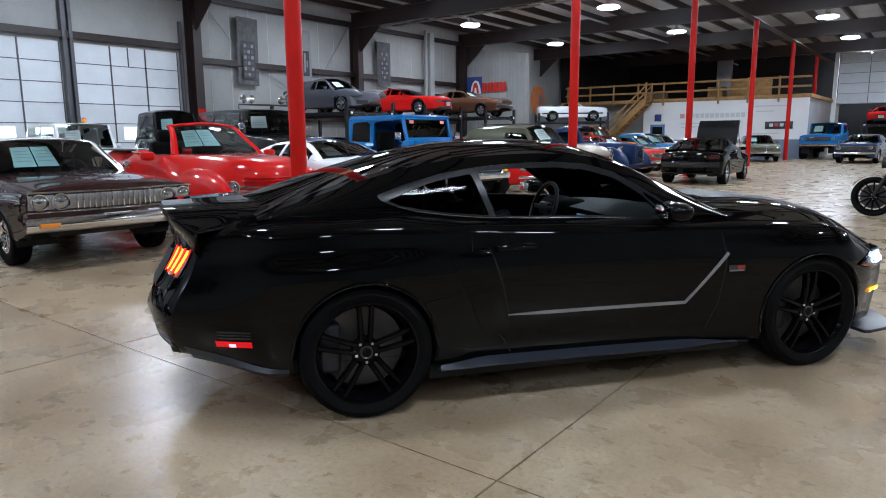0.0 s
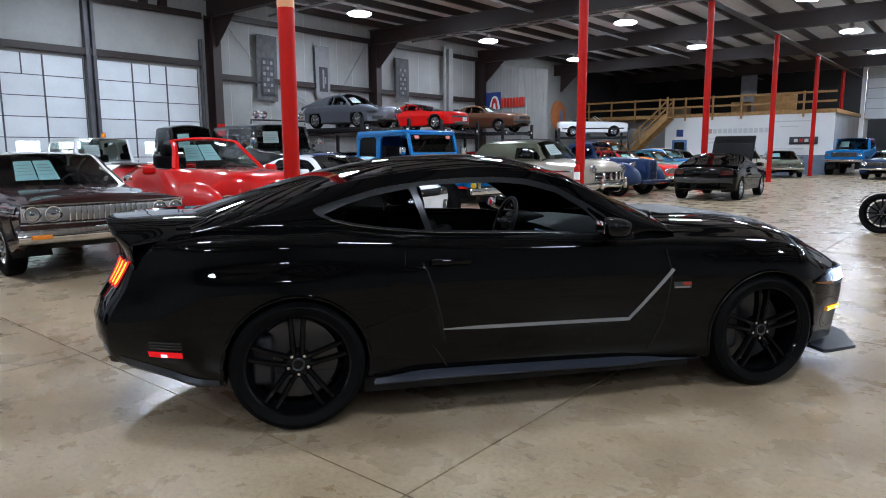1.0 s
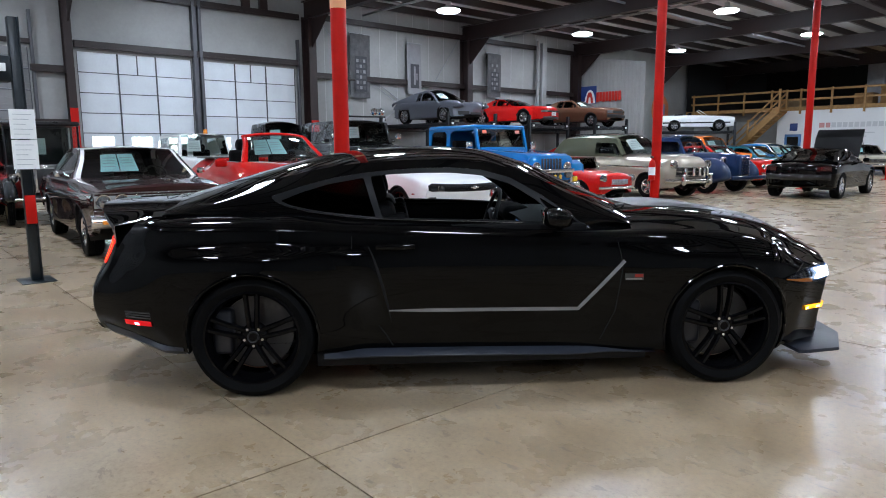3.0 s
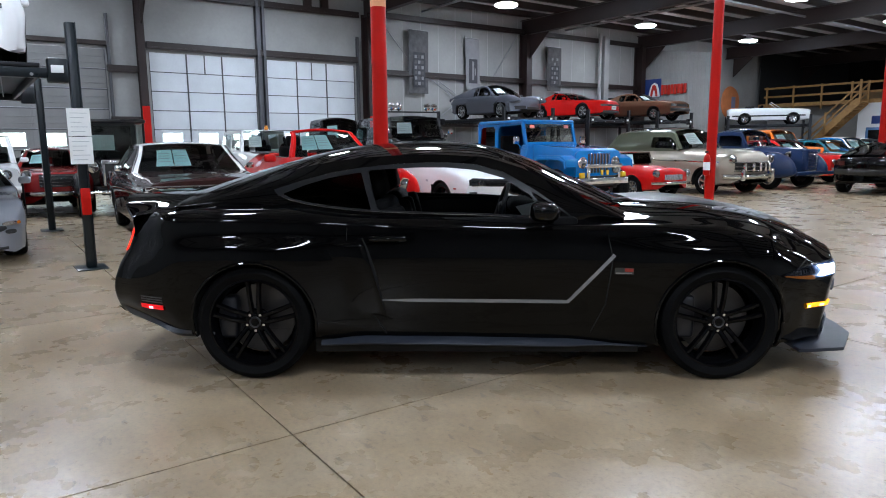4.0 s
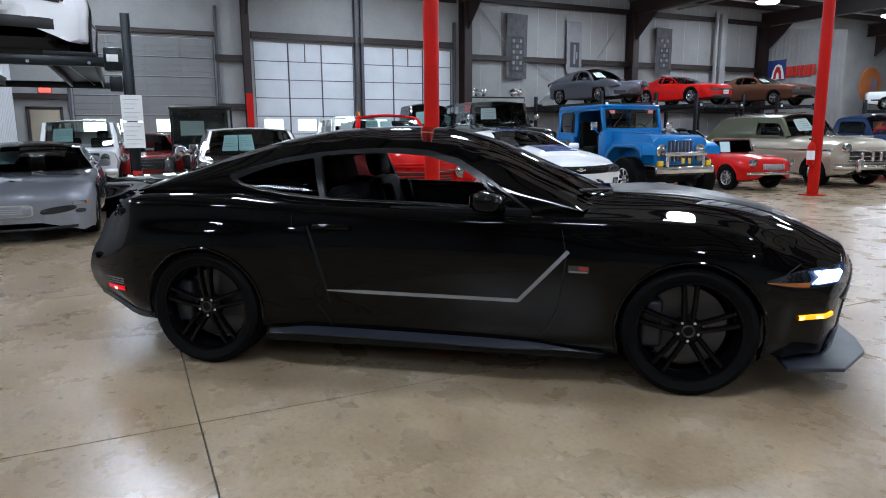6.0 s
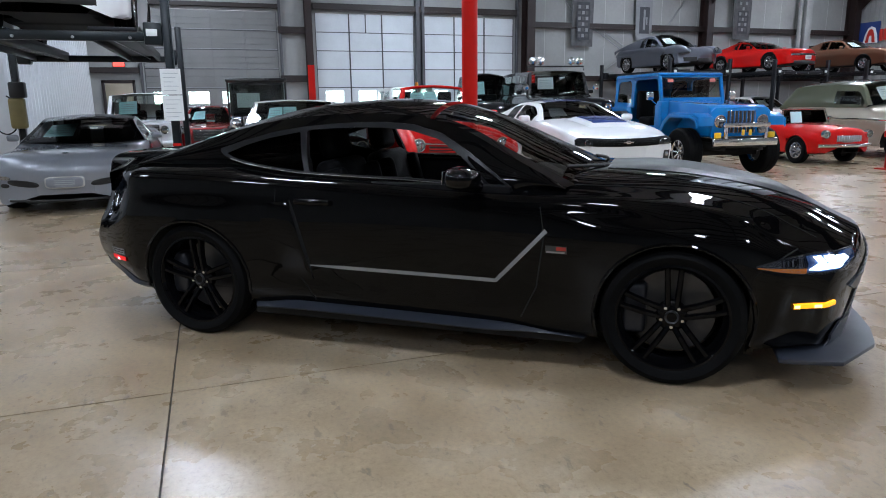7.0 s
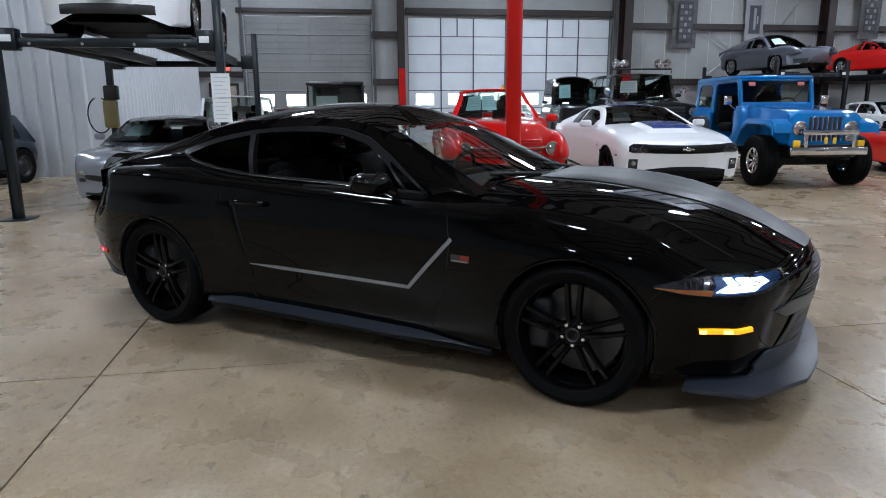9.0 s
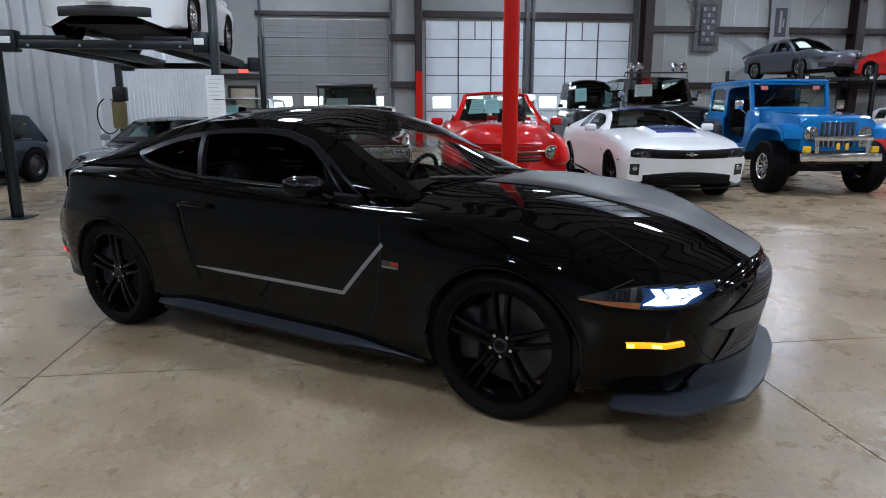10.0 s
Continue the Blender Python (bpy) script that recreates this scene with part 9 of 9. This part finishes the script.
# front row beyond the pickup, and a second row
ORANGE = paint("orange", (0.75, 0.17, 0.015))
plain_car("sedan", "red 1960s sedan with chrome bumper in the row", "car", pose(-10.6, 23.9, 0, 0, 0, -6), RED, (-2.4, 2.4), 0.92, 0.99, 0.99, 0.97, 1.40, 0.75, 0.2, -0.75, -1.45, (1.42, -1.42), (0.33, 0.2, 0.77, 0.2), style="disc", rim=CHROME, front=face(0.72, 0.72, 0.085, (0.62, 0.80, 0.55), (0.42, 0.55, CHROME), pair=True), taper=0.04, soft=0.05, bowf=0.06)
plain_car("pickup", "orange vintage pickup in the row", "pickup truck", pose(-12.4, 27.0, 0, 0, 0, -6), ORANGE, (-2.4, 2.3), 0.88, 1.20, 1.0, 1.18, 1.75, 0.55, 0.2, -0.7, -0.95, (1.4, -1.45), (0.36, 0.22, 0.74, 0.2), style="disc", rim=CHROME, sill=0.40, front=face(0.9, 0.65, 0.09, (0.75, 1.0, 0.5), (0.5, 0.62, CHROME)), wins=[(-0.6, 0.4)], solid_rear=True, taper=0.08, crown=0.08)
plain_car("sedan", "teal 1960s sedan in the row", "car", pose(-10.7, 27.2, 0, 0, 0, -6), TEAL, (-2.4, 2.4), 0.92, 0.99, 0.99, 0.97, 1.38, 0.75, 0.2, -0.75, -1.45, (1.42, -1.42), (0.33, 0.2, 0.77, 0.2), front=face(0.72, 0.72, 0.085, (0.62, 0.80, 0.55), (0.42, 0.55, CHROME), pair=True), taper=0.04)
plain_car("sedan", "blue and white 1950s sedan by the mezzanine wall", "car", pose(-11.6, 31.0, 0, 0, 0, -6), BLUE, (-2.5, 2.4), 0.93, 1.05, 1.0, 1.02, 1.48, 0.7, 0.2, -0.9, -1.5, (1.45, -1.45), (0.34, 0.2, 0.77, 0.2), roof_mat=WHITE, style="disc", rim=CHROME, front=face(0.8, 0.72, 0.09, (0.62, 0.82, 0.55), (0.42, 0.57, CHROME)), taper=0.05)
plain_car("sedan", "white 1960s sedan by the mezzanine wall", "car", pose(-12.9, 36.0, 0, 0, 0, -30), WHITE, (-2.5, 2.4), 0.93, 1.0, 1.0, 0.98, 1.42, 0.7, 0.2, -0.9, -1.5, (1.45, -1.45), (0.34, 0.2, 0.77, 0.2), front=face(0.75, 0.72, 0.09, (0.62, 0.82, 0.55), (0.42, 0.57, CHROME), pair=True), taper=0.05)
plain_car("sedan", "pale beige sedan by the mezzanine wall", "car", pose(-10.2, 38.5, 0, 0, 0, -60), PEWTER, (-2.4, 2.4), 0.90, 1.0, 1.0, 0.98, 1.42, 0.7, 0.2, -0.9, -1.5, (1.4, -1.4), (0.33, 0.2, 0.76, 0.2), front=face(0.75, 0.68, 0.08, (0.60, 0.78, 0.45), (0.42, 0.55, CHROME)), taper=0.05)
plain_car("sedan", "grey green sedan by the mezzanine wall", "car", pose(-8.6, 39.8, 0, 0, 0, -70), SAGE, (-2.4, 2.4), 0.90, 0.96, 1.0, 0.95, 1.36, 0.7, 0.2, -0.9, -1.5, (1.4, -1.4), (0.33, 0.2, 0.76, 0.2), front=face(0.72, 0.68, 0.08, (0.60, 0.75, 0.45), (0.42, 0.55, CHROME)), taper=0.05)
plain_car("sedan", "pale blue sedan beyond the partition", "car", pose(-16.5, 37.5, 0, 0, 0, -20), paint("pale_blue", (0.25, 0.38, 0.5)), (-2.4, 2.4), 0.90, 1.0, 1.0, 0.98, 1.42, 0.7, 0.2, -0.9, -1.5, (1.4, -1.4), (0.33, 0.2, 0.76, 0.2), front=face(0.75, 0.68, 0.08, (0.60, 0.78, 0.45), (0.42, 0.55, CHROME)), taper=0.05)
# black coupe seen from behind with its bonnet up
bk, S = plain_car("coupe", "black coupe with its bonnet propped wide open", "car", pose(-6.05, 21.55, 0, 0, 0, 93), BLACK, (-2.3, 2.25), 0.90, 0.94, 0.96, 0.94, 1.30, 0.65, 0.05, -0.8, -1.65, (1.36, -1.36), (0.33, 0.24, 0.78, 0.22), sheet=None, taper=0.16, soft=0.10, bowr=0.25, deck_z=0.98)
part("bonnet", poly_bm([(0.95, 0.98), (1.22, 1.64), (1.42, 1.86), (1.50, 1.88), (1.36, 1.60), (1.02, 0.96)], 1.24, "y", 0.02), MESH_BLACK, bk)
part("bonnet_prop", tube_bm([(1.9, -0.6, 0.95), (1.3, -0.6, 1.62)], 0.01, 6), STEEL_DARK, bk)
band(S, 0.50, 0.66, -0.80, 0.80, 0.02, BLACK_P, bk, "rear_bumper", rear=True, thick=0.03)
for sg in (1, -1):
    vs = [S.rear(sg * y, z, 0.012) for y in np.linspace(0.50, 0.80, 5) for z in (0.74, 0.80, 0.86)]
    put("tail_lamp", mesh_of("tail_lamp", vs, grid_faces(5, 3, flip=sg > 0), mat("dark_red_lens", (0.05, 0.004, 0.004), 0.15, coat=1.0)), bk)
# lifted blue pickup and striped coupe by the far bay
plain_car("pickup", "lifted blue and silver pickup on tall tyres", "pickup truck", pose(-5.95, 45.2, 0, 0, 0, -93), BLUE, (-2.7, 2.5), 0.98, 1.45, 1.35, 1.42, 2.05, 0.75, 0.45, -0.7, -0.95, (1.6, -1.6), (0.46, 0.32, 0.86, 0.22), style="eight", rim=CHROME, sill=0.62, nose_z=1.38, front=face(1.15, 0.78, 0.09, (1.0, 1.28, 0.62), (0.74, 0.90, CHROME)), wins=[(-0.6, 0.5)], taper=0.03, soft=0.05, bowf=0.03, crown=0.05, solid_rear=True)
st, S = plain_car("coupe", "dark blue 1960s coupe with twin white stripes", "car", pose(-3.55, 39.7, 0, 0, 0, -95), NAVY, (-2.35, 2.35), 0.92, 1.02, 1.0, 0.98, 1.36, 0.7, 0.15, -0.8, -1.6, (1.38, -1.38), (0.33, 0.23, 0.78, 0.2), front=face(0.76, 0.66, 0.10, (0.62, 0.84, 0.85), (0.44, 0.56, CHROME)), sheet=None, taper=0.05)
for y0, y1 in ((-0.40, -0.10), (0.10, 0.40)):
    vs = [S.on_top(x, y, 0.008) for x in np.linspace(0.9, 2.25, 14) for y in np.linspace(y0, y1, 3)]
    put("bonnet_stripe", mesh_of("bonnet_stripe", vs, grid_faces(14, 3), WHITE), st)
plain_car("sports_car", "red sports car on a rack beyond the far door", "car", pose(-3.7, 54.0, 2.05, 0, 0, -95), RED, sheet=None, taper=0.12, soft=0.06, bowf=0.26, **WEDGE)
car_lift(pose(-3.7, 54.0, 0, 0, 0, 90), 3.6, 2.5, 2.05, 2.4, "dark steel four-post lift in the far bay")
# motorcycle: its front wheel and bars
bike = thing("motorcycle", pose(-0.98, 13.62, 0, 0, 0, 172), "black custom motorcycle with a large front wheel", "motorcycle", "")
tm, rm, dm, spk = wheel_meshes("mesh", 0.34, 0.27, 0.13, RIM_BLACK)
w = put("front_wheel", rm, bike, pose(0, 0, 0.34, 0, 0, 180))
put("tyre", tm, w)
for sm in spk:
    put("spoke", sm, w)
put("brake_disc", dm, w)
for sg in (1, -1):
    part("fork", tube_bm([(0.0, sg * 0.11, 0.34), (-0.32, sg * 0.11, 1.0)], 0.025, 10), BLACK_TRIM, bike)
fv = [(0.375 * math.cos(a), y, 0.34 + 0.375 * math.sin(a)) for a in np.linspace(0.5, 2.6, 14) for y in (-0.08, -0.05, 0.05, 0.08)]
put("mudguard", mesh_of("mudguard", fv, grid_faces(14, 4), BLACK), bike)
part("handlebar", tube_bm([(-0.25, -0.42, 1.02), (-0.34, -0.2, 1.08), (-0.34, 0.2, 1.08), (-0.25, 0.42, 1.02)], 0.016, 8), BLACK_TRIM, bike)
part("headlight", lathe_bm([(0.05, -0.12), (0.09, -0.03), (0.095, 0.03), (0.0, 0.05)], 18, "x", m=pose(-0.12, 0, 0.92)), BLACK_TRIM, bike)
part("tank", wing_bm(0.36, 0.16, 0.16, 1.0), BLACK, bike, m=pose(-0.80, 0, 0.92))
part("engine", box_bm((-1.15, -0.55, -0.17, 0.17, 0.30, 0.72), bevel=0.06, seg=3), STEEL_DARK, bike)
part("seat", wing_bm(0.42, 0.17, 0.10, 1.0), DARK_INSIDE, bike, m=pose(-1.45, 0, 0.78))
w = put("rear_wheel", rm, bike, pose(-1.75, 0, 0.34, 0, 0, 180))
put("tyre", tm, w)
part("frame_tube", tube_bm([(-0.36, 0, 0.98), (-1.2, 0, 0.75), (-1.75, 0, 0.34), (-0.9, 0, 0.24), (-0.42, 0, 0.7)], 0.025, 8), BLACK_TRIM, bike)
